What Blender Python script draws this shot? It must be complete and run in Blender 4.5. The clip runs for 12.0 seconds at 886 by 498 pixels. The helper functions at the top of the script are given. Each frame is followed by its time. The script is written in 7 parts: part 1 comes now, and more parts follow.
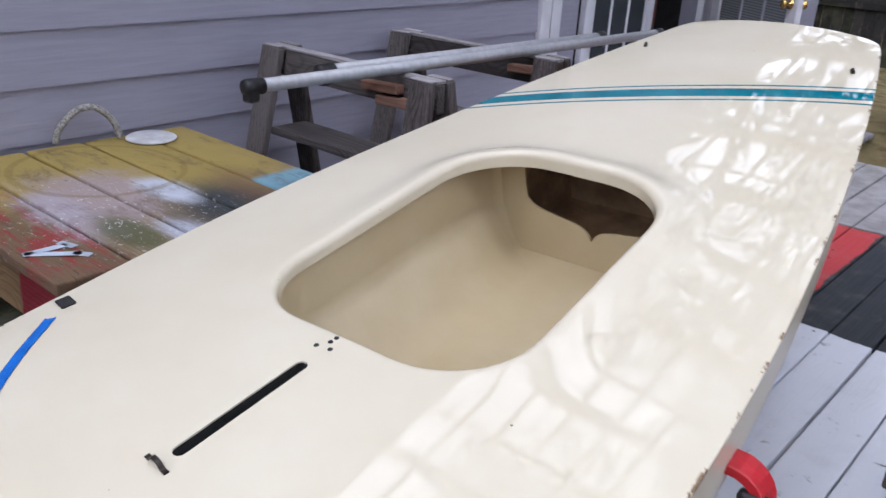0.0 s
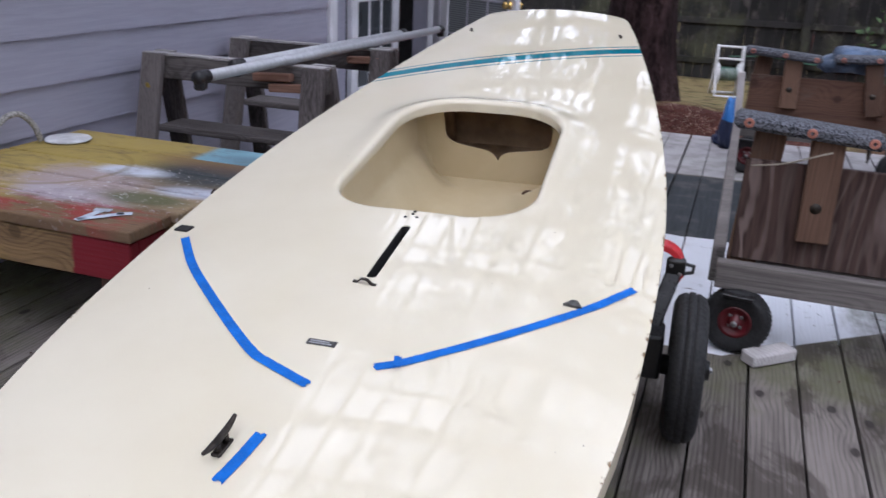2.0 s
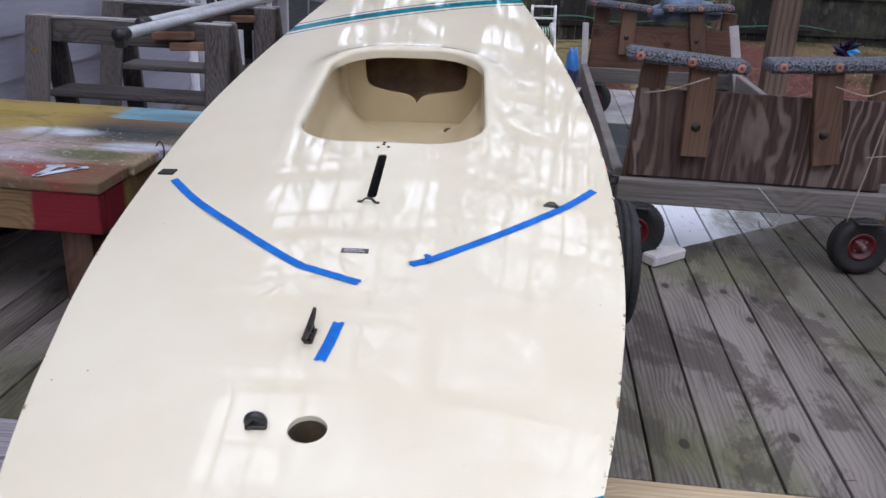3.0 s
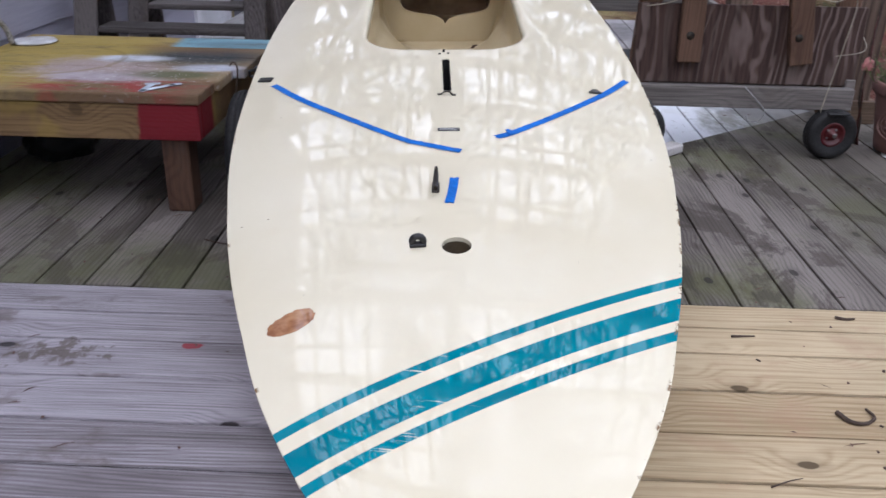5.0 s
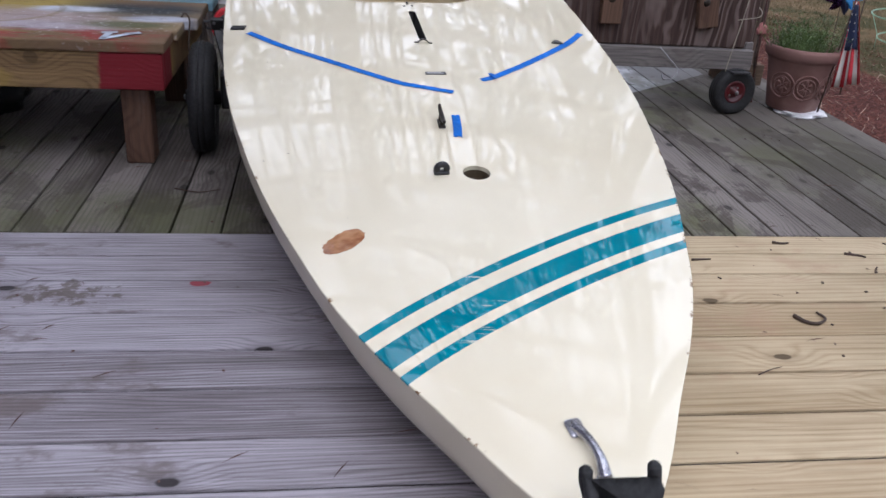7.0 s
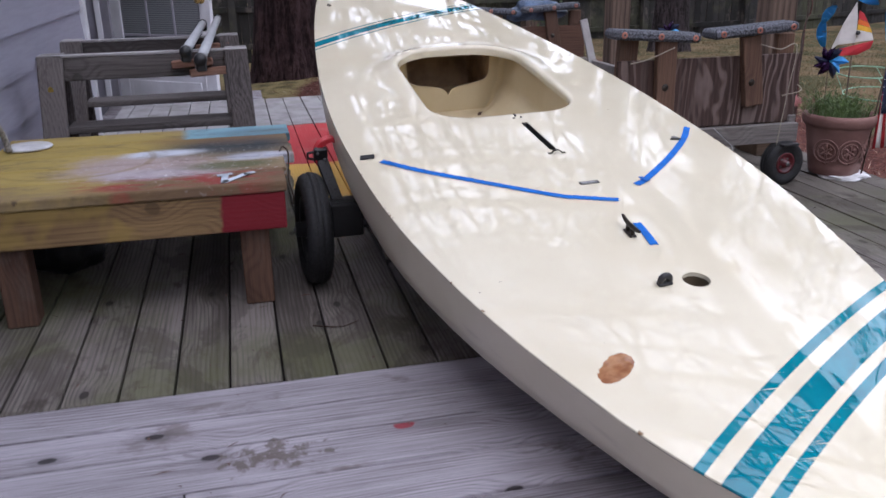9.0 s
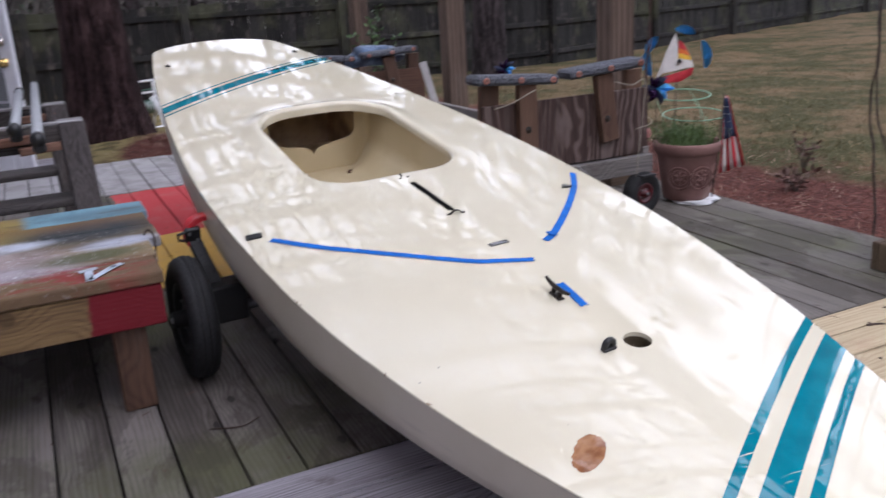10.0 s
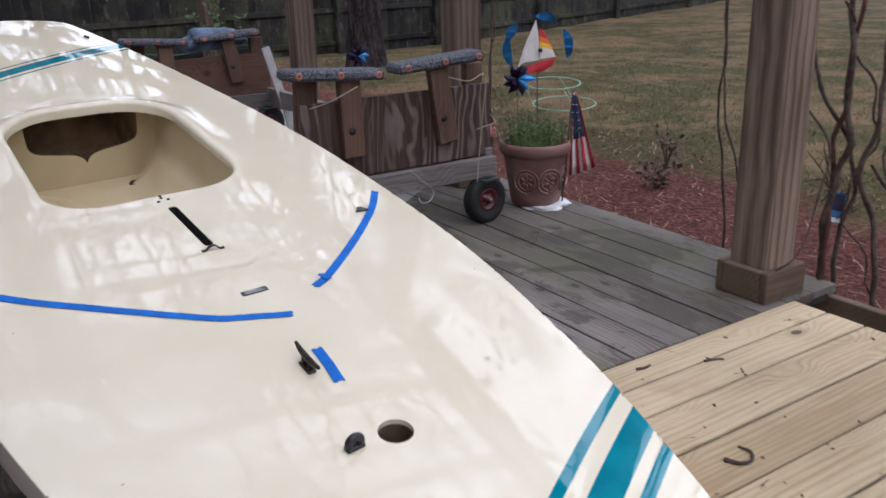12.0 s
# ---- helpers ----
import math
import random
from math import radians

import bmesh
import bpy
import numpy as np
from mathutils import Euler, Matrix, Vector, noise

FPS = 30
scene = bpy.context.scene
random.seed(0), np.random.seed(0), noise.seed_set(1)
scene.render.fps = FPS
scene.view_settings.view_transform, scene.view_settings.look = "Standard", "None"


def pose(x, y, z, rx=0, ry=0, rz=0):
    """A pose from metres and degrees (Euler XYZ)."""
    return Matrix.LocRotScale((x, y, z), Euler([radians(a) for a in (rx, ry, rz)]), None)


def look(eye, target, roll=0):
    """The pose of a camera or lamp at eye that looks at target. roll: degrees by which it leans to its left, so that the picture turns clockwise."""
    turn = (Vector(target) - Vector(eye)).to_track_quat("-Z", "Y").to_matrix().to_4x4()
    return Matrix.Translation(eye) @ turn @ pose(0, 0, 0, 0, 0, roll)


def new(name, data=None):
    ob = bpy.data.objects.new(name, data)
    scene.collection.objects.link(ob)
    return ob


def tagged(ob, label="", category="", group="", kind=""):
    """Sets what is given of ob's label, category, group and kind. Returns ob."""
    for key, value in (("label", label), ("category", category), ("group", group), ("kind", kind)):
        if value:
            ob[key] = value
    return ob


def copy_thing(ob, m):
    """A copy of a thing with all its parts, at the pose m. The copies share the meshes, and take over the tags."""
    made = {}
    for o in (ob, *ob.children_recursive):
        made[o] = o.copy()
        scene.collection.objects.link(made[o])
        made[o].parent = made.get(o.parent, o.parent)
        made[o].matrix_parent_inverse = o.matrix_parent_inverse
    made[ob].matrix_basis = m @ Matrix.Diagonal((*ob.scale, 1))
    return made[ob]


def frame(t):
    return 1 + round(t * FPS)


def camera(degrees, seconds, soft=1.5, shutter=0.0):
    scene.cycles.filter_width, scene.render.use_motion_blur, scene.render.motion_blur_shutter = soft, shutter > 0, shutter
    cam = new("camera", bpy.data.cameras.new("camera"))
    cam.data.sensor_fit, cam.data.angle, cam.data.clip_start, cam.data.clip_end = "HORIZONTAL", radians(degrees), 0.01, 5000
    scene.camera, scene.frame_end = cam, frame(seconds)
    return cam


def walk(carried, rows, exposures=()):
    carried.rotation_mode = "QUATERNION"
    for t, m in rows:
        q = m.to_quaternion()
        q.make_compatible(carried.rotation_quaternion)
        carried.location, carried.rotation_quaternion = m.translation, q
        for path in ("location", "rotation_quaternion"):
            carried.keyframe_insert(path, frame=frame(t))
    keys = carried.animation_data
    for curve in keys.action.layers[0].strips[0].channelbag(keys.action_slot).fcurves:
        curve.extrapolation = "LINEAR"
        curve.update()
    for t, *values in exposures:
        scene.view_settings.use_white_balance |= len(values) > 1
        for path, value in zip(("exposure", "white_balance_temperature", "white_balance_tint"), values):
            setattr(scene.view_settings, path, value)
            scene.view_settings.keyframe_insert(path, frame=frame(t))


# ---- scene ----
SKY, CLOUD, SUN = 0.10, 2.15, 0.65
EXPOSURES = [(0, 0.07, 5660.0, 16.0), (2.5, 0.02, 5660.0, 16.0), (5, -0.02, 5700.0, 15.0), (5.5, -0.18, 5700.0, 15.0), (7, -0.1, 5700.0, 15.0), (9.5, 0.04, 5720.0, 18.0), (10.5, -0.05, 5780.0, 17.0), (12, -0.14, 5770.0, 16.0)]
cam = camera(55.3, 12.0, soft=1.5, shutter=0.3)
PATH = [
    (0, (0.825, 0.270, 1.211), (-0.362, 1.691, 0.455), 3.7),
    (0.3, (0.869, 0.165, 1.230), (-0.256, 1.637, 0.477), 2.8),
    (0.5, (0.847, 0.072, 1.230), (-0.206, 1.617, 0.522), 3.9),
    (0.7, (0.802, -0.017, 1.224), (-0.168, 1.585, 0.522), 3.5),
    (1, (0.723, -0.173, 1.189), (-0.070, 1.501, 0.432), 0.5),
    (1.2, (0.702, -0.292, 1.203), (-0.033, 1.403, 0.437), 1.1),
    (1.5, (0.678, -0.456, 1.176), (-0.013, 1.313, 0.550), 2.9),
    (1.8, (0.663, -0.655, 1.155), (-0.000, 1.117, 0.506), 2.7),
    (2, (0.624, -0.742, 1.161), (0.021, 1.042, 0.487), 2.6),
    (2.3, (0.509, -0.852, 1.141), (0.129, 0.995, 0.475), 1.0),
    (2.5, (0.414, -0.927, 1.113), (0.091, 0.920, 0.419), -1.6),
    (2.7, (0.337, -0.997, 1.104), (0.134, 0.845, 0.352), 0.9),
    (3, (0.301, -1.099, 1.108), (0.129, 0.759, 0.389), 2.5),
    (3.2, (0.277, -1.169, 1.095), (0.127, 0.688, 0.368), 1.9),
    (4.8, (-0.002, -1.561, 1.082), (0.030, 0.279, 0.298), 0.8),
    (5, (0.021, -1.595, 1.076), (-0.035, 0.228, 0.254), 1.1),
    (5.5, (0.057, -1.649, 1.062), (-0.053, 0.176, 0.250), 1.8),
    (6, (-0.032, -1.650, 1.048), (-0.168, 0.146, 0.177), 1.1),
    (6.5, (-0.222, -1.651, 1.033), (-0.101, 0.132, 0.134), -0.2),
    (7, (-0.337, -1.752, 1.010), (-0.058, 0.038, 0.159), 4.0),
    (7.2, (-0.379, -1.823, 0.994), (-0.178, -0.005, 0.184), 3.2),
    (8.8, (-0.925, -1.639, 1.048), (-0.491, 0.187, 0.356), -0.0),
    (9, (-0.947, -1.576, 1.059), (-0.516, 0.263, 0.401), -1.1),
    (9.2, (-0.961, -1.528, 1.076), (-0.506, 0.309, 0.427), -1.9),
    (9.5, (-0.985, -1.464, 1.087), (-0.501, 0.379, 0.480), -2.9),
    (9.8, (-1.045, -1.391, 1.102), (-0.387, 0.398, 0.495), -3.3),
    (10, (-1.081, -1.339, 1.115), (-0.266, 0.389, 0.521), -3.3),
    (10.3, (-1.130, -1.297, 1.135), (-0.182, 0.376, 0.585), -3.4),
    (10.5, (-1.137, -1.274, 1.133), (-0.161, 0.386, 0.592), -3.8),
    (11, (-1.061, -1.238, 1.125), (-0.072, 0.405, 0.559), -5.0),
    (11.3, (-0.925, -1.228, 1.129), (0.077, 0.403, 0.549), -3.7),
    (11.5, (-0.807, -1.216, 1.118), (0.259, 0.361, 0.503), -0.5),
    (11.7, (-0.705, -1.205, 1.110), (0.361, 0.360, 0.466), -1.6),
    (12, (-0.593, -1.102, 1.116), (0.420, 0.496, 0.466), -1.8),
]
walk(cam, [(t, look(eye, target, roll)) for t, eye, target, roll in PATH], EXPOSURES)

# ---- world and sun ----
world = bpy.data.worlds.new("sky")
scene.world = world
world.use_nodes = True
wn = world.node_tree
wn.nodes.clear()
sky = wn.nodes.new("ShaderNodeTexSky")
sky.sky_type = "NISHITA"
sky.sun_disc = False
sky.sun_elevation, sky.sun_rotation = radians(52), radians(200)
sky.air_density, sky.dust_density, sky.ozone_density = 1.0, 4.0, 1.0
grey = wn.nodes.new("ShaderNodeHueSaturation")
grey.inputs["Saturation"].default_value = 0.75
back = wn.nodes.new("ShaderNodeBackground")
back.inputs["Strength"].default_value = SKY
wout = wn.nodes.new("ShaderNodeOutputWorld")
wn.links.new(sky.outputs[0], grey.inputs["Color"])
wn.links.new(grey.outputs[0], back.inputs[0])
# an even layer of bright cloud over the whole sky
cloud = wn.nodes.new("ShaderNodeBackground")
cloud.inputs["Color"].default_value = (1.0, 0.985, 0.985, 1)
cloud.inputs["Strength"].default_value = CLOUD
both = wn.nodes.new("ShaderNodeAddShader")
wn.links.new(back.outputs[0], both.inputs[0])
wn.links.new(cloud.outputs[0], both.inputs[1])
wn.links.new(both.outputs[0], wout.inputs[0])

sun = new("sun", bpy.data.lights.new("sun", "SUN"))
sun.data.energy, sun.data.angle, sun.data.color = SUN, radians(14), (1.0, 0.96, 0.9)
sun.matrix_world = look((0.9, -3.0, 5.0), (0, 0, 0))


# ---- materials ----
class Nodes:
    """A small wrapper to write node materials in a few lines."""

    def __init__(self, name, rough=0.6, metal=0.0, spec=0.5):
        self.mat = bpy.data.materials.new(name)
        self.mat.use_nodes = True
        self.t = self.mat.node_tree
        self.b = self.t.nodes["Principled BSDF"]
        self.b.inputs["Roughness"].default_value = rough
        self.b.inputs["Metallic"].default_value = metal
        self.b.inputs["Specular IOR Level"].default_value = spec

    def n(self, kind, operation="", interpolation_type="", data_type="", blend_type="", feature="", attribute_name="", wave_type="", bands_direction=""):
        node = self.t.nodes.new("ShaderNode" + kind)
        if operation:
            node.operation = operation
        if interpolation_type:
            node.interpolation_type = interpolation_type
        if data_type:
            node.data_type = data_type
        if blend_type:
            node.blend_type = blend_type
        if feature:
            node.feature = feature
        if attribute_name:
            node.attribute_name = attribute_name
        if wave_type:
            node.wave_type = wave_type
        if bands_direction:
            node.bands_direction = bands_direction
        return node

    def put(self, sock, v):
        if isinstance(v, bpy.types.NodeSocket):
            self.t.links.new(v, sock)
        elif isinstance(v, (tuple, list)) and len(v) == 3 and sock.type == "RGBA":
            sock.default_value = (*v, 1)
        else:
            sock.default_value = v

    def m(self, op, a, b=0.0, c=0.0):
        node = self.n("Math", operation=op)
        for s, v in zip(node.inputs, (a, b, c)):
            self.put(s, v)
        return node.outputs[0]

    def coords(self, which="Object"):
        return self.n("TexCoord").outputs[which]

    def world_pos(self):
        return self.n("NewGeometry").outputs["Position"]

    def rand(self):
        return self.n("ObjectInfo").outputs["Random"]

    def shifted(self, co, by, amount=37.0):
        add = self.n("VectorMath", operation="ADD")
        comb = self.n("CombineXYZ")
        v = self.m("MULTIPLY", by, amount)
        for s in comb.inputs:
            self.t.links.new(v, s)
        self.put(add.inputs[0], co)
        self.put(add.inputs[1], comb.outputs[0])
        return add.outputs[0]

    def noise(self, co, scale=5.0, detail=4.0, stretch=(1, 1, 1), rough=0.55, dist=0.0):
        mp = self.n("Mapping")
        mp.inputs["Scale"].default_value = stretch
        self.put(mp.inputs[0], co)
        node = self.n("TexNoise")
        self.t.links.new(mp.outputs[0], node.inputs["Vector"])
        node.inputs["Scale"].default_value = scale
        node.inputs["Detail"].default_value = detail
        node.inputs["Roughness"].default_value = rough
        node.inputs["Distortion"].default_value = dist
        return node.outputs[0]

    def ramp(self, v, a, b, lo=0.0, hi=1.0, smooth=True):
        node = self.n("MapRange", interpolation_type="SMOOTHSTEP" if smooth else "LINEAR")
        for s, x in zip(node.inputs, (v, a, b, lo, hi)):
            self.put(s, x)
        return node.outputs[0]

    def mix(self, f, a, b, kind="MIX"):
        node = self.n("Mix", data_type="RGBA", blend_type=kind)
        self.put(node.inputs[0], f)
        self.put(node.inputs[6], a)
        self.put(node.inputs[7], b)
        return node.outputs[2]

    def sep(self, co):
        node = self.n("SeparateXYZ")
        self.t.links.new(co, node.inputs[0])
        return node.outputs

    def color(self, c):
        self.put(self.b.inputs["Base Color"], c)
        return self

    def rough(self, v):
        self.put(self.b.inputs["Roughness"], v)
        return self

    def bump(self, h, strength=0.3, dist=0.004):
        node = self.n("Bump")
        node.inputs["Strength"].default_value = strength
        node.inputs["Distance"].default_value = dist
        self.put(node.inputs["Height"], h)
        self.t.links.new(node.outputs[0], self.b.inputs["Normal"])
        return self


def plain(name, c, rough=0.5, metal=0.0, vary=0.25, scale=14.0, bump=0.15, dist=0.001):
    """Paint, plastic or metal with grain and wear at two scales."""
    k = Nodes(name, rough, metal)
    co = k.shifted(k.coords(), k.rand(), 11.0)
    f = k.noise(co, scale, 5)
    g = k.noise(co, scale * 9, 3)
    dark = tuple(x * (1 - vary) for x in c)
    lite = tuple(min(1, x * (1 + vary * 0.6)) for x in c)
    k.color(k.mix(k.ramp(f, 0.3, 0.7), dark, lite))
    k.rough(k.ramp(g, 0.3, 0.7, max(0.03, rough - 0.1), min(1, rough + 0.1)))
    k.bump(k.m("ADD", f, k.m("MULTIPLY", g, 0.5)), bump, dist)
    return k.mat


def timber(name, dark, lite, along=1, rough=0.75, knots=0.5, grain=0.28, stain=(0.12, 0.1, 0.085), stains=0.35, green=0.0, tint=0.3, bump=0.5, rings=420.0, swing=44.0, swirls=16.0):
    """Sawn or weathered timber: growth rings, fibres, knots and stains, its grain along one axis of the piece."""
    k = Nodes(name, rough, 0, 0.25)
    r = k.rand()
    co = k.shifted(k.coords(), r, 53.0)
    axes = k.sep(co)
    others = [i for i in range(3) if i != along]
    across = k.m("ADD", axes[others[0]], k.m("MULTIPLY", axes[others[1]], 0.6))
    # knots bend the rings about them
    vor = k.n("TexVoronoi", feature="F1")
    vor.voronoi_dimensions = "2D"
    mk = k.n("CombineXYZ")
    k.put(mk.inputs[0], k.m("MULTIPLY", axes[along], 2.6))
    k.put(mk.inputs[1], k.m("MULTIPLY", across, 4.6))
    k.t.links.new(mk.outputs[0], vor.inputs["Vector"])
    vor.inputs["Scale"].default_value = 1.0
    wob = k.noise(co, 30, 3)
    kd = k.m("ADD", vor.outputs["Distance"], k.m("MULTIPLY", k.m("SUBTRACT", wob, 0.5), 0.03))
    swirl = k.m("MULTIPLY", k.ramp(kd, 0.02, 0.34, 1.0, 0.0), swirls)
    bend = k.noise(co, 1.0, 2.5, tuple(0.9 if i == along else 7.5 for i in range(3)), 0.45)
    phase = k.m("ADD", k.m("MULTIPLY", across, rings), k.m("ADD", k.m("MULTIPLY", bend, swing), swirl))
    ring = k.m("MULTIPLY_ADD", k.m("SINE", phase), 0.5, 0.5)
    ring = k.m("POWER", ring, 2.2)
    lines = k.noise(co, 5.0, 5, tuple(0.7 if i == along else 40.0 for i in range(3)), 0.6, 0.2)
    soft = k.noise(co, 2.4, 6, tuple(0.5 if i == along else 2.5 for i in range(3)), 0.6)
    f = k.m("ADD", k.m("MULTIPLY", lines, 0.75), k.m("MULTIPLY", k.m("SUBTRACT", 0.5, ring), 0.42 * grain))
    f = k.m("ADD", f, k.m("MULTIPLY", k.m("SUBTRACT", soft, 0.5), 0.75))
    f = k.m("ADD", f, k.m("MULTIPLY", k.m("SUBTRACT", r, 0.5), tint))
    c = k.mix(k.ramp(f, 0.12, 0.68), dark, lite)
    blotch = k.noise(co, 4.0, 7, tuple(0.7 if i == along else 1.3 for i in range(3)), 0.7)
    c = k.mix(k.m("MULTIPLY", k.ramp(blotch, 0.55, 0.66), stains), c, stain)
    if green:
        wet = k.noise(k.world_pos(), 1.3, 6, rough=0.65)
        c = k.mix(k.m("MULTIPLY", k.ramp(wet, 0.45, 0.62), green), c, (0.10, 0.105, 0.05))
    few = k.ramp(vor.outputs["Color"], 0.48, 0.54)
    spot = k.m("MULTIPLY", k.ramp(kd, 0.045, 0.065, 1.0, 0.0), few)
    halo = k.m("MULTIPLY", k.m("MULTIPLY", k.ramp(kd, 0.05, 0.17, 1.0, 0.0), few), 0.35 * knots)
    c = k.mix(halo, c, tuple(x * 0.55 for x in dark))
    c = k.mix(k.m("MULTIPLY", spot, knots), c, tuple(x * 0.32 for x in dark))
    crack = k.ramp(k.noise(co, 5.0, 3, tuple(0.22 if i == along else 34.0 for i in range(3)), 0.6), 0.66, 0.70)
    c = k.mix(k.m("MULTIPLY", crack, 0.5 * grain + 0.1), c, tuple(x * 0.35 for x in dark))
    k.color(c)
    h = k.m("SUBTRACT", k.m("ADD", lines, k.m("MULTIPLY", ring, 0.3)), k.m("MULTIPLY", crack, 0.8))
    k.bump(h, bump, 0.003)
    k.rough(k.ramp(lines, 0.3, 0.7, rough - 0.05, rough + 0.15))
    return k


def stripes(k, c, x, y, slope, curve, bands, paint):
    """Curved painted bands across the deck."""
    s = k.m("SUBTRACT", y, k.m("ADD", k.m("MULTIPLY", x, slope), k.m("MULTIPLY", k.m("MULTIPLY", x, x), curve)))
    mask = None
    for lo, hi in bands:
        a = k.m("MULTIPLY", k.ramp(s, lo - 0.0007, lo + 0.0007), k.ramp(s, hi - 0.0007, hi + 0.0007, 1.0, 0.0))
        mask = a if mask is None else k.m("ADD", mask, a)
    return mask


def gelcoat():
    k = Nodes("aged cream gelcoat", 0.09, 0, 0.0)
    co = k.coords()
    x, y, z = k.sep(co)
    big = k.noise(co, 1.7, 4)
    c = k.mix(k.ramp(big, 0.3, 0.7), (0.66, 0.603, 0.452), (0.715, 0.664, 0.517))
    c = k.mix(k.m("MULTIPLY", k.ramp(k.noise(co, 9, 6), 0.58, 0.75), 0.25), c, (0.66, 0.58, 0.42))
    teal = k.mix(k.ramp(k.noise(co, 12, 5), 0.3, 0.7), (0.003, 0.155, 0.215), (0.006, 0.205, 0.27))
    fore = stripes(k, c, x, y, 0.562, -0.056, ((-0.343, -0.319), (-0.438, -0.379), (-0.488, -0.463)), teal)
    aft = stripes(k, c, x, y, 0.56, 0.03, ((2.522, 2.534), (2.429, 2.499), (2.393, 2.405)), teal)
    paint = k.m("ADD", fore, aft)
    # scratches across the forward stripes
    v = k.m("ADD", y, k.m("MULTIPLY", x, 0.183))
    lay = k.n("CombineXYZ")
    k.put(lay.inputs[0], k.m("MULTIPLY", x, 5.0))
    k.put(lay.inputs[1], k.m("MULTIPLY", v, 150.0))
    scr = k.ramp(k.noise(lay.outputs[0], 1.0, 2), 0.66, 0.70)
    area = k.m("MULTIPLY", k.ramp(x, -0.17, -0.10), k.ramp(x, -0.02, 0.03, 1.0, 0.0))
    near = k.m("MULTIPLY", k.m("MULTIPLY", scr, area), k.m("LESS_THAN", y, 0.0))
    c = k.mix(k.m("MULTIPLY", paint, k.m("SUBTRACT", 1.0, near)), c, teal)
    # bare fibreglass where the gelcoat broke away
    dx = k.m("ADD", x, 0.312)
    dy = k.m("ADD", y, 0.227)
    dx2 = k.m("ADD", dx, k.m("MULTIPLY", dy, -0.45))
    d = k.m("SQRT", k.m("ADD", k.m("MULTIPLY", dx2, dx2), k.m("MULTIPLY", k.m("MULTIPLY", dy, dy), 0.85)))
    d = k.m("ADD", d, k.m("MULTIPLY", k.m("SUBTRACT", k.noise(co, 26, 4), 0.5), 0.03))
    hole = k.ramp(d, 0.0355, 0.037, 1.0, 0.0)
    glass = k.mix(k.ramp(k.noise(co, 24, 6, (1, 1.4, 1)), 0.3, 0.7), (0.22, 0.085, 0.035), (0.42, 0.225, 0.115))
    c = k.mix(hole, c, glass)
    # chips along the edge
    edge = k.n("Attribute", attribute_name="edge").outputs["Fac"]
    chip = k.m("MULTIPLY", k.ramp(edge, 0.0005, 0.007, 1.0, 0.0), k.ramp(k.m("ADD", k.noise(co, 26, 6, rough=0.75), k.ramp(x, 0.2, 0.4, 0.0, 0.055)), 0.595, 0.625))
    c = k.mix(chip, c, (0.2, 0.12, 0.06))
    speck = k.ramp(k.noise(co, 45, 2), 0.775, 0.80)
    c = k.mix(speck, c, (0.18, 0.15, 0.11))
    k.color(c)
    rg = k.ramp(k.noise(co, 3.0, 5), 0.35, 0.65, 0.10, 0.20)
    k.rough(k.m("ADD", rg, k.m("MULTIPLY", k.m("ADD", hole, chip), 0.5)))
    k.b.inputs["Coat Weight"].default_value = 1.0
    k.b.inputs["Coat IOR"].default_value = 1.60
    k.put(k.b.inputs["Coat Roughness"], k.ramp(k.noise(co, 4.0, 5), 0.35, 0.7, 0.02, 0.05))
    wavy = k.noise(co, 3.0, 1.5)
    wavy = k.m("SUBTRACT", wavy, k.m("MULTIPLY", k.m("ADD", hole, chip), 0.25))
    k.bump(wavy, 0.08, 0.005)
    k.t.links.new(k.b.inputs["Normal"].links[0].from_socket, k.b.inputs["Coat Normal"])
    return k.mat


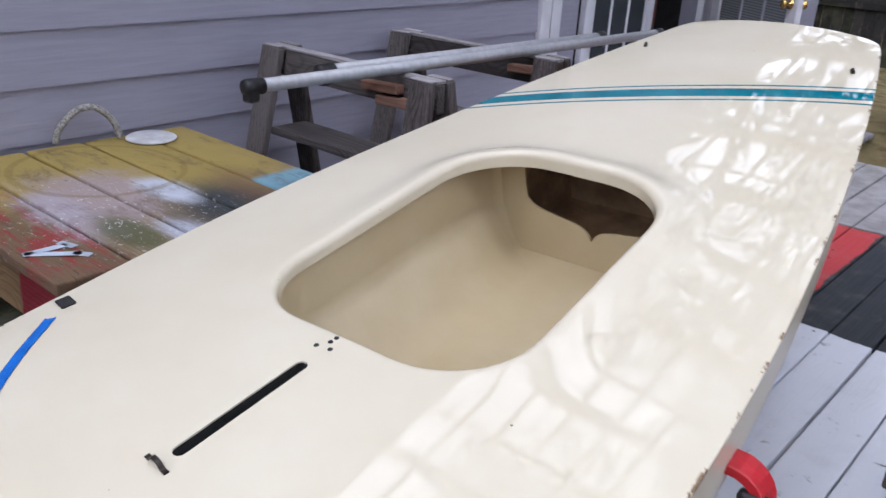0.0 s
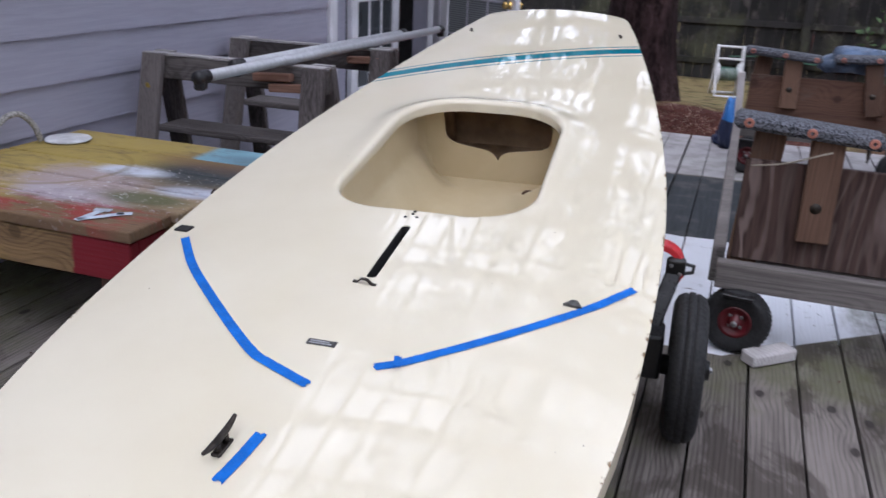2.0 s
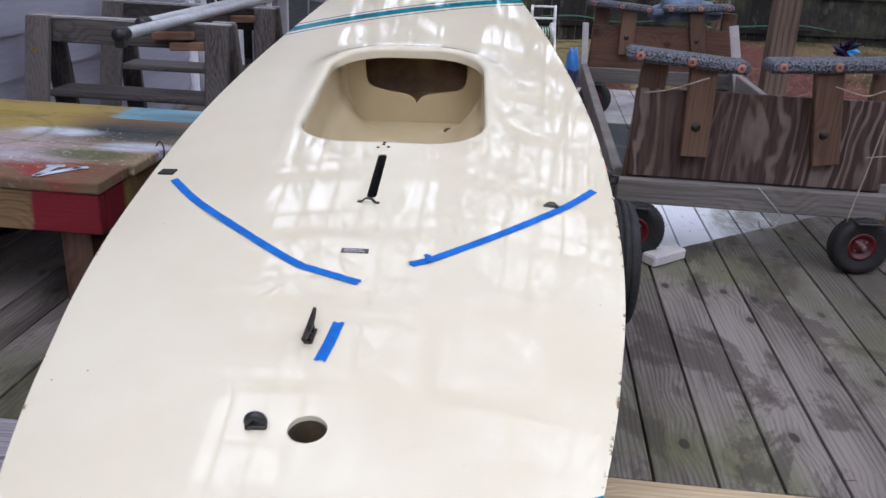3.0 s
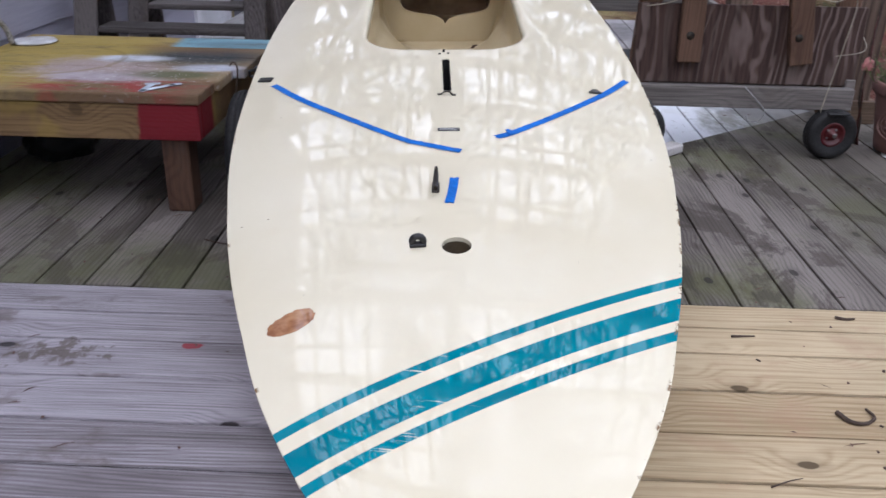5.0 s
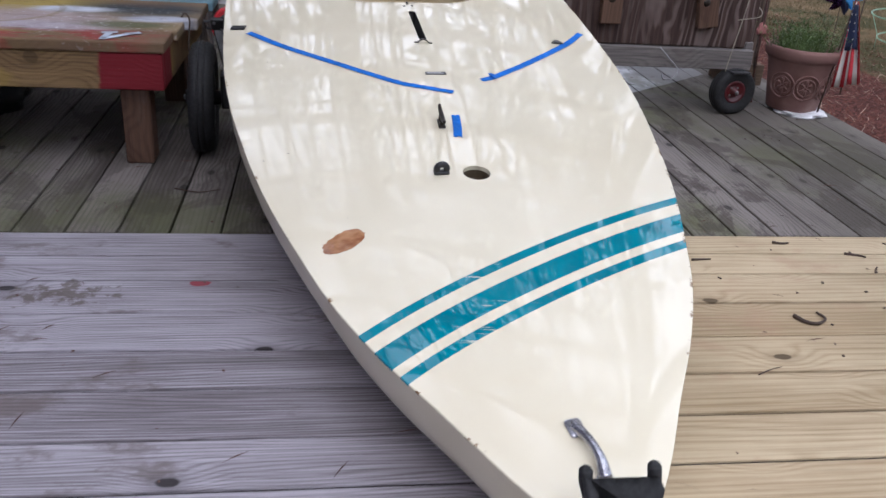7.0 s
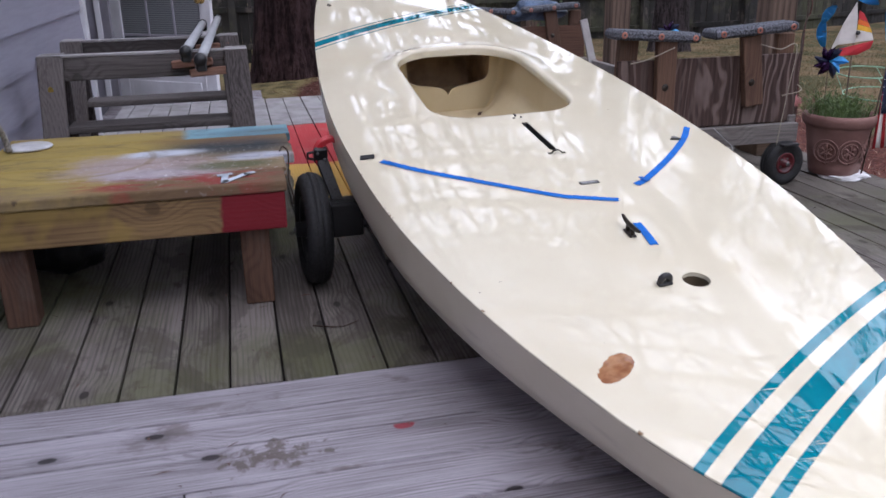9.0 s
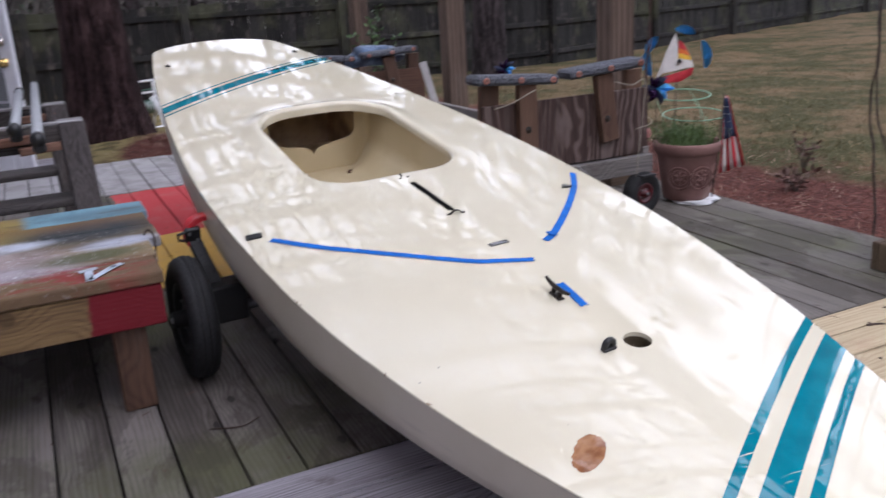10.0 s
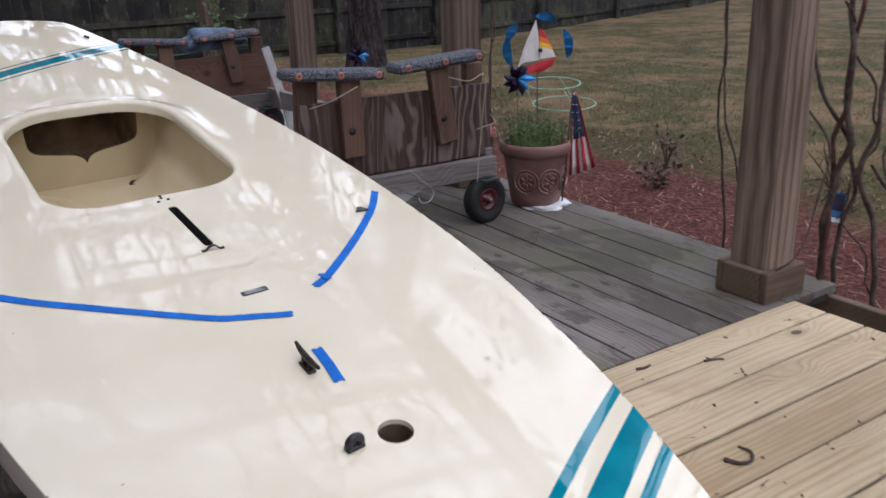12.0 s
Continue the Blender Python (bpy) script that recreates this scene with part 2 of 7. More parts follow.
def painted_boards(name, dark, lite, along):
    """Weathered deck boards with the old painted flag field on them."""
    k = timber(name, dark, lite, along, stains=0.8, green=0.72, knots=0.8, tint=0.28, stain=(0.045, 0.036, 0.03), grain=0.34, swing=26.0, swirls=8.0)
    base = k.b.inputs["Base Color"].links[0].from_socket
    w = k.world_pos()
    x, y, z = k.sep(w)
    wob = k.m("MULTIPLY", k.m("SUBTRACT", k.noise(w, 7, 4), 0.5), 0.05)
    xx, yy = k.m("ADD", x, wob), k.m("ADD", y, wob)
    right = k.ramp(xx, 0.06, 0.065)
    top = k.ramp(yy, 2.97, 2.975)
    inside = k.m("MULTIPLY", k.ramp(xx, -0.735, -0.73), k.m("MULTIPLY", k.ramp(yy, 4.12, 4.125, 1.0, 0.0), k.ramp(xx, 1.70, 1.705, 1.0, 0.0)))
    low = k.m("ADD", 1.80, k.m("MULTIPLY", k.m("MAXIMUM", k.m("SUBTRACT", xx, 0.70), 0.0), 0.80))
    low = k.m("ADD", low, k.m("MULTIPLY", k.m("SUBTRACT", 1.0, right), 0.31))
    inside = k.m("MULTIPLY", inside, k.m("GREATER_THAN", yy, low))
    hi = k.mix(right, (0.47, 0.055, 0.06), (0.035, 0.04, 0.045))
    lo = k.mix(right, (0.66, 0.42, 0.10), (0.66, 0.68, 0.73))
    col = k.mix(top, lo, hi)
    worn = k.ramp(k.noise(w, 11, 7, rough=0.7), 0.60, 0.72)
    f = k.m("MULTIPLY", inside, k.m("SUBTRACT", 1.0, k.m("MULTIPLY", worn, 0.75)))
    thin = k.m("ADD", k.ramp(xx, 0.80, 1.45, 0.0, 0.62), k.m("MULTIPLY", k.m("SUBTRACT", k.noise(w, 4.0, 6, (1.6, 0.7, 1), 0.68), 0.5), 0.9))
    f = k.m("MULTIPLY", f, k.ramp(thin, 0.22, 0.55, 1.0, 0.18))
    col = k.mix(k.m("MULTIPLY", k.ramp(k.noise(w, 5, 6), 0.5, 0.8), 0.3), col, (0.3, 0.27, 0.24))
    # wet patches, raised on the left to put the table's shade into the colour
    damp_shade = k.ramp(k.noise(w, 2.6, 8, (1.5, 0.8, 1), 0.68, 0.5), 0.50, 0.57)
    damp_shade = k.m("MULTIPLY", damp_shade, k.ramp(x, 0.35, 0.8, 0.45, 0.68))
    base = k.mix(damp_shade, base, (0.042, 0.034, 0.028))
    base = k.mix(k.m("MULTIPLY", k.ramp(x, 1.0, 1.45, 0.0, 0.48), k.ramp(k.noise(w, 3.0, 6, rough=0.65), 0.3, 0.55, 0.4, 1.0)), base, (0.072, 0.064, 0.050))
    far = k.m("MULTIPLY", k.ramp(yy, 4.13, 4.16), k.ramp(k.noise(w, 6, 6, rough=0.65), 0.3, 0.65, 0.45, 0.85))
    base = k.mix(far, base, (0.40, 0.385, 0.395))
    k.color(k.mix(f, base, col))
    return k.mat


M = {}
M["gelcoat"] = gelcoat()
k = Nodes("cream hull gelcoat", 0.3)
co = k.coords()
c = k.mix(k.ramp(k.noise(co, 3, 5), 0.3, 0.7), (0.66, 0.595, 0.44), (0.72, 0.66, 0.51))
c = k.mix(k.m("MULTIPLY", k.ramp(k.noise(co, 7, 6, (1, 0.3, 2)), 0.55, 0.75), 0.5), c, (0.25, 0.205, 0.14))
k.color(c).bump(k.noise(co, 30, 4), 0.1, 0.002)
M["hull"] = k.mat
# browner than the deck: stains, and the shade of the well in the colour
k = Nodes("cream cockpit gelcoat with shade", 0.28)
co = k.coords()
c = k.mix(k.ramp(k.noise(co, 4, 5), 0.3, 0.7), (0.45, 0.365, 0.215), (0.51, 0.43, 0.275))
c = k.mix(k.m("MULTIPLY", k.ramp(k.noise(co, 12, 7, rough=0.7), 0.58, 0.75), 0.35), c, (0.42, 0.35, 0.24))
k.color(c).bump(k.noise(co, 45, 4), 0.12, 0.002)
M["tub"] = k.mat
M["raw_glass"] = plain("bare brown fibreglass", (0.42, 0.30, 0.18), 0.7, 0, 0.4, 9)
# dark brown for the inside of the mast tube
M["tube_brown"] = plain("dark brown gelcoat", (0.085, 0.062, 0.036), 0.6, 0, 0.4)
M["black"] = plain("black plastic", (0.012, 0.012, 0.013), 0.42)
M["rubber"] = plain("black tyre rubber", (0.009, 0.009, 0.010), 0.72, vary=0.4)
M["dark_metal"] = plain("tarnished bronze", (0.05, 0.042, 0.035), 0.38, 0.8, 0.5, 60)
M["chrome"] = plain("pitted chrome", (0.46, 0.46, 0.50), 0.27, 1.0, 0.35, 70)
M["alu"] = plain("dull grey aluminium", (0.42, 0.43, 0.45), 0.5, 0.35, 0.12, 40)
M["steel"] = plain("grey steel", (0.28, 0.28, 0.28), 0.45, 0.8, 0.3, 40)
M["brass"] = plain("polished brass", (0.75, 0.52, 0.18), 0.22, 1.0, 0.2)
M["red_rim"] = plain("red painted steel rim", (0.085, 0.006, 0.010), 0.38, 0.0, 0.4)
M["red_pad"] = plain("red rubber pad", (0.55, 0.02, 0.03), 0.4)
M["drain"] = plain("brown corroded fitting", (0.055, 0.022, 0.014), 0.6, 0, 0.4)
M["tape"] = plain("blue masking tape", (0.0015, 0.12, 0.49), 0.85, 0, 0.18, 30, 0.3)
M["old_yellow"] = plain("dulled yellow paint", (0.36, 0.25, 0.045), 0.7, 0, 0.5, 50)
# near-black: shade of the board gaps put into the colour, with their dirt
M["joint"] = plain("black joint backing", (0.012, 0.010, 0.008), 0.9, 0, 0.5, 40)
M["flat_black"] = plain("flat black", (0.02, 0.02, 0.02), 0.85, 0, 0.3, 60)
M["plate"] = plain("worn dark metal plate", (0.10, 0.10, 0.095), 0.4, 0.6, 0.5, 90)
M["white_plastic"] = plain("white plastic", (0.60, 0.60, 0.61), 0.45)
M["old_deck"] = painted_boards("weathered grey deck board", (0.058, 0.049, 0.043), (0.205, 0.182, 0.166), 1)
k = timber("weathered grey cross board", (0.125, 0.110, 0.116), (0.415, 0.39, 0.43), 0, stains=0.7, knots=1.0, stain=(0.12, 0.095, 0.088), grain=0.34, tint=0.2, rings=640.0, swing=66.0, bump=0.35)
base = k.b.inputs["Base Color"].links[0].from_socket
w = k.world_pos()
x, y, z = k.sep(w)
dx, dy = k.m("DIVIDE", k.m("ADD", x, 0.641), 0.027), k.m("DIVIDE", k.m("SUBTRACT", y, 0.168), 0.017)
d = k.m("ADD", k.m("SQRT", k.m("ADD", k.m("MULTIPLY", dx, dx), k.m("MULTIPLY", dy, dy))), k.m("MULTIPLY", k.m("SUBTRACT", k.noise(w, 40, 4), 0.5), 0.9))
c = k.mix(k.ramp(d, 0.8, 1.0, 0.85, 0.0), base, (0.27, 0.022, 0.035))
dx, dy = k.m("DIVIDE", k.m("ADD", x, 0.95), 0.22), k.m("DIVIDE", k.m("SUBTRACT", y, 0.12), 0.11)
d = k.m("ADD", k.m("SQRT", k.m("ADD", k.m("MULTIPLY", dx, dx), k.m("MULTIPLY", dy, dy))), k.m("MULTIPLY", k.m("SUBTRACT", k.noise(w, 26, 6, rough=0.7), 0.5), 3.2))
c = k.mix(k.ramp(d, 0.15, 0.5, 0.75, 0.0), c, (0.10, 0.078, 0.062))
k.color(c)
M["old_near"] = k.mat
M["new_near"] = timber("fresh pine cross board", (0.28, 0.203, 0.115), (0.49, 0.398, 0.262), 0, stains=0.3, knots=1.0, stain=(0.33, 0.19, 0.13), tint=0.3, bump=0.25, grain=0.34, rings=300.0, swing=30.0, green=0.10).mat
M["post"] = timber("sawn pine post", (0.070, 0.047, 0.034), (0.245, 0.183, 0.135), 2, stains=0.35, knots=0.3, tint=0.1, grain=0.5, rings=170.0, swing=4.0, swirls=1.2).mat
# the same pine in darker tones, for the three farther posts
M["post_dark"] = timber("darker pine post", (0.046, 0.030, 0.023), (0.150, 0.106, 0.080), 2, stains=0.35, knots=0.3, tint=0.1, grain=0.5, rings=170.0, swing=4.0, swirls=1.2).mat
M["post_base"] = timber("mossy pine post base", (0.075, 0.05, 0.034), (0.15, 0.105, 0.072), 0, green=0.25).mat
# far darker than bare timber: tree shade is put into the colour
M["fence"] = timber("weathered fence board in shade", (0.0078, 0.007, 0.0068), (0.023, 0.0212, 0.020), 2, stains=0.5, green=0.3, tint=0.45).mat
M["horse"] = timber("weathered sawhorse timber", (0.038, 0.031, 0.030), (0.15, 0.132, 0.128), 2, stains=0.5, knots=0.4).mat
M["horse_beam"] = timber("weathered sawhorse beam", (0.04, 0.034, 0.033), (0.15, 0.135, 0.13), 0, stains=0.5, knots=0.4).mat
M["worn_wood"] = timber("pale worn timber edge", (0.20, 0.19, 0.19), (0.50, 0.48, 0.49), 0, stains=0.6, stain=(0.1, 0.09, 0.085)).mat
M["bolt_silver"] = plain("dull silver deadbolt", (0.45, 0.43, 0.40), 0.3, 0.9)
M["pale_board"] = timber("pale painted board", (0.30, 0.28, 0.275), (0.50, 0.48, 0.475), 1, stains=0.4, stain=(0.2, 0.17, 0.15)).mat
M["arm"] = plain("black painted steel arm", (0.035, 0.035, 0.037), 0.35, 0.3, 0.4)
M["block"] = timber("reddish cedar block", (0.17, 0.085, 0.06), (0.30, 0.175, 0.125), 0, stains=0.2).mat
M["leg"] = timber("brown stained bench leg", (0.060, 0.032, 0.022), (0.125, 0.070, 0.046), 2, stains=0.3).mat
k = Nodes("stained plywood panel", 0.75, 0, 0.25)
co = k.shifted(k.coords(), k.rand(), 9.0)
x, y, z = k.sep(co)
# flat-sawn veneer: pale cathedral figure running upright through dark stain
f = k.noise(co, 3.2, 3, (1.6, 1.6, 0.45), 0.5, 0.4)
g = k.noise(co, 9.0, 5, (9, 9, 0.5), 0.6)
wave = k.m("MULTIPLY_ADD", k.m("SINE", k.m("ADD", k.m("MULTIPLY", x, 125.0), k.m("MULTIPLY", f, 46.0))), 0.5, 0.5)
c = k.mix(k.ramp(g, 0.3, 0.7), (0.030, 0.018, 0.016), (0.075, 0.046, 0.038))
pale = k.m("MULTIPLY", k.ramp(wave, 0.55, 0.98), k.ramp(k.noise(co, 2.2, 4, (1.5, 1.5, 0.8), 0.6), 0.40, 0.58, 0.2, 0.66))
c = k.mix(pale, c, (0.215, 0.165, 0.148))
k.color(c).bump(g, 0.4, 0.002)
M["cart_panel"] = k.mat
M["cart_upright"] = timber("brown treated upright", (0.075, 0.042, 0.03), (0.155, 0.092, 0.062), 2, stains=0.3).mat
M["cart_far"] = timber("reddish brown cart board", (0.060, 0.030, 0.022), (0.125, 0.068, 0.046), 0, stains=0.35).mat
M["cart_sill"] = timber("grey cart sill", (0.085, 0.076, 0.072), (0.20, 0.182, 0.172), 0, stains=0.4).mat
k = Nodes("grey bunk carpet", 0.95)
co = k.shifted(k.coords(), k.rand())
c = k.mix(k.ramp(k.noise(co, 190, 3), 0.42, 0.58), (0.017, 0.019, 0.025), (0.145, 0.152, 0.178))
k.color(c).bump(k.noise(co, 220, 3), 0.9, 0.004)
M["carpet"] = k.mat
M["copper"] = plain("copper washer", (0.40, 0.165, 0.12), 0.45, 0.3)
k = Nodes("lavender grey siding", 0.55)
co = k.shifted(k.coords(), k.rand(), 7)
g = k.noise(co, 5, 5, (30, 0.8, 12), 0.6, 0.5)
c = k.mix(k.ramp(g, 0.3, 0.7), (0.285, 0.28, 0.345), (0.32, 0.315, 0.385))
c = k.mix(k.m("MULTIPLY", k.ramp(k.noise(co, 2.5, 6), 0.55, 0.8), 0.3), c, (0.25, 0.25, 0.27))
k.color(c).bump(g, 0.45, 0.003)
M["siding"] = k.mat
M["white_trim"] = plain("white painted trim", (0.72, 0.72, 0.76), 0.4, 0, 0.1, 6)
M["grey_trim"] = plain("grey painted jamb", (0.36, 0.35, 0.40), 0.5, 0, 0.1, 6)
M["red_wood"] = plain("dark red stained jamb", (0.12, 0.035, 0.025), 0.5)
M["dark_room"] = plain("dark interior", (0.03, 0.028, 0.03), 0.8)
k = Nodes("window glass with blind", 0.08)
x, y, z = k.sep(k.coords())
sl = k.m("FRACT", k.m("MULTIPLY", z, 55.0))
k.color(k.mix(k.ramp(sl, 0.3, 0.5), (0.13, 0.14, 0.15), (0.24, 0.25, 0.26)))
M["blind_glass"] = k.mat
k = Nodes("door glass", 0.05)
k.color(k.mix(k.noise(k.coords(), 2.0, 2), (0.02, 0.024, 0.028), (0.07, 0.078, 0.085)))
M["glass"] = k.mat


def bench_top():
    """Craft-table boards with spilled spray paint."""
    k = timber("paint-stained table board", (0.165, 0.115, 0.068), (0.31, 0.235, 0.14), 0, stains=0.3, knots=0.4)
    base = k.b.inputs["Base Color"].links[0].from_socket
    w = k.world_pos()
    x, y, z = k.sep(w)
    wob = k.m("SUBTRACT", k.noise(w, 6, 5, rough=0.65), 0.5)
    fibre = k.m("SUBTRACT", k.noise(w, 6, 6, (1.2, 12, 1), 0.7), 0.5)

    def blob(cx, cy, rx, ry, soft, amount, ragged=0.5):
        ex = k.m("DIVIDE", k.m("SUBTRACT", x, cx), rx)
        ey = k.m("DIVIDE", k.m("SUBTRACT", y, cy), ry)
        d = k.m("SQRT", k.m("ADD", k.m("MULTIPLY", ex, ex), k.m("MULTIPLY", ey, ey)))
        d = k.m("ADD", d, k.m("ADD", k.m("MULTIPLY", wob, 1.4 * ragged), k.m("MULTIPLY", fibre, ragged)))
        return k.m("MULTIPLY", k.ramp(d, 1.0 - soft, 1.0 + soft, 1.0, 0.0), amount)

    # sprayed yellow over the boards away from the boat, bare and red along the front board
    c = k.mix(blob(-1.52, 1.52, 0.50, 0.52, 0.40, 0.82, 0.7), base, (0.385, 0.29, 0.075))
    c = k.mix(k.m("MULTIPLY", k.ramp(y, 1.20, 1.14), k.ramp(x, -1.45, -1.25, 0.0, 0.75)), c, (0.135, 0.080, 0.045))
    redness = k.ramp(k.noise(w, 7.0, 4, (1.0, 5.0, 1), 0.6), 0.45, 0.58)
    c = k.mix(k.m("MULTIPLY", redness, blob(-1.16, 1.09, 0.30, 0.13, 0.4, 0.85)), c, (0.26, 0.035, 0.035))
    c = k.mix(blob(-1.27, 1.34, 0.24, 0.17, 0.45, 0.8, 0.9), c, (0.37, 0.305, 0.33))
    c = k.mix(blob(-1.22, 1.20, 0.20, 0.065, 0.5, 0.7, 1.2), c, (0.42, 0.385, 0.44))
    c = k.mix(blob(-1.00, 1.255, 0.15, 0.06, 0.5, 0.85), c, (0.085, 0.095, 0.045))
    c = k.mix(blob(-1.00, 1.56, 0.23, 0.15, 0.55, 0.97, 0.25), c, (0.040, 0.048, 0.055))
    c = k.mix(blob(-1.04, 1.72, 0.26, 0.09, 0.5, 0.6), c, (0.16, 0.095, 0.06))
    c = k.mix(blob(-1.23, 1.50, 0.13, 0.060, 0.45, 0.95, 0.4), c, (0.56, 0.60, 0.68))
    c = k.mix(blob(-0.92, 1.37, 0.12, 0.055, 0.4, 0.9), c, (0.46, 0.49, 0.57))
    c = k.mix(k.m("MULTIPLY", k.ramp(y, 1.742, 1.750), k.ramp(k.m("ADD", x, k.m("MULTIPLY", wob, 0.05)), -1.20, -1.15, 0.0, 0.92)), c, (0.20, 0.38, 0.47))
    c = k.mix(blob(-0.90, 1.80, 0.16, 0.07, 0.5, 0.6), c, (0.10, 0.15, 0.18))
    # white speckles, nicks and worn grain over the paint
    speck = k.m("MULTIPLY", k.ramp(k.noise(w, 55.0, 4, (1, 1.8, 1), 0.7), 0.60, 0.66), blob(-1.14, 1.30, 0.34, 0.26, 0.5, 0.9))
    c = k.mix(speck, c, (0.62, 0.60, 0.62))
    nick = k.ramp(k.noise(w, 9.0, 6, (1.0, 9.0, 1), 0.7, 0.5), 0.62, 0.69)
    c = k.mix(k.m("MULTIPLY", nick, 0.8), c, (0.075, 0.052, 0.034))
    ex = k.m("DIVIDE", k.m("ADD", x, 1.52), 0.26)
    ey = k.m("DIVIDE", k.m("SUBTRACT", y, 1.45), 0.24)
    ring = k.m("ABSOLUTE", k.m("SUBTRACT", k.m("SQRT", k.m("ADD", k.m("MULTIPLY", ex, ex), k.m("MULTIPLY", ey, ey))), 1.0))
    c = k.mix(k.ramp(k.m("ADD", ring, k.m("MULTIPLY", wob, 0.1)), 0.02, 0.06, 0.4, 0.0), c, (0.20, 0.14, 0.04))
    dirt = k.ramp(k.noise(w, 3.4, 8, (1.0, 2.0, 1), 0.72, 0.4), 0.50, 0.66)
    c = k.mix(k.m("MULTIPLY", dirt, 0.55), c, (0.11, 0.080, 0.052))
    k.color(c)
    return k.mat


def bench_apron():
    k = timber("yellowed apron board", (0.10, 0.060, 0.030), (0.255, 0.165, 0.075), 0, stains=0.35, knots=0.5)
    base = k.b.inputs["Base Color"].links[0].from_socket
    w = k.world_pos()
    x, y, z = k.sep(w)
    xx = k.m("ADD", x, k.m("MULTIPLY", k.m("SUBTRACT", k.noise(w, 18, 4), 0.5), 0.04))
    red = k.m("MULTIPLY", k.ramp(xx, -1.045, -1.03), k.ramp(k.noise(w, 30, 5, (1, 1, 3), 0.7), 0.68, 0.72, 1.0, 0.15))
    red = k.m("MULTIPLY", red, k.ramp(y, 1.13, 1.16, 1.0, 0.0))
    c = k.mix(k.m("MULTIPLY", k.ramp(k.noise(w, 4, 4), 0.5, 0.6), 0.4), base, (0.33, 0.235, 0.05))
    k.color(k.mix(red, c, (0.165, 0.014, 0.02)))
    return k.mat


M["bench_top"] = bench_top()
M["bench_apron"] = bench_apron()
k = Nodes("dry winter lawn", 0.95, 0, 0.1)
w = k.world_pos()
c = k.mix(k.ramp(k.noise(w, 0.9, 8, rough=0.75), 0.42, 0.56), (0.140, 0.097, 0.055), (0.034, 0.040, 0.015))
c = k.mix(k.m("MULTIPLY", k.ramp(k.noise(w, 24, 4, rough=0.7), 0.35, 0.7), 0.7), c, (0.105, 0.077, 0.042))
x, y, z = k.sep(w)
near = k.m("ADD", k.m("SUBTRACT", x, 3.75), k.m("MULTIPLY", k.m("SUBTRACT", k.noise(w, 1.5, 5), 0.5), 1.6))
bed1 = k.ramp(near, -0.15, 0.25, 1.0, 0.0)
tx, ty = k.m("SUBTRACT", x, 0.45), k.m("SUBTRACT", y, 7.0)
td = k.m("SQRT", k.m("ADD", k.m("MULTIPLY", tx, tx), k.m("MULTIPLY", ty, ty)))
td = k.m("ADD", td, k.m("MULTIPLY", k.m("SUBTRACT", k.noise(w, 2.5, 4), 0.5), 0.5))
bed = k.m("MAXIMUM", k.m("MULTIPLY", bed1, k.ramp(x, 1.4, 2.0)), k.ramp(td, 0.75, 0.95, 1.0, 0.0))
c = k.mix(k.m("MULTIPLY", k.ramp(x, 1.2, 3.6, 1.0, 0.0), k.ramp(k.noise(w, 5, 5), 0.3, 0.6)), c, (0.20, 0.16, 0.075))
mul = k.mix(k.ramp(k.noise(w, 38, 5, rough=0.7), 0.35, 0.7), (0.035, 0.012, 0.010), (0.145, 0.060, 0.046))
mul = k.mix(k.ramp(k.noise(w, 55, 3, (1, 0.2, 1)), 0.64, 0.70), mul, (0.26, 0.19, 0.15))
k.color(k.mix(bed, c, mul)).bump(k.noise(w, 45, 5), 0.9, 0.03)
M["ground"] = k.mat


def bark(name, dark, lite):
    """Furrowed bark: long uneven ridges with scaly plates."""
    k = Nodes(name, 0.95, 0, 0.12)
    co = k.coords()
    furrow = k.noise(co, 15, 4, (1, 1, 0.16), 0.55, 0.6)
    plate = k.noise(co, 34, 5, (1, 1, 0.5), 0.65, 0.4)
    f = k.m("ADD", k.m("MULTIPLY", furrow, 0.65), k.m("MULTIPLY", plate, 0.4))
    f = k.ramp(f, 0.40, 0.64)
    g = k.noise(co, 5, 4)
    c = k.mix(f, tuple(x * 0.4 for x in dark), k.mix(k.ramp(g, 0.3, 0.7), dark, lite))
    k.color(c).bump(f, 1.0, 0.03)
    return k.mat


M["bark"] = bark("pine bark", (0.036, 0.021, 0.022), (0.078, 0.047, 0.046))
M["bark_far"] = bark("far pine bark", (0.032, 0.025, 0.026), (0.065, 0.052, 0.052))
M["vine"] = plain("brown vine stem", (0.055, 0.038, 0.03), 0.85, 0, 0.5, 40, 0.8, 0.004)
M["red_stem"] = plain("red vine stem", (0.07, 0.022, 0.018), 0.7, 0, 0.4, 40, 0.6, 0.003)
M["leaf"] = plain("green leaf", (0.05, 0.10, 0.025), 0.55, 0, 0.5, 20)
M["pale_leaf"] = plain("pale green foliage", (0.085, 0.135, 0.035), 0.6, 0, 0.45, 20)
M["woods"] = plain("grey-brown winter woods", (0.06, 0.053, 0.04), 0.95, 0, 0.5, 0.3)
M["needle"] = plain("dark pine needles", (0.035, 0.05, 0.028), 0.8, 0, 0.5, 6)
M["dead_leaf"] = plain("dead brown leaf", (0.09, 0.045, 0.034), 0.8, 0, 0.4)
M["scrub"] = plain("grey-brown winter scrub", (0.058, 0.050, 0.045), 0.9, 0, 0.45, 3)


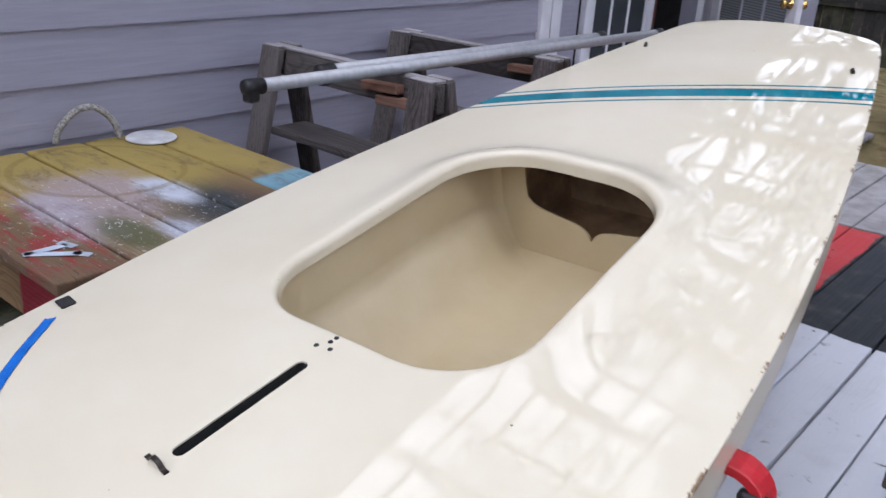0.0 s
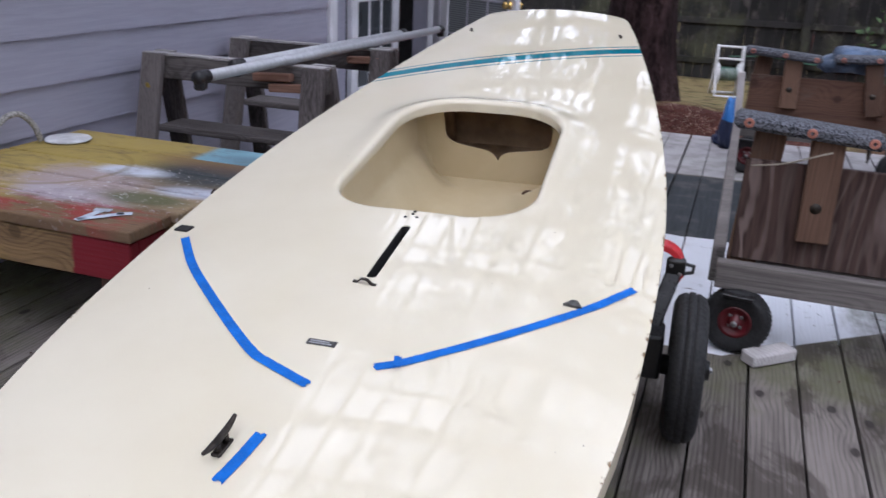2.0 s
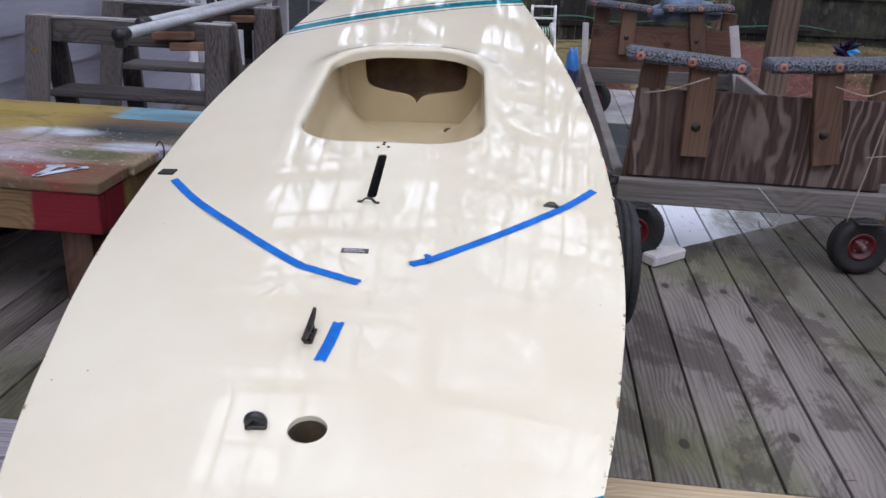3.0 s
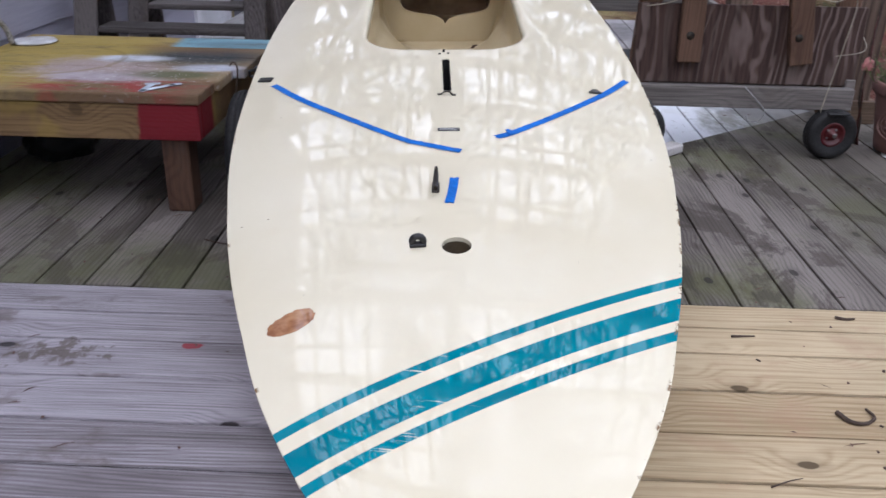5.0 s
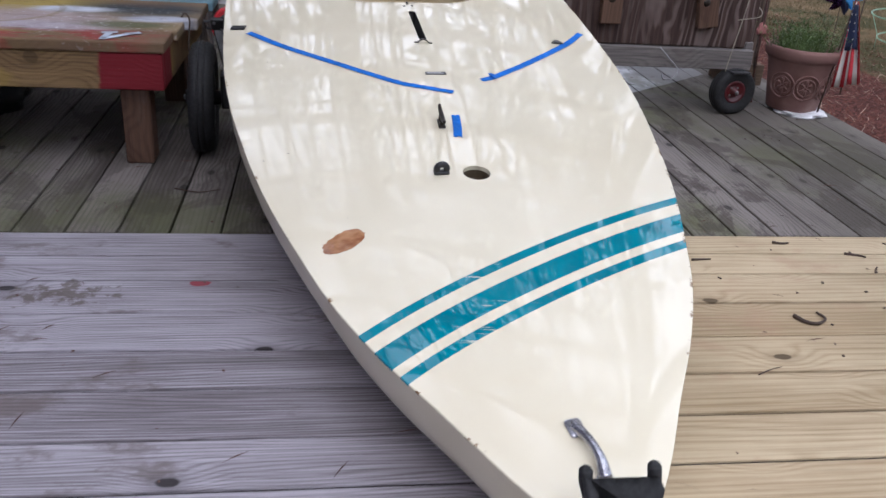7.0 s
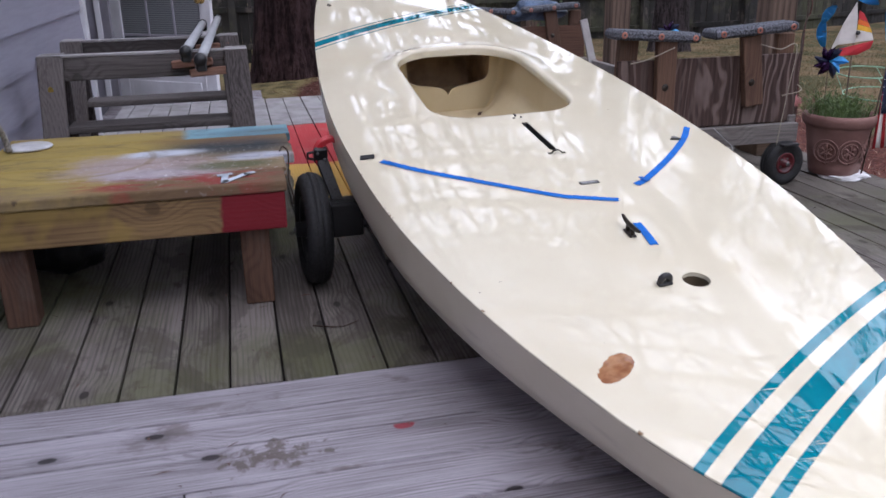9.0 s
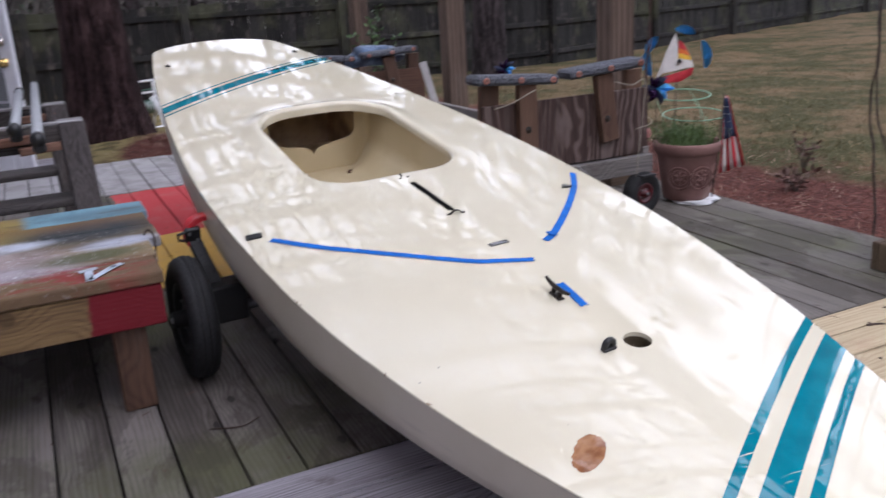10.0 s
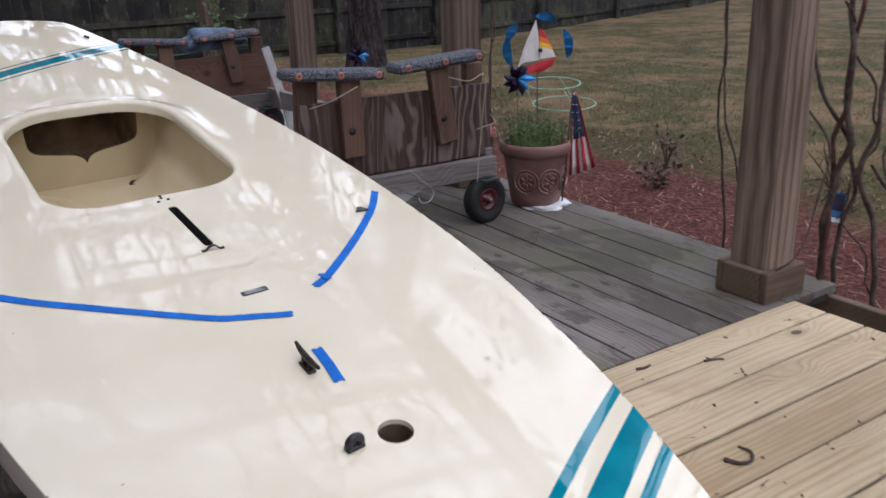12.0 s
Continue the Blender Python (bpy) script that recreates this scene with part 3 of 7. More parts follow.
def blade_mix(name, dark, mid, pale):
    """Loose blades, each with a tone of its own."""
    k = Nodes(name, 0.9, 0, 0.15)
    r = k.n("NewGeometry").outputs["Random Per Island"]
    w = k.world_pos()
    patch = k.ramp(k.noise(w, 0.9, 6, rough=0.7), 0.40, 0.60)
    c = k.mix(k.m("MULTIPLY_ADD", r, 0.3, k.m("MULTIPLY", patch, 0.7)), mid, dark)
    k.color(k.mix(k.ramp(r, 0.78, 0.95), c, pale))
    return k.mat


M["grass_blade"] = blade_mix("dry grass blade", (0.040, 0.044, 0.017), (0.130, 0.094, 0.049), (0.27, 0.21, 0.125))
M["straw"] = blade_mix("pine straw", (0.055, 0.021, 0.016), (0.19, 0.078, 0.056), (0.42, 0.31, 0.25))
M["soil"] = plain("potting soil", (0.03, 0.022, 0.016), 0.95, 0, 0.4, 60, 0.8, 0.006)
k = Nodes("weathered terracotta", 0.85)
co = k.coords()
c = k.mix(k.ramp(k.noise(co, 7, 6), 0.3, 0.7), (0.14, 0.068, 0.058), (0.21, 0.115, 0.10))
c = k.mix(k.m("MULTIPLY", k.ramp(k.noise(co, 3, 6), 0.55, 0.75), 0.5), c, (0.36, 0.28, 0.25))
k.color(c).bump(k.noise(co, 40, 5), 0.3, 0.003)
M["terracotta"] = k.mat
M["white_cloth"] = plain("white nylon sail", (0.58, 0.56, 0.53), 0.7, 0, 0.12)
M["red_cloth"] = plain("red nylon", (0.42, 0.02, 0.03), 0.65)
M["yellow_cloth"] = plain("yellow nylon", (0.68, 0.40, 0.03), 0.65)
M["orange_cloth"] = plain("orange nylon", (0.62, 0.13, 0.02), 0.65)
M["pink_cloth"] = plain("faded pink cloth", (0.42, 0.17, 0.16), 0.85, 0, 0.3, 30, 0.6, 0.004)
M["blue_cloth"] = plain("bright blue nylon", (0.08, 0.45, 0.88), 0.5)
k = Nodes("two-tone blue nylon", 0.5)
co = k.coords()
top = k.m("ADD", k.sep(co)[2], k.m("MULTIPLY", k.noise(co, 14, 3), 0.05))
k.color(k.mix(k.ramp(top, 0.075, 0.085), (0.012, 0.020, 0.055), (0.03, 0.16, 0.46))).bump(k.noise(co, 30, 4), 0.3, 0.004)
M["two_blues"] = k.mat
M["navy_cloth"] = plain("navy cloth", (0.015, 0.025, 0.07), 0.7)
M["purple_foil"] = plain("dark purple foil", (0.05, 0.02, 0.08), 0.2, 0.7)
M["tarp"] = plain("blue-grey tarp", (0.08, 0.12, 0.20), 0.35, 0, 0.5, 12, 0.8, 0.02)
M["rope"] = plain("grey braided rope", (0.36, 0.35, 0.33), 0.9, 0, 0.5, 120, 0.8, 0.003)
M["string"] = plain("pale string", (0.27, 0.24, 0.19), 0.9)
M["hose"] = plain("green garden hose", (0.022, 0.085, 0.05), 0.45)
M["pale_hose"] = plain("pale green hose", (0.16, 0.30, 0.20), 0.5)
M["tag"] = plain("blue plant label", (0.05, 0.18, 0.42), 0.4)
M["white_paint"] = plain("spilled white paint", (0.50, 0.56, 0.64), 0.5)
M["twig"] = plain("dark twig", (0.06, 0.04, 0.03), 0.9)
M["house_wall"] = plain("pale far siding", (0.55, 0.53, 0.48), 0.7, 0, 0.1, 2)
M["roof"] = plain("grey shingle roof", (0.12, 0.115, 0.11), 0.9)


# ---- mesh helpers ----
def mesh_of(bm, mat, name, smooth=False):
    me = bpy.data.meshes.new(name)
    bm.normal_update()
    bm.to_mesh(me)
    bm.free()
    me.materials.append(mat)
    if smooth:
        for p in me.polygons:
            p.use_smooth = True
    return me


def part(name, bm, mat, parent=None, label="", m=None, smooth=False):
    ob = new(name, mesh_of(bm, mat, name, smooth))
    if parent:
        ob.parent = parent
    if m is not None:
        ob.matrix_basis = m
    if label:
        ob["label"] = label
    return ob


def thing(name, m, label, category, group="", kind=""):
    ob = new(name)
    ob.matrix_basis = m
    ob.empty_display_size = 0.05
    return tagged(ob, label, category, group, kind)


def box(lo, hi, bevel=0.003, seg=1, bm=None):
    bm = bm or bmesh.new()
    c = [(a + b) / 2 for a, b in zip(lo, hi)]
    s = [abs(b - a) for a, b in zip(lo, hi)]
    r = bmesh.ops.create_cube(bm, size=1.0, matrix=Matrix.Translation(c) @ Matrix.Diagonal((*s, 1)))
    if bevel:
        edges = list({e for v in r["verts"] for e in v.link_edges})
        bmesh.ops.bevel(bm, geom=edges, offset=bevel, segments=seg, affect="EDGES", profile=0.5)
    return bm


def plank(a, b, w, h, up=(0, 0, 1), bevel=0.003, bm=None):
    """A bar of section w x h from a to b."""
    a, b, up = Vector(a), Vector(b), Vector(up)
    d = (b - a).normalized()
    s = d.cross(up).normalized()
    u = s.cross(d)
    m = Matrix((s, d, u)).transposed().to_4x4()
    m.translation = (a + b) / 2
    bm2 = box((-w / 2, -(b - a).length / 2, -h / 2), (w / 2, (b - a).length / 2, h / 2), bevel)
    bmesh.ops.transform(bm2, matrix=m, verts=bm2.verts)
    if bm is None:
        return bm2
    return join(bm, bm2)


def join(bm, other):
    me = bpy.data.meshes.new("tmp")
    other.to_mesh(me)
    other.free()
    bm.from_mesh(me)
    bpy.data.meshes.remove(me)
    return bm


def lathe(profile, seg=32, bm=None, m=None):
    """Profile of (radius, z) turned about z."""
    bm = bm or bmesh.new()
    rings = []
    for r, z in profile:
        if r < 1e-6:
            rings.append([bm.verts.new((0, 0, z))])
        else:
            rings.append([bm.verts.new((r * math.cos(2 * math.pi * i / seg), r * math.sin(2 * math.pi * i / seg), z)) for i in range(seg)])
    made = [v for ring in rings for v in ring]
    for a, b in zip(rings, rings[1:]):
        for i in range(seg):
            j = (i + 1) % seg
            if len(a) == 1 and len(b) == 1:
                continue
            if len(a) == 1:
                bm.faces.new((a[0], b[i], b[j]))
            elif len(b) == 1:
                bm.faces.new((a[i], b[0], a[j]))
            else:
                bm.faces.new((a[i], b[i], b[j], a[j]))
    if m is not None:
        bmesh.ops.transform(bm, matrix=m, verts=made)
    return bm


def tube(points, radius, seg=8, bm=None, caps=True, taper=None):
    """A round bar along a line of points."""
    bm = bm or bmesh.new()
    pts = [Vector(p) for p in points]
    rings = []
    side = None
    for i, p in enumerate(pts):
        d = (pts[min(i + 1, len(pts) - 1)] - pts[max(i - 1, 0)]).normalized()
        if side is None:
            side = d.cross(Vector((0, 0, 1)) if abs(d.z) < 0.9 else Vector((1, 0, 0))).normalized()
        side = (side - d * side.dot(d)).normalized()
        up = d.cross(side)
        r = radius if taper is None else radius * taper(i / max(1, len(pts) - 1))
        rings.append([bm.verts.new(p + (side * math.cos(2 * math.pi * k / seg) + up * math.sin(2 * math.pi * k / seg)) * r) for k in range(seg)])
    for a, b in zip(rings, rings[1:]):
        for k in range(seg):
            bm.faces.new((a[k], a[(k + 1) % seg], b[(k + 1) % seg], b[k]))
    if caps:
        bm.faces.new(rings[0][::-1])
        bm.faces.new(rings[-1])
    return bm


def spline(points, n=8):
    """Points on a smooth curve through the given ones."""
    p = [Vector(q) for q in points]
    p = [p[0] * 2 - p[1]] + p + [p[-1] * 2 - p[-2]]
    out = []
    for i in range(1, len(p) - 2):
        for j in range(n):
            t = j / n
            a, b, c, d = p[i - 1], p[i], p[i + 1], p[i + 2]
            out.append(0.5 * ((2 * b) + (c - a) * t + (2 * a - 5 * b + 4 * c - d) * t * t + (3 * b - a - 3 * c + d) * t ** 3))
    out.append(p[-2])
    return out


def from_lists(name, verts, faces, mat, smooth=False):
    me = bpy.data.meshes.new(name)
    me.from_pydata(verts, [], faces)
    me.materials.append(mat)
    me.update()
    if smooth:
        for p in me.polygons:
            p.use_smooth = True
    return me


# ---- the boat: shape ----
BOAT = pose(0, 0, 0.366, 0, 0, 3.5) @ pose(0, 0, 0, 9.7, 0, 0) @ pose(0, 0, 0, 0, -1.0, 0)
BOW, STERN = -0.985, 3.225
HALF = [(-0.985, 0.0), (-0.965, 0.028), (-0.93, 0.058), (-0.885, 0.089), (-0.82, 0.130), (-0.70, 0.196), (-0.55, 0.281), (-0.40, 0.350), (-0.26, 0.397),
        (-0.10, 0.446), (0.07, 0.488), (0.22, 0.517), (0.40, 0.547), (0.62, 0.570), (0.90, 0.582), (1.20, 0.583), (1.50, 0.568), (1.82, 0.537),
        (2.13, 0.497), (2.45, 0.448), (2.78, 0.389), (3.00, 0.344), (3.12, 0.316), (3.17, 0.296), (3.205, 0.262)]


SIDE = spline([(a, b, 0) for a, b in HALF], 8)


def half_width(y):
    return float(np.interp(y, [p.x for p in SIDE], [p.y for p in SIDE]))


def crown(y):
    return float(np.interp(y, [-0.98, -0.5, 0.2, 1.0, 2.0, 3.2], [0.012, 0.026, 0.034, 0.034, 0.026, 0.012]))


def outline(n=150):
    """The deck's edge, from the bow down one side, across the stern and back."""
    ys = list(np.interp(np.linspace(0, 1, n), np.linspace(0, 1, 40), np.interp(np.linspace(0, 1, 40) ** 1.25, [0, 1], [BOW, 3.205])))
    right = [(half_width(y), float(y)) for y in ys if half_width(y) > 1e-6]
    stern = [(x, 3.205 + 0.035 * (1 - (x / 0.262) ** 2)) for x in np.linspace(0.235, -0.235, 14)]
    return [(0.0, BOW)] + right + [(float(x), float(y)) for x, y in stern] + [(-x, y) for x, y in reversed(right)]


def rounded(corners, n=10):
    """A closed outline with rounded corners: (x, y, radius)."""
    out = []
    k = len(corners)
    for i in range(k):
        p0, p1, p2 = (Vector(corners[(i + j) % k][:2]) for j in (-1, 0, 1))
        r = corners[i][2]
        a, b = (p0 - p1).normalized(), (p2 - p1).normalized()
        half = a.angle(b) / 2
        t = r / math.tan(half)
        c = p1 + (a + b).normalized() * (r / math.sin(half))
        s, e = p1 + a * t - c, p1 + b * t - c
        turn = s.angle_signed(e)
        for j in range(n + 1):
            ang = -turn * j / n
            out.append((c.x + s.x * math.cos(ang) - s.y * math.sin(ang), c.y + s.x * math.sin(ang) + s.y * math.cos(ang)))
    return out


def resample(loop, step):
    out = []
    for (ax, ay), (bx, by) in zip(loop, loop[1:] + loop[:1]):
        d = math.hypot(bx - ax, by - ay)
        n = max(1, int(round(d / step)))
        if d < 1e-6:
            continue
        out += [(ax + (bx - ax) * i / n, ay + (by - ay) * i / n) for i in range(n)]
    return out


COCKPIT = rounded([(-0.258, 1.125, 0.145), (0.264, 1.125, 0.160), (0.250, 1.866, 0.180), (-0.245, 1.866, 0.180)], 12)
OPENING = np.array(COCKPIT)


def near_cockpit(x, y):
    """Distance outside the cockpit's edge."""
    a = OPENING
    b = np.roll(OPENING, -1, axis=0)
    p = np.array((x, y))
    ab = b - a
    t = np.clip(((p - a) * ab).sum(1) / (ab * ab).sum(1).clip(1e-12), 0, 1)
    return float(np.sqrt((((a + ab * t[:, None]) - p) ** 2).sum(1)).min())


def deck_height(x, y):
    hw = max(half_width(y), 0.02)
    h = -crown(y) * min(1.0, abs(x) / hw) ** 2.2
    if 0.9 < y < 2.15 and abs(x) < 0.5:
        d = near_cockpit(x, y)
        s = min(1.0, max(0.0, (y - 1.12) / 0.78))
        lift = 0.024 * s * s * (3 - 2 * s)
        h += lift * math.exp(-((max(0.0, d - 0.010) / 0.060) ** 2.0))
    return h


def inside(loop, x, y):
    a = np.asarray(loop)
    b = np.roll(a, -1, axis=0)
    cross = (a[:, 1] > y) != (b[:, 1] > y)
    with np.errstate(divide="ignore", invalid="ignore"):
        xs = a[:, 0] + (y - a[:, 1]) * (b[:, 0] - a[:, 0]) / (b[:, 1] - a[:, 1])
    return bool((cross & (x < xs)).sum() % 2)


def offset_loop(loop, d):
    """Moves a counter-clockwise loop outwards by d."""
    p = np.array(loop)
    t = np.roll(p, -1, axis=0) - np.roll(p, 1, axis=0)
    n = np.stack([t[:, 1], -t[:, 0]], 1)
    n /= np.linalg.norm(n, axis=1)[:, None].clip(1e-9)
    return [tuple(q) for q in p + n * d]


def build_boat():
    from mathutils.geometry import delaunay_2d_cdt
    boat = thing("sailboat", BOAT, "cream fibreglass sailing dinghy with teal stripes, mast removed", "sailboat")
    rim = outline()
    if sum(ax * by - bx * ay for (ax, ay), (bx, by) in zip(rim, rim[1:] + rim[:1])) < 0:
        rim = rim[::-1]
    ROLL = 0.015
    pit = resample(offset_loop(resample(COCKPIT, 0.018), ROLL), 0.018)
    mast = [(0.031 * math.cos(2 * math.pi * i / 36), 0.031 * math.sin(2 * math.pi * i / 36)) for i in range(36)]
    slot = rounded([(-0.0115, 0.787, 0.011), (0.0115, 0.787, 0.011), (0.0115, 1.035, 0.011), (-0.0115, 1.035, 0.011)], 4)
    slot = resample(slot, 0.02)
    pts, edges = [], []
    for loop in (rim, pit, mast, slot):
        s = len(pts)
        pts += loop
        edges += [(s + i, s + (i + 1) % len(loop)) for i in range(len(loop))]
    holes = [offset_loop(l if i == 0 else l, 0.0) for i, l in enumerate((pit, mast, slot))]
    inner = offset_loop(rim, -0.012)
    step = 0.026
    for j in range(int((STERN - BOW) / step) + 1):
        y = BOW + j * step
        for i in range(-24, 25):
            x = i * step + (step / 2 if j % 2 else 0)
            if not inside(inner, x, y) or any(inside(offset_h, x, y) for offset_h in holes):
                continue
            if near_cockpit(x, y) < 0.103 or math.hypot(x, y) < 0.037 or (abs(x) < 0.018 and 0.77 < y < 1.05):
                continue
            pts.append((x, y))
    for d in (0.008, 0.017, 0.027, 0.039, 0.053, 0.069, 0.083):
        for q in resample(offset_loop(pit, d), 0.02):
            if q[1] > 1.055 or abs(q[0]) > 0.03:
                pts.append(q)
    vs, es, fs, ov, oe, of = delaunay_2d_cdt([Vector(p) for p in pts], edges, [], 0, 1e-5)
    keep = []
    for f in fs:
        c = sum((vs[i] for i in f), Vector((0, 0))) / len(f)
        if inside(rim, c.x, c.y) and not any(inside(h, c.x, c.y) for h in holes):
            keep.append(tuple(f))
    rv = np.array(rim)
    bm = bmesh.new()
    lay = bm.verts.layers.float.new("edge")
    bv = []
    for v in vs:
        q = bm.verts.new((v.x, v.y, deck_height(v.x, v.y)))
        q[lay] = float(np.sqrt(((rv - np.array((v.x, v.y))) ** 2).sum(1)).min())
        bv.append(q)
    for f in keep:
        try:
            bm.faces.new([bv[i] for i in f])
        except ValueError:
            pass
    bmesh.ops.delete(bm, geom=[v for v in bm.verts if not v.link_faces], context="VERTS")
    bmesh.ops.recalc_face_normals(bm, faces=bm.faces)
    if sum(f.normal.z for f in bm.faces) < 0:
        bmesh.ops.reverse_faces(bm, faces=bm.faces)

    def skirt(test, rows):
        """Carries the open edges of one loop on along rows of (outwards, down)."""
        eds = [e for e in bm.edges if e.is_boundary and all(test(v.co.x, v.co.y) for v in e.verts)]
        for out, down in rows:
            new_geo = bmesh.ops.extrude_edge_only(bm, edges=eds)["geom"]
            nv = [g for g in new_geo if isinstance(g, bmesh.types.BMVert)]
            eds = [g for g in new_geo if isinstance(g, bmesh.types.BMEdge) and g.is_boundary and all(v in nv for v in g.verts)]
            for v in nv:
                v.co += out(v.co) + Vector((0, 0, -down))

    # thin turned-down edge all round
    rows = [[bm.verts.new((x, y, -crown(y) - down)) for x, y in offset_loop(rim, out)] for out, down in ((0.0, 0.0), (0.0012, 0.0010), (0.0014, 0.0045), (-0.005, 0.0050))]
    for a, b in zip(rows, rows[1:]):
        for i in range(len(a)):
            j = (i + 1) % len(a)
            bm.faces.new((a[i], b[i], b[j], a[j]))
    # rolled coaming down into the cockpit
    core = np.array(offset_loop(resample(COCKPIT, 0.018), -0.05))

    def pit_in(a):
        def f(p):
            q = core - np.array((p.x, p.y))
            n = q[int((q * q).sum(1).argmin())]
            return Vector((n[0], n[1], 0)).normalized() * a
        return f

    def hang(p):
        return Vector((0, 0, -float(np.interp(p.y, [1.20, 1.70, 1.86], [0.010, 0.014, 0.018]))))

    in_pit = lambda x, y: 1.07 < y < 1.93 and abs(x) < 0.31 and not (abs(x) < 0.02 and y < 1.06)
    arc = [math.radians(v) for v in (0, 18, 36, 54, 72, 90)]
    skirt(in_pit, [(pit_in(ROLL * (math.sin(q) - math.sin(p))), ROLL * (math.cos(p) - math.cos(q))) for p, q in zip(arc, arc[1:])] + [(hang, 0.004)])
    skirt(lambda x, y: math.hypot(x, y) < 0.05, [(lambda p: Vector((0, 0, 0)), 0.02)])
    skirt(lambda x, y: abs(x) < 0.02 and 0.77 < y < 1.05, [(lambda p: Vector((0, 0, 0)), 0.003)])
    bm.normal_update()
    for e in bm.edges:
        if len(e.link_faces) == 2 and e.calc_face_angle() > 0.7:
            e.smooth = False
    part("deck", bm, M["gelcoat"], boat, smooth=True)

    # hull under the deck
    ys = [BOW + 0.004] + [float(v) for v in np.linspace(BOW + 0.03, -0.4, 14)] + [float(v) for v in np.linspace(-0.3, 3.19, 26)] + [3.222]
    bm = bmesh.new()
    rings = []
    for y in ys:
        w = max(half_width(min(y, 3.2)) - 0.0015, 0.004)
        if y > 3.2:
            w = 0.235
        side = float(np.interp(y, [-0.98, -0.6, 0.2, 1.2, 2.4, 3.22], [0.092, 0.130, 0.186, 0.196, 0.178, 0.16]))
        keel = float(np.interp(y, [-0.98, -0.6, 0.2, 1.2, 2.4, 3.22], [0.140, 0.210, 0.295, 0.325, 0.28, 0.19]))
        top = -crown(y) - 0.0082
        tuck = float(np.interp(y, [-0.98, -0.3, 0.6], [0.14, 0.09, 0.0]))
        ring = []
        for fx, fz in ((1.0, 0.0), (0.996, 0.33), (0.986, 0.66), (0.962, 0.90), (0.90, 1.0)):
            ring.append((w * (fx - tuck * fz), y, top - side * fz))
        for s in (0.65, 0.4, 0.2, 0.0):
            ring.append((w * s * (0.88 - tuck), y, top - side - (keel - side) * (1 - (s / 0.88) ** 1.6)))
        full = ring + [(-x, yy, z) for x, yy, z in reversed(ring[:-1])]
        rings.append([bm.verts.new(p) for p in full])
    for a, b in zip(rings, rings[1:]):
        for i in range(len(a) - 1):
            bm.faces.new((a[i], b[i], b[i + 1], a[i + 1]))
    bm.faces.new(rings[-1])
    bmesh.ops.recalc_face_normals(bm, faces=bm.faces)
    part("hull", bm, M["hull"], boat, "cream hull with scuffed sides", smooth=True)

    # dark joint between deck lip and hull
    bm = bmesh.new()
    lo = offset_loop(rim, -0.0028)
    a = [bm.verts.new((x, y, -crown(y) - 0.0042)) for x, y in lo]
    b = [bm.verts.new((x, y, -crown(y) - 0.0100)) for x, y in lo]
    for i in range(len(a)):
        j = (i + 1) % len(a)
        bm.faces.new((a[i], a[j], b[j], b[i]))
    part("edge_joint", bm, M["flat_black"], boat, "dark joint under the deck edge")

    # cockpit tub: front, sides and floor; its aft wall stands upright under the deck
    BACK, FLOOR = 1.912, -0.265
    plan = rounded([(-0.2565, 1.1265, 0.1445), (0.2625, 1.1265, 0.1585), (0.250, BACK, 0.045), (-0.245, BACK, 0.045)], 10)
    plan = offset_loop(resample(plan, 0.022), 0.005)
    k0 = min(range(len(plan)), key=lambda i: abs(plan[i][1] - BACK) * 50 - plan[i][0])
    plan = plan[k0:] + plan[:k0]
    levels = ((0.0, -0.0155), (0.0, -0.035), (-0.004, -0.08), (-0.007, -0.125), (-0.011, -0.152), (-0.034, -0.170), (-0.060, -0.197), (-0.085, -0.226), (-0.115, -0.247), (-0.145, -0.260), (-0.175, FLOOR))
    bm = bmesh.new()
    loops = []
    for s, z in levels:
        ring = []
        for x, y in plan:
            q = (BACK - y) / (BACK - 1.1265)
            ring.append(bm.verts.new((x * (1 + s / 0.26 * (0.35 + 0.65 * min(1, q * 6))), BACK - (BACK - y) * (1 + s * 1.15 / 0.76), z + (deck_height(x, y) if z > -0.02 else 0))))
        loops.append(ring)
    for a, b in zip(loops, loops[1:]):
        n = len(a)
        for i in range(n):
            j = (i + 1) % n
            if plan[i][1] > BACK - 0.001 and plan[j][1] > BACK - 0.001:
                continue
            bm.faces.new((a[i], b[i], b[j], a[j]))
    bm.faces.new(loops[-1])
    bmesh.ops.recalc_face_normals(bm, faces=bm.faces)
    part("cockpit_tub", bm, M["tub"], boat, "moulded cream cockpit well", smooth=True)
    # aft wall with the curved opening to the storage space
    hole = [(0.192, -0.020), (0.190, -0.090), (0.184, -0.112), (0.165, -0.127), (0.12, -0.137), (0.07, -0.145), (0.042, -0.153), (0.026, -0.166), (0.018, -0.180),
            (0.010, -0.166), (-0.006, -0.153), (-0.03, -0.145), (-0.08, -0.137), (-0.125, -0.127), (-0.148, -0.112), (-0.155, -0.090), (-0.160, -0.020)]
    hole = [(p.x, p.y) for p in spline([(x, z, 0) for x, z in hole[1:-1]], 4)]
    hole = [(1.03 * x, 1.01 * z - 0.010) for x, z in hole]
    hole = [(0.199, 0.000)] + hole + [(-0.167, 0.000)]
    frame_pts = [(0.206, 0.0005), (0.255, -0.035), (0.255, -0.268), (-0.255, -0.268), (-0.255, -0.035), (-0.176, 0.0005)]
    pts2 = frame_pts + hole[::-1]
    cd = delaunay_2d_cdt([Vector(p) for p in pts2], [(i, (i + 1) % len(pts2)) for i in range(len(pts2))], [], 0, 1e-6)
    bm = bmesh.new()
    wv = [bm.verts.new((v.x, BACK, v.y)) for v in cd[0]]
    for f in cd[2]:
        c = sum((cd[0][i] for i in f), Vector((0, 0))) / 3
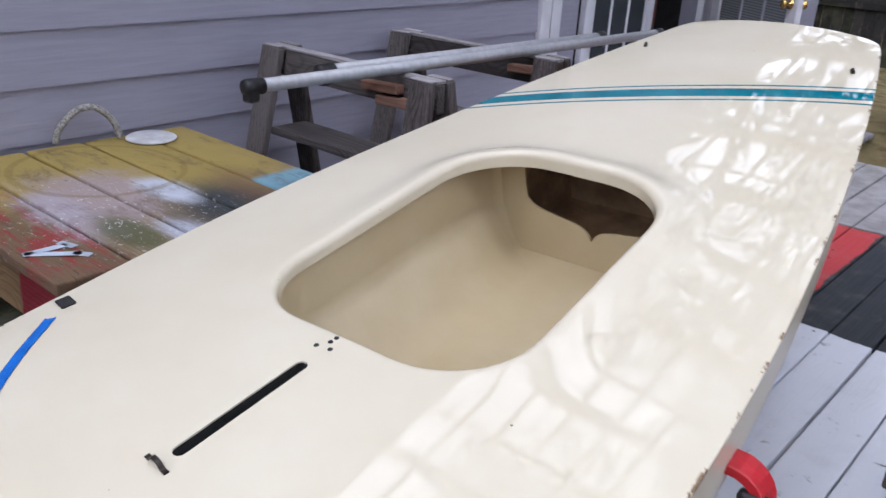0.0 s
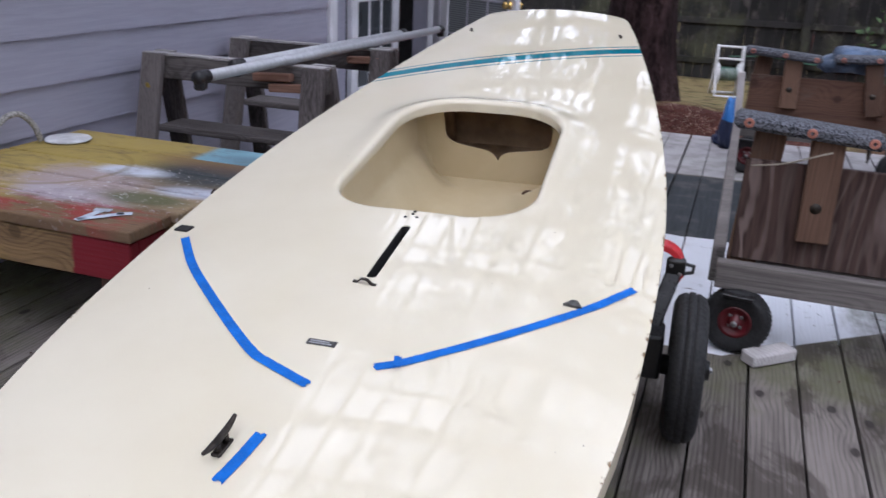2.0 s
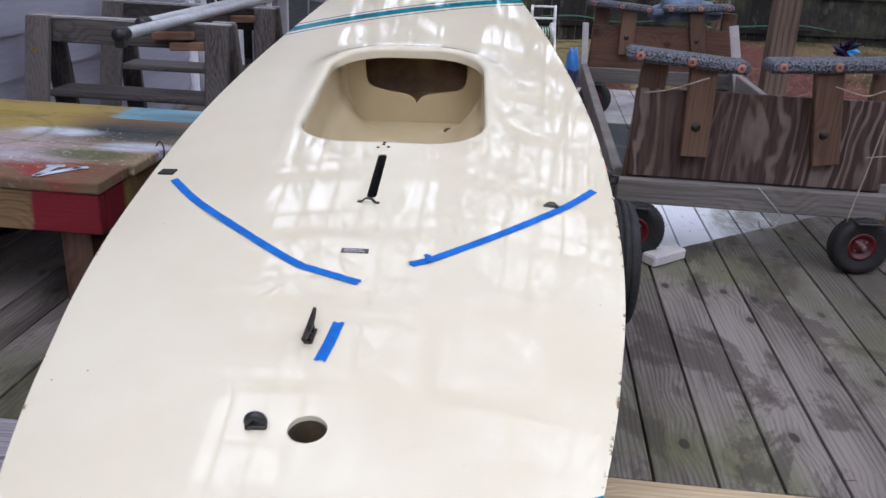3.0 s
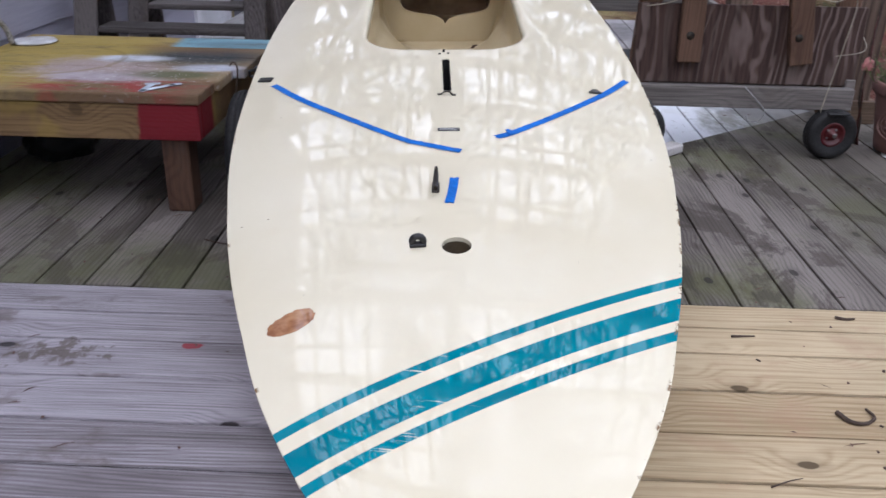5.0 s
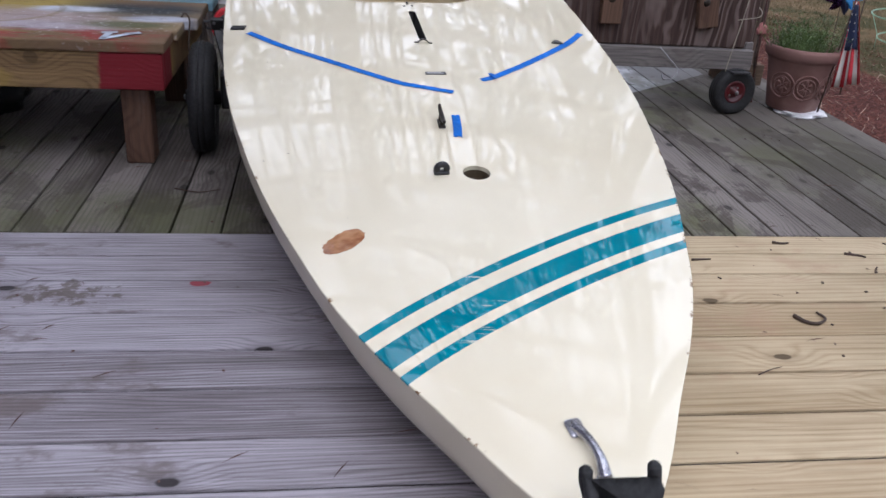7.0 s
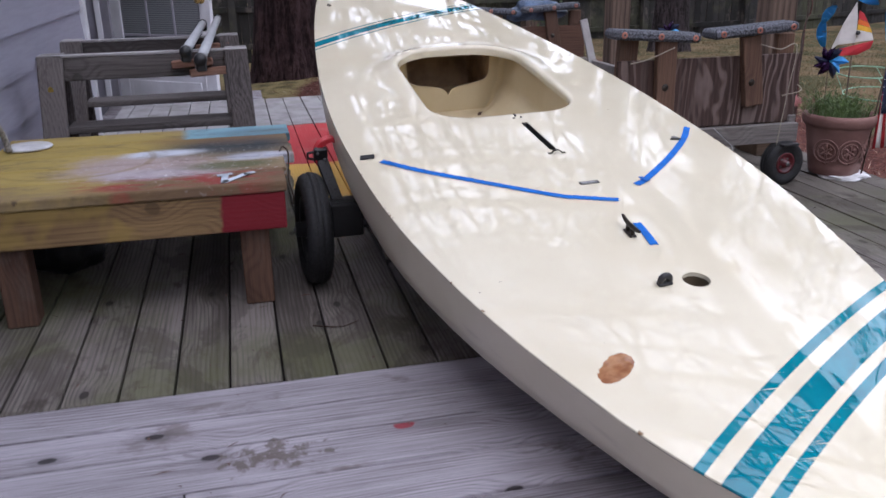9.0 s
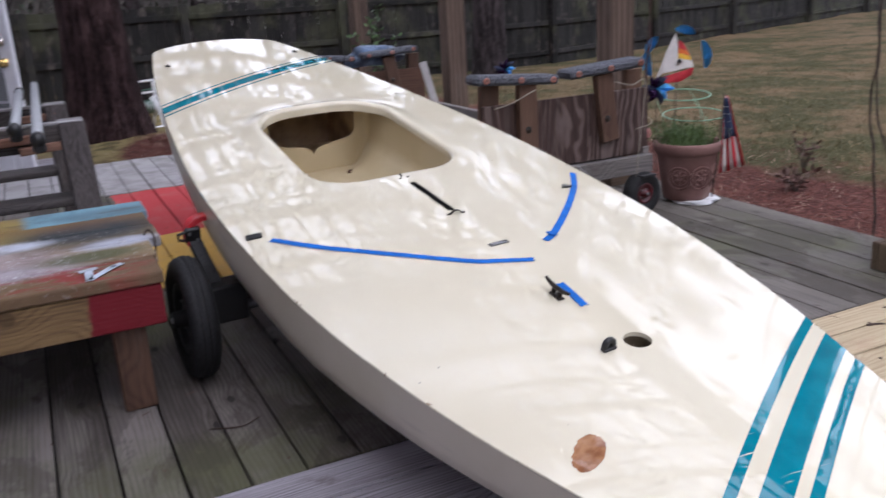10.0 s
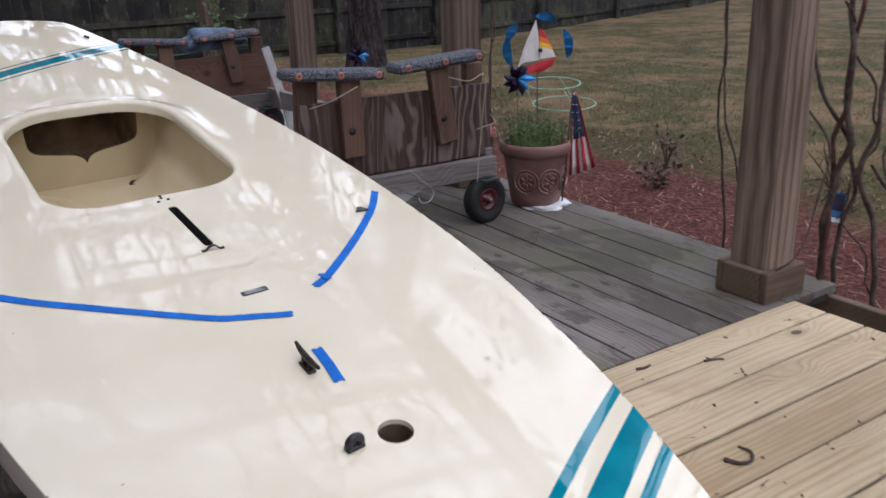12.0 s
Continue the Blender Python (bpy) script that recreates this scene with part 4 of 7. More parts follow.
        if not inside(hole, c.x, c.y):
            bm.faces.new([wv[i] for i in f])
    bmesh.ops.recalc_face_normals(bm, faces=bm.faces)
    bmesh.ops.solidify(bm, geom=bm.faces[:], thickness=0.006)
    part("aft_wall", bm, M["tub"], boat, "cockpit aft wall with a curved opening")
    bm = box((-0.205, BACK + 0.01, -0.255), (0.205, 2.20, -0.002), 0)
    bmesh.ops.delete(bm, geom=[f for f in bm.faces if f.normal.y < -0.9], context="FACES")
    bmesh.ops.reverse_faces(bm, faces=bm.faces)
    for v in bm.verts:
        if v.co.y > 2.0 and v.co.z > -0.1:
            v.co.z = -0.075
    part("storage_well", bm, M["raw_glass"], boat, "dark storage space aft of the cockpit")

    # mast tube and daggerboard trunk
    bm = bmesh.new()
    lathe([(0.0310, -0.010), (0.0305, -0.29), (0.0, -0.29)], 36, bm)
    bmesh.ops.reverse_faces(bm, faces=bm.faces)
    part("mast_tube", bm, M["tube_brown"], boat, "mast step hole", smooth=True)
    bm = bmesh.new()
    zs = (-0.003, -0.25)
    ra, rb = ([bm.verts.new((x, y, z)) for x, y in slot] for z in zs)
    for i in range(len(ra)):
        j = (i + 1) % len(ra)
        bm.faces.new((ra[i], rb[i], rb[j], ra[j]))
    bm.faces.new(rb)
    # black walls: the shade inside the slot is put into the colour
    part("daggerboard_trunk", bm, M["flat_black"], boat, "narrow dark daggerboard slot")

    # fittings
    def at(x, y, lift=0.0, turn=0.0):
        slope = (deck_height(x + 0.01, y) - deck_height(x - 0.01, y)) / 0.02
        return Matrix.Translation((x, y, deck_height(x, y) + lift)) @ pose(0, 0, 0, 0, -math.degrees(math.atan(slope)), 0) @ pose(0, 0, 0, 0, 0, turn)

    # horn cleat
    bm = box((-0.009, -0.022, 0), (0.009, 0.022, 0.006), 0.003, 2)
    for s in (-1, 1):
        join(bm, tube([(0, s * 0.012, 0.004), (0, s * 0.012, 0.018)], 0.006, 10))
    join(bm, tube(spline([(0, -0.047, 0.030), (0, -0.028, 0.025), (0, 0, 0.023), (0, 0.028, 0.025), (0, 0.047, 0.031)], 5), 0.0062, 10, taper=lambda t: 0.55 + 0.45 * math.sin(math.pi * t)))
    part("horn_cleat", bm, M["dark_metal"], boat, "dark metal horn cleat", at(-0.040, 0.236, 0, -2), True)
    # fairlead: half ring on a foot
    bm = bmesh.new()
    arch = [(0.0115 * math.cos(a), 0, 0.012 + 0.0115 * math.sin(a)) for a in np.linspace(-0.25, math.pi + 0.25, 15)]
    tube(arch, 0.0074, 10, bm)
    join(bm, box((-0.0175, -0.0085, 0), (0.0175, 0.0085, 0.008), 0.003, 2))
    part("fairlead", bm, M["black"], boat, "black plastic fairlead", at(-0.080, 0.000, 0, 3), True)
    # strap eye ahead of the slot
    bm = bmesh.new()
    wave = spline([(-0.026, 0, 0.0015), (-0.016, 0, 0.002), (-0.007, 0, 0.010), (0.007, 0, 0.010), (0.016, 0, 0.002), (0.026, 0, 0.0015)], 5)
    for p, q in zip(wave, wave[1:]):
        plank(p, q + (q - p) * 0.15, 0.008, 0.0025, (0, 0, 1) if abs((q - p).z) < 0.9 * (q - p).length else (1, 0, 0), 0, bm)
    part("strap_eye", bm, M["dark_metal"], boat, "tarnished strap eye", at(-0.003, 0.762, 0, -6))
    # name plate with bars in place of its lettering
    plate = part("name_plate", box((-0.029, -0.0085, 0), (0.029, 0.0085, 0.0025), 0.0008), M["plate"], boat, "worn dark metal plate", at(-0.003, 0.540))
    for i in range(2):
        part("lettering", box((-0.023, -0.0055 + i * 0.006, 0.0022), (0.021 - i * 0.006, -0.0025 + i * 0.006, 0.0031), 0), M["alu"], plate, "pale unreadable bars")
    # small black studs stand for the shade in empty screw holes
    for x, y in ((-0.018, 1.076), (0.009, 1.080), (-0.005, 1.095), (-0.004, 1.108)):
        bm = lathe([(0.0, 0.0026), (0.003, 0.0022), (0.0046, 0.0005), (0.0046, -0.001)], 12)
        part("screw_hole", bm, M["flat_black"], boat, "", at(x, y), True)
    for x, y in ((-0.311, 2.838), (0.309, 2.852)):
        bm = box((-0.006, -0.014, 0), (0.006, 0.014, 0.004), 0.0015)
        join(bm, lathe([(0.0, 0.011), (0.004, 0.010), (0.005, 0.004)], 10, None, Matrix.Translation((0, 0.008, 0))))
        join(bm, lathe([(0.0, 0.011), (0.004, 0.010), (0.005, 0.004)], 10, None, Matrix.Translation((0, -0.008, 0))))
        part("deck_eye", bm, M["dark_metal"], boat, "small dark deck eye", at(x, y, 0, 20))
    # chrome bow handle: flat drilled ends and a bowed, waisted grip
    bm = box((-0.013, -0.017, 0), (0.013, 0.017, 0.006), 0.005, 2)
    bmesh.ops.transform(bm, matrix=Matrix.Translation((0, 0.050, 0)), verts=bm.verts)
    tube(spline([(0, 0.052, 0.004), (0.001, 0.030, 0.013), (0.003, 0.004, 0.019), (0.004, -0.024, 0.016), (0.002, -0.050, 0.004)], 6), 0.0085, 12, bm, taper=lambda t: 1.3 - 0.5 * math.sin(math.pi * t))
    join(bm, box((-0.009, -0.066, 0), (0.013, -0.040, 0.006), 0.004, 2))
    handle = part("bow_handle", bm, M["chrome"], boat, "pitted chrome bow handle", at(-0.002, -0.817, 0, 7), True)
    # black cap drawn for the shade inside the empty hole
    part("screw", lathe([(0.0, 0.0072), (0.003, 0.0074), (0.0045, 0.006)], 10, None, Matrix.Translation((0, 0.056, 0))), M["flat_black"], handle, "dark empty screw hole")
    part("screw", lathe([(0.0, 0.0095), (0.004, 0.0085), (0.005, 0.006)], 10, None, Matrix.Translation((0.002, -0.058, 0))), M["steel"], handle)
    # drain in the cockpit floor
    part("drain", lathe([(0.0, 0.004), (0.010, 0.004), (0.018, 0.006), (0.021, 0.0)], 20, None), M["drain"], boat, "brown corroded bailer fitting", pose(0.141, 1.812, -0.2570), True)
    return boat, at


boat, on_deck = build_boat()


def ribbon(pts, w, lift, seed):
    """A strip of tape lying on the boat's deck."""
    rnd = random.Random(seed)
    line = spline([(x, y, 0) for x, y in pts], 12)
    bm = bmesh.new()
    rows = []
    for i, p in enumerate(line):
        d = (line[min(i + 1, len(line) - 1)] - line[max(i - 1, 0)]).normalized()
        n = Vector((-d.y, d.x, 0))
        row = []
        for s in (-1, -0.5, 0, 0.5, 1):
            q = p + n * (w / 2 * s) + d * rnd.uniform(-0.003, 0.003) * (1 if i in (0, len(line) - 1) else 0)
            q.z = deck_height(q.x, q.y) + lift + rnd.uniform(0, 0.0007)
            row.append(bm.verts.new(q))
        rows.append(row)
    for a, b in zip(rows, rows[1:]):
        for i in range(4):
            bm.faces.new((a[i], b[i], b[i + 1], a[i + 1]))
    bmesh.ops.recalc_face_normals(bm, faces=bm.faces)
    if sum(f.normal.z for f in bm.faces) < 0:
        bmesh.ops.reverse_faces(bm, faces=bm.faces)
    bmesh.ops.solidify(bm, geom=bm.faces[:], thickness=0.0008)
    return bm


def tape(pts, w, label, seed):
    ob = part("masking_tape", ribbon(pts, w, 0.0022, seed), M["tape"], None, label, BOAT)
    return tagged(ob, "", "tape", "tape strips on the boat")


tape([(-0.508, 0.890), (-0.430, 0.787), (-0.352, 0.702), (-0.215, 0.569), (-0.118, 0.484), (-0.070, 0.458), (0.023, 0.417)], 0.020, "long curved strip of blue masking tape on the boat deck", 1)
tape([(0.537, 0.918), (0.470, 0.825), (0.392, 0.737), (0.285, 0.630), (0.168, 0.527), (0.118, 0.495)], 0.020, "curved strip of blue masking tape with a folded end", 2)
tape([(0.004, 0.281), (-0.002, 0.225), (-0.011, 0.168)], 0.021, "short piece of blue masking tape beside the cleat", 3)
ob = part("tape_fold", ribbon([(0.150, 0.532), (0.158, 0.502)], 0.014, 0.006, 4), M["tape"], None, "small folded scrap of blue tape on the boat deck", BOAT)
tagged(ob, "", "tape", "tape strips on the boat")
pad = part("felt_pad", box((-0.022, -0.014, 0), (0.022, 0.014, 0.005), 0.002), M["flat_black"], None, "small black pad near the edge of the boat deck", BOAT @ on_deck(-0.540, 0.938, 0, -12))
tagged(pad, "", "pad")
bm = bmesh.new()
vs = [bm.verts.new(p) for p in ((-0.020, -0.009, 0), (0.018, -0.010, 0), (0.006, 0.012, 0), (-0.006, 0.010, 0))]
f = bm.faces.new(vs)
r = bmesh.ops.extrude_face_region(bm, geom=[f])
bmesh.ops.translate(bm, vec=(0, 0, 0.006), verts=[v for v in r["geom"] if isinstance(v, bmesh.types.BMVert)])
bmesh.ops.recalc_face_normals(bm, faces=bm.faces)
tagged(part("broken_pad", bm, M["plate"], None, "broken scrap of dark pad beside the tape", BOAT @ on_deck(0.425, 0.812, 0, 0)), "", "pad")


# ---- dolly under the boat ----
def wheel_parts(parent, m, radius, width, tyre_mat, rim_mat, tread, hub_w):
    """A pneumatic wheel whose axle is the local x axis."""
    R = Matrix.Rotation(math.radians(90), 4, "Y")
    w2, r = width / 2, radius
    f = 0.47 if tread else 0.56
    prof = [(r * f, -w2 * 0.72), (r * 0.70, -w2 * 0.95), (r * 0.84, -w2), (r * 0.94, -w2 * 0.80), (r * 0.985, -w2 * 0.45)]
    prof += [(r * 0.985, -w2 * 0.30), (r * 0.972, -w2 * 0.27), (r * 0.972, -w2 * 0.20), (r, -w2 * 0.17), (r, w2 * 0.17), (r * 0.972, w2 * 0.20), (r * 0.972, w2 * 0.27), (r * 0.985, w2 * 0.30)]
    prof += [(r * 0.985, w2 * 0.45), (r * 0.94, w2 * 0.80), (r * 0.84, w2), (r * 0.70, w2 * 0.95), (r * f, w2 * 0.72)]
    bm = lathe(prof, 88 if tread else 56)
    if tread:
        for v in bm.verts:
            q = math.hypot(v.co.x, v.co.y)
            if q > r * 0.93 and abs(v.co.z) > w2 * 0.18:
                k = int(round(math.atan2(v.co.y, v.co.x) / (2 * math.pi / 88))) + (1 if v.co.z > 0 else 0)
                if k % 2:
                    v.co.x *= 1.035
                    v.co.y *= 1.035
    bmesh.ops.transform(bm, matrix=R, verts=bm.verts)
    tyre = part("tyre", bm, tyre_mat, parent, "", m, True)
    bm = lathe([(0.0, -hub_w / 2), (r * 0.13, -hub_w / 2), (r * 0.15, -w2 * 0.45), (r * (f - 0.14), -w2 * 0.35), (r * (f - 0.08), -w2 * 0.72), (r * (f + 0.02), -w2 * 0.78), (r * (f + 0.02), w2 * 0.78), (r * (f - 0.08), w2 * 0.72), (r * (f - 0.14), w2 * 0.35), (r * 0.15, w2 * 0.45), (r * 0.13, hub_w / 2), (0.0, hub_w / 2)], 40)
    bmesh.ops.transform(bm, matrix=R, verts=bm.verts)
    rim = part("rim", bm, rim_mat, parent, "", m, True)
    for s in (-1, 1):
        bm = lathe([(0.0, 0.008), (0.007, 0.007), (0.011, 0.0)], 6)
        bmesh.ops.transform(bm, matrix=Matrix.Translation((s * hub_w / 2, 0, 0)) @ Matrix.Rotation(s * math.radians(90), 4, "Y"), verts=bm.verts)
        part("axle_nut", bm, M["steel"], rim)
        for i in range(4):
            a = math.pi / 4 + i * math.pi / 2
            bm = lathe([(0.0, 0.005), (0.005, 0.004), (0.0055, 0.0)], 6)
            bmesh.ops.transform(bm, matrix=Matrix.Translation((s * w2 * 0.42, r * (f - 0.24) * math.cos(a), r * (f - 0.24) * math.sin(a))) @ Matrix.Rotation(s * math.radians(90), 4, "Y"), verts=bm.verts)
            part("bolt", bm, M["steel"], rim)
    return tyre, rim


def build_dolly():
    d = thing("boat_dolly", pose(-0.075, 1.228, 0, 0, 0, 3.5), "black boat launching dolly with pneumatic wheels and red pads", "dolly")
    for s in (-1, 1):
        wheel_parts(d, pose(s * 0.675, 0, 0.190, 0, -s, 0), 0.190, 0.084, M["rubber"], M["black"], False, 0.12)
        part("bracket", box((-0.055, -0.05, -0.06), (0.055, 0.05, 0.06), 0.008, 2), M["black"], d, "black plastic axle bracket", pose(s * 0.562, 0.02, 0.215))
        part("upright", plank((s * 0.575, 0.03, 0.24), (s * 0.625, 0.10, 0.425), 0.022, 0.040, (s, 0, 0), 0.004), M["arm"], d, "black steel upright arm")
        bm = box((-0.024, -0.012, -0.028), (0.024, 0.012, 0.028), 0.009, 3)
        join(bm, tube([(s * 0.020, 0, -0.016), (s * 0.042, 0, -0.010), (s * 0.044, 0, 0.010), (s * 0.020, 0, 0.014)], 0.005, 8))
        br = part("pad_bracket", bm, M["black"], d, "black moulded pad bracket", pose(s * 0.622, 0.088, 0.420, 15, 0, 0))
        for q in ((-0.012, 0.012), (0.012, -0.012)):
            part("bolt", lathe([(0.0, 0.005), (0.005, 0.004), (0.0055, 0.0)], 8, None, Matrix.Translation((q[0], -0.012, q[1])) @ Matrix.Rotation(math.radians(90), 4, "X")), M["steel"], br)
        bm = bmesh.new()
        arc = [(-s * 0.045 + s * 0.055 * math.cos(a), 0, 0.055 * math.sin(a)) for a in np.linspace(-0.5, 1.9, 10)]
        rows = []
        for p in arc:
            n = Vector((p[0] + s * 0.045, 0, p[2])).normalized()
            rows.append([bm.verts.new(Vector(p) + n * a + Vector((0, b, 0))) for a, b in ((-0.008, -0.0275), (0.006, -0.0275), (0.008, -0.025), (0.008, 0.025), (0.006, 0.0275), (-0.008, 0.0275))])
        for a, b in zip(rows, rows[1:]):
            for i in range(6):
                bm.faces.new((a[i], a[(i + 1) % 6], b[(i + 1) % 6], b[i]))
        bm.faces.new(rows[0])
        bm.faces.new(rows[-1])
        bmesh.ops.recalc_face_normals(bm, faces=bm.faces)
        part("red_pad", bm, M["red_pad"], d, "curved red rubber hull pad", pose(s * 0.626, 0.108, 0.414))
    part("axle", tube([(-0.66, 0, 0.19), (0.66, 0, 0.19)], 0.016, 12), M["steel"], d, "steel axle tube", None, True)
    part("hull_cradle", plank((-0.50, 0.02, 0.225), (0.50, 0.02, 0.225), 0.07, 0.035, (0, 0, 1), 0.008), M["black"], d, "black cross bunk under the hull")
    part("tongue", tube(spline([(0, 0.0, 0.19), (0, -0.8, 0.075), (0, -1.6, 0.035), (0, -2.20, 0.045)], 6), 0.019, 12), M["alu"], d, "aluminium tongue under the keel", None, True)
    # rubber-coated bow stop: a moulded U on a stem in front of the bow
    bm = bmesh.new()
    u = spline([(-0.005, -0.918, 0.308), (-0.004, -0.928, 0.290), (0.010, -0.945, 0.272), (0.040, -0.955, 0.266), (0.074, -0.945, 0.272), (0.086, -0.928, 0.290), (0.087, -0.918, 0.312)], 6)
    tube(u, 0.0095, 12, bm)
    for p in (u[0], u[-1]):
        join(bm, lathe([(0, 0.007), (0.006, 0.005), (0.0095, 0.0)], 12, None, Matrix.Translation(p)))
    join(bm, plank((-0.002, -0.934, 0.294), (0.030, -0.962, 0.252), 0.022, 0.020, (0, 1, 0), 0.006))
    tube(spline([(0.040, -0.955, 0.262), (0.048, -0.985, 0.240), (0.060, -1.010, 0.205), (0.064, -1.012, 0.12), (0.062, -0.99, 0.06)], 6), 0.017, 12, bm)
    # solid web between the arms, narrowing into the stem
    web = [(-0.0125, 0.010), (-0.006, 0.060), (0.008, 0.150), (0.068, 0.150), (0.079, 0.070), (0.094, 0.028), (0.0865, 0.012), (0.078, 0.046), (0.062, 0.064), (0.042, 0.070), (0.022, 0.063), (0.006, 0.045), (-0.004, 0.012)]
    org, vd, nd = Vector((0, -0.918, 0.310)), Vector((0, -0.643, -0.765)), Vector((0, 0.765, -0.643))
    sides = [[bm.verts.new(org + Vector((u, 0, 0)) + vd * v + nd * h) for u, v in web] for h in (-0.012, 0.012)]
    for i in range(len(web)):
        j = (i + 1) % len(web)
        bm.faces.new((sides[0][i], sides[0][j], sides[1][j], sides[1][i]))
    for ring in sides:
        bmesh.ops.triangulate(bm, faces=[bm.faces.new(ring)])
    bmesh.ops.recalc_face_normals(bm, faces=bm.faces)
    bmesh.ops.transform(bm, matrix=d.matrix_basis.inverted() @ Matrix.Translation(vd * 0.009 + Vector((0.003, 0, 0))), verts=bm.verts)
    part("bow_stop", bm, M["rubber"], d, "black rubber U-shaped bow stop", None, True)
    return d


build_dolly()


# ---- ground, fence and distance ----
def smooth(a, b, v):
    t = min(1, max(0, (v - a) / (b - a)))
    return t * t * (3 - 2 * t)


def ground_z(x, y):
    z = -0.30 - 0.30 * smooth(3, 13, math.hypot(max(0, x - 2), max(0, y - 5)))
    if -30 < x < 40 and -30 < y < 40:
        z += 0.05 * noise.noise((x * 0.35, y * 0.35, 0.3)) + 0.02 * noise.noise((x * 1.7, y * 1.7, 4.0))
    mound = math.hypot(x + 0.2, y - 7.7)
    hollow = 0.24 * math.exp(-((x - 0.4) / 2.5) ** 2 - ((y - 12.0) / 2.2) ** 2)
    return z - hollow + 0.14 * math.exp(-(mound / 0.8) ** 2)


def build_ground():
    def axis(lo, hi, step):
        inner = [lo + i * step for i in range(int((hi - lo) / step) + 1)]
        far = [8, 20, 50, 120, 300, 900]
        return [lo - f for f in reversed(far)] + inner + [hi + f for f in far]

    xs, ys = axis(-8, 30, 0.3), axis(-6, 24, 0.3)
    verts = [(x, y, ground_z(x, y)) for y in ys for x in xs]
    n = len(xs)
    faces = [(j * n + i, j * n + i + 1, (j + 1) * n + i + 1, (j + 1) * n + i) for j in range(len(ys) - 1) for i in range(n - 1)]
    ob = new("ground", from_lists("ground", verts, faces, M["ground"], True))
    tagged(ob, "dry winter lawn with reddish pine-straw beds", "ground", "", "structure")


build_ground()


def blades(name, mat, spots, label, category, height, width, lean, seed):
    """Many thin blades as one object."""
    rnd = random.Random(seed)
    verts, faces = [], []
    for x, y in spots:
        z = ground_z(x, y) - 0.01
        a = rnd.uniform(0, math.pi * 2)
        h = height * rnd.uniform(0.5, 1.3)
        lx, ly = (lean * rnd.uniform(-1, 1) * h for _ in range(2))
        dx, dy = math.cos(a) * width, math.sin(a) * width
        k = len(verts)
        verts += [(x - dx, y - dy, z), (x + dx, y + dy, z), (x + lx, y + ly, z + h)]
        faces.append((k, k + 1, k + 2))
    ob = new(name, from_lists(name, verts, faces, mat))
    return tagged(ob, label, category, "", "stuff")


rnd = random.Random(5)
lawn = []
while len(lawn) < 90000:
    x, y = 3.4 + 13 * rnd.random() ** 1.6, rnd.uniform(-0.5, 14.0)
    if x > 3.9 + 0.8 * (noise.noise((x * 0.8, y * 0.8, 0)) ):
        lawn.append((x, y))
blades("grass", M["grass_blade"], lawn, "short dry straw-coloured grass of the lawn", "grass", 0.042, 0.0035, 1.2, 1)
blades("pine_straw", M["straw"], [(rnd.uniform(1.95, 4.3), rnd.uniform(-0.6, 9.0)) for _ in range(16000)] + [(rnd.gauss(0.45, 0.42), rnd.gauss(7.0, 0.42)) for _ in range(4500)],
       "reddish pine-straw mulch beside the deck", "mulch", 0.035, 0.0045, 3.0, 2)


def build_fence():
    f = thing("fence", Matrix.Identity(4), "tall weathered grey-brown board fence with rails on this side", "fence", "", "structure")
    runs = [((-10.0, 12.6), (9.1, 14.2)), ((9.1, 14.2), (37.0, 23.73))]
    rail_mat = M["fence"]
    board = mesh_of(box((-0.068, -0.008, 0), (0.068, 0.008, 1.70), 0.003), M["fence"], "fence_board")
    rnd = random.Random(3)
    for (ax, ay), (bx, by) in runs:
        d = Vector((bx - ax, by - ay, 0))
        length = d.length
        d.normalize()
        ang = math.degrees(math.atan2(d.y, d.x))
        n = int(length / 0.1415)
        for i in range(n):
            p = Vector((ax, ay, 0)) + d * (i + 0.5) * 0.1415
            ob = new("fence_board", board)
            ob.parent = f
            ob.matrix_basis = pose(p.x, p.y, -0.66 + rnd.uniform(-0.02, 0.02), rnd.uniform(-0.6, 0.6), rnd.uniform(-0.4, 0.4), ang)
        for z in (-0.35, 0.25, 0.86):
            a = Vector((ax, ay, z)) + Vector((d.y, -d.x, 0)) * 0.035
            for s in range(int(length / 4.8) + 1):
                a0, a1 = a + d * min(length, s * 4.8), a + d * min(length, (s + 1) * 4.8)
                if (a1 - a0).length > 0.1:
                    bm = plank((-(a1 - a0).length / 2, 0, 0), ((a1 - a0).length / 2, 0, 0), 0.04, 0.09, (0, 0, 1), 0.004)
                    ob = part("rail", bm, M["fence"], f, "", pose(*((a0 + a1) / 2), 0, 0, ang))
    posts = [(-8.2, 12.75), (-5.8, 12.95), (-3.4, 13.15), (-1.0, 13.35), (1.4, 13.55), (4.2, 13.79), (6.7, 14.0), (9.0, 14.19), (12.7, 15.43), (16.5, 16.73), (21.2, 18.33), (25.8, 19.9), (30.4, 21.48), (35.0, 23.05)]
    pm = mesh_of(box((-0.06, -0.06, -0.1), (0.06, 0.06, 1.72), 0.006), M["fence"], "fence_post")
    for x, y in posts:
        ob = new("fence_post", pm)
        ob.parent = f
        ob.matrix_basis = pose(x + 0.04, y - 0.12, -0.66)
    # hose hung along the foot of the fence
    h = tube(spline([(0.4 + i * 0.6, 13.35 + i * 0.6 * 0.0838 - 0.1, -0.25 + 0.04 * math.sin(i * 2.1)) for i in range(9)], 6), 0.012, 6)
    tagged(part("garden_hose", h, M["hose"], None, "green garden hose strung along the fence", None, True), "", "hose")


build_fence()


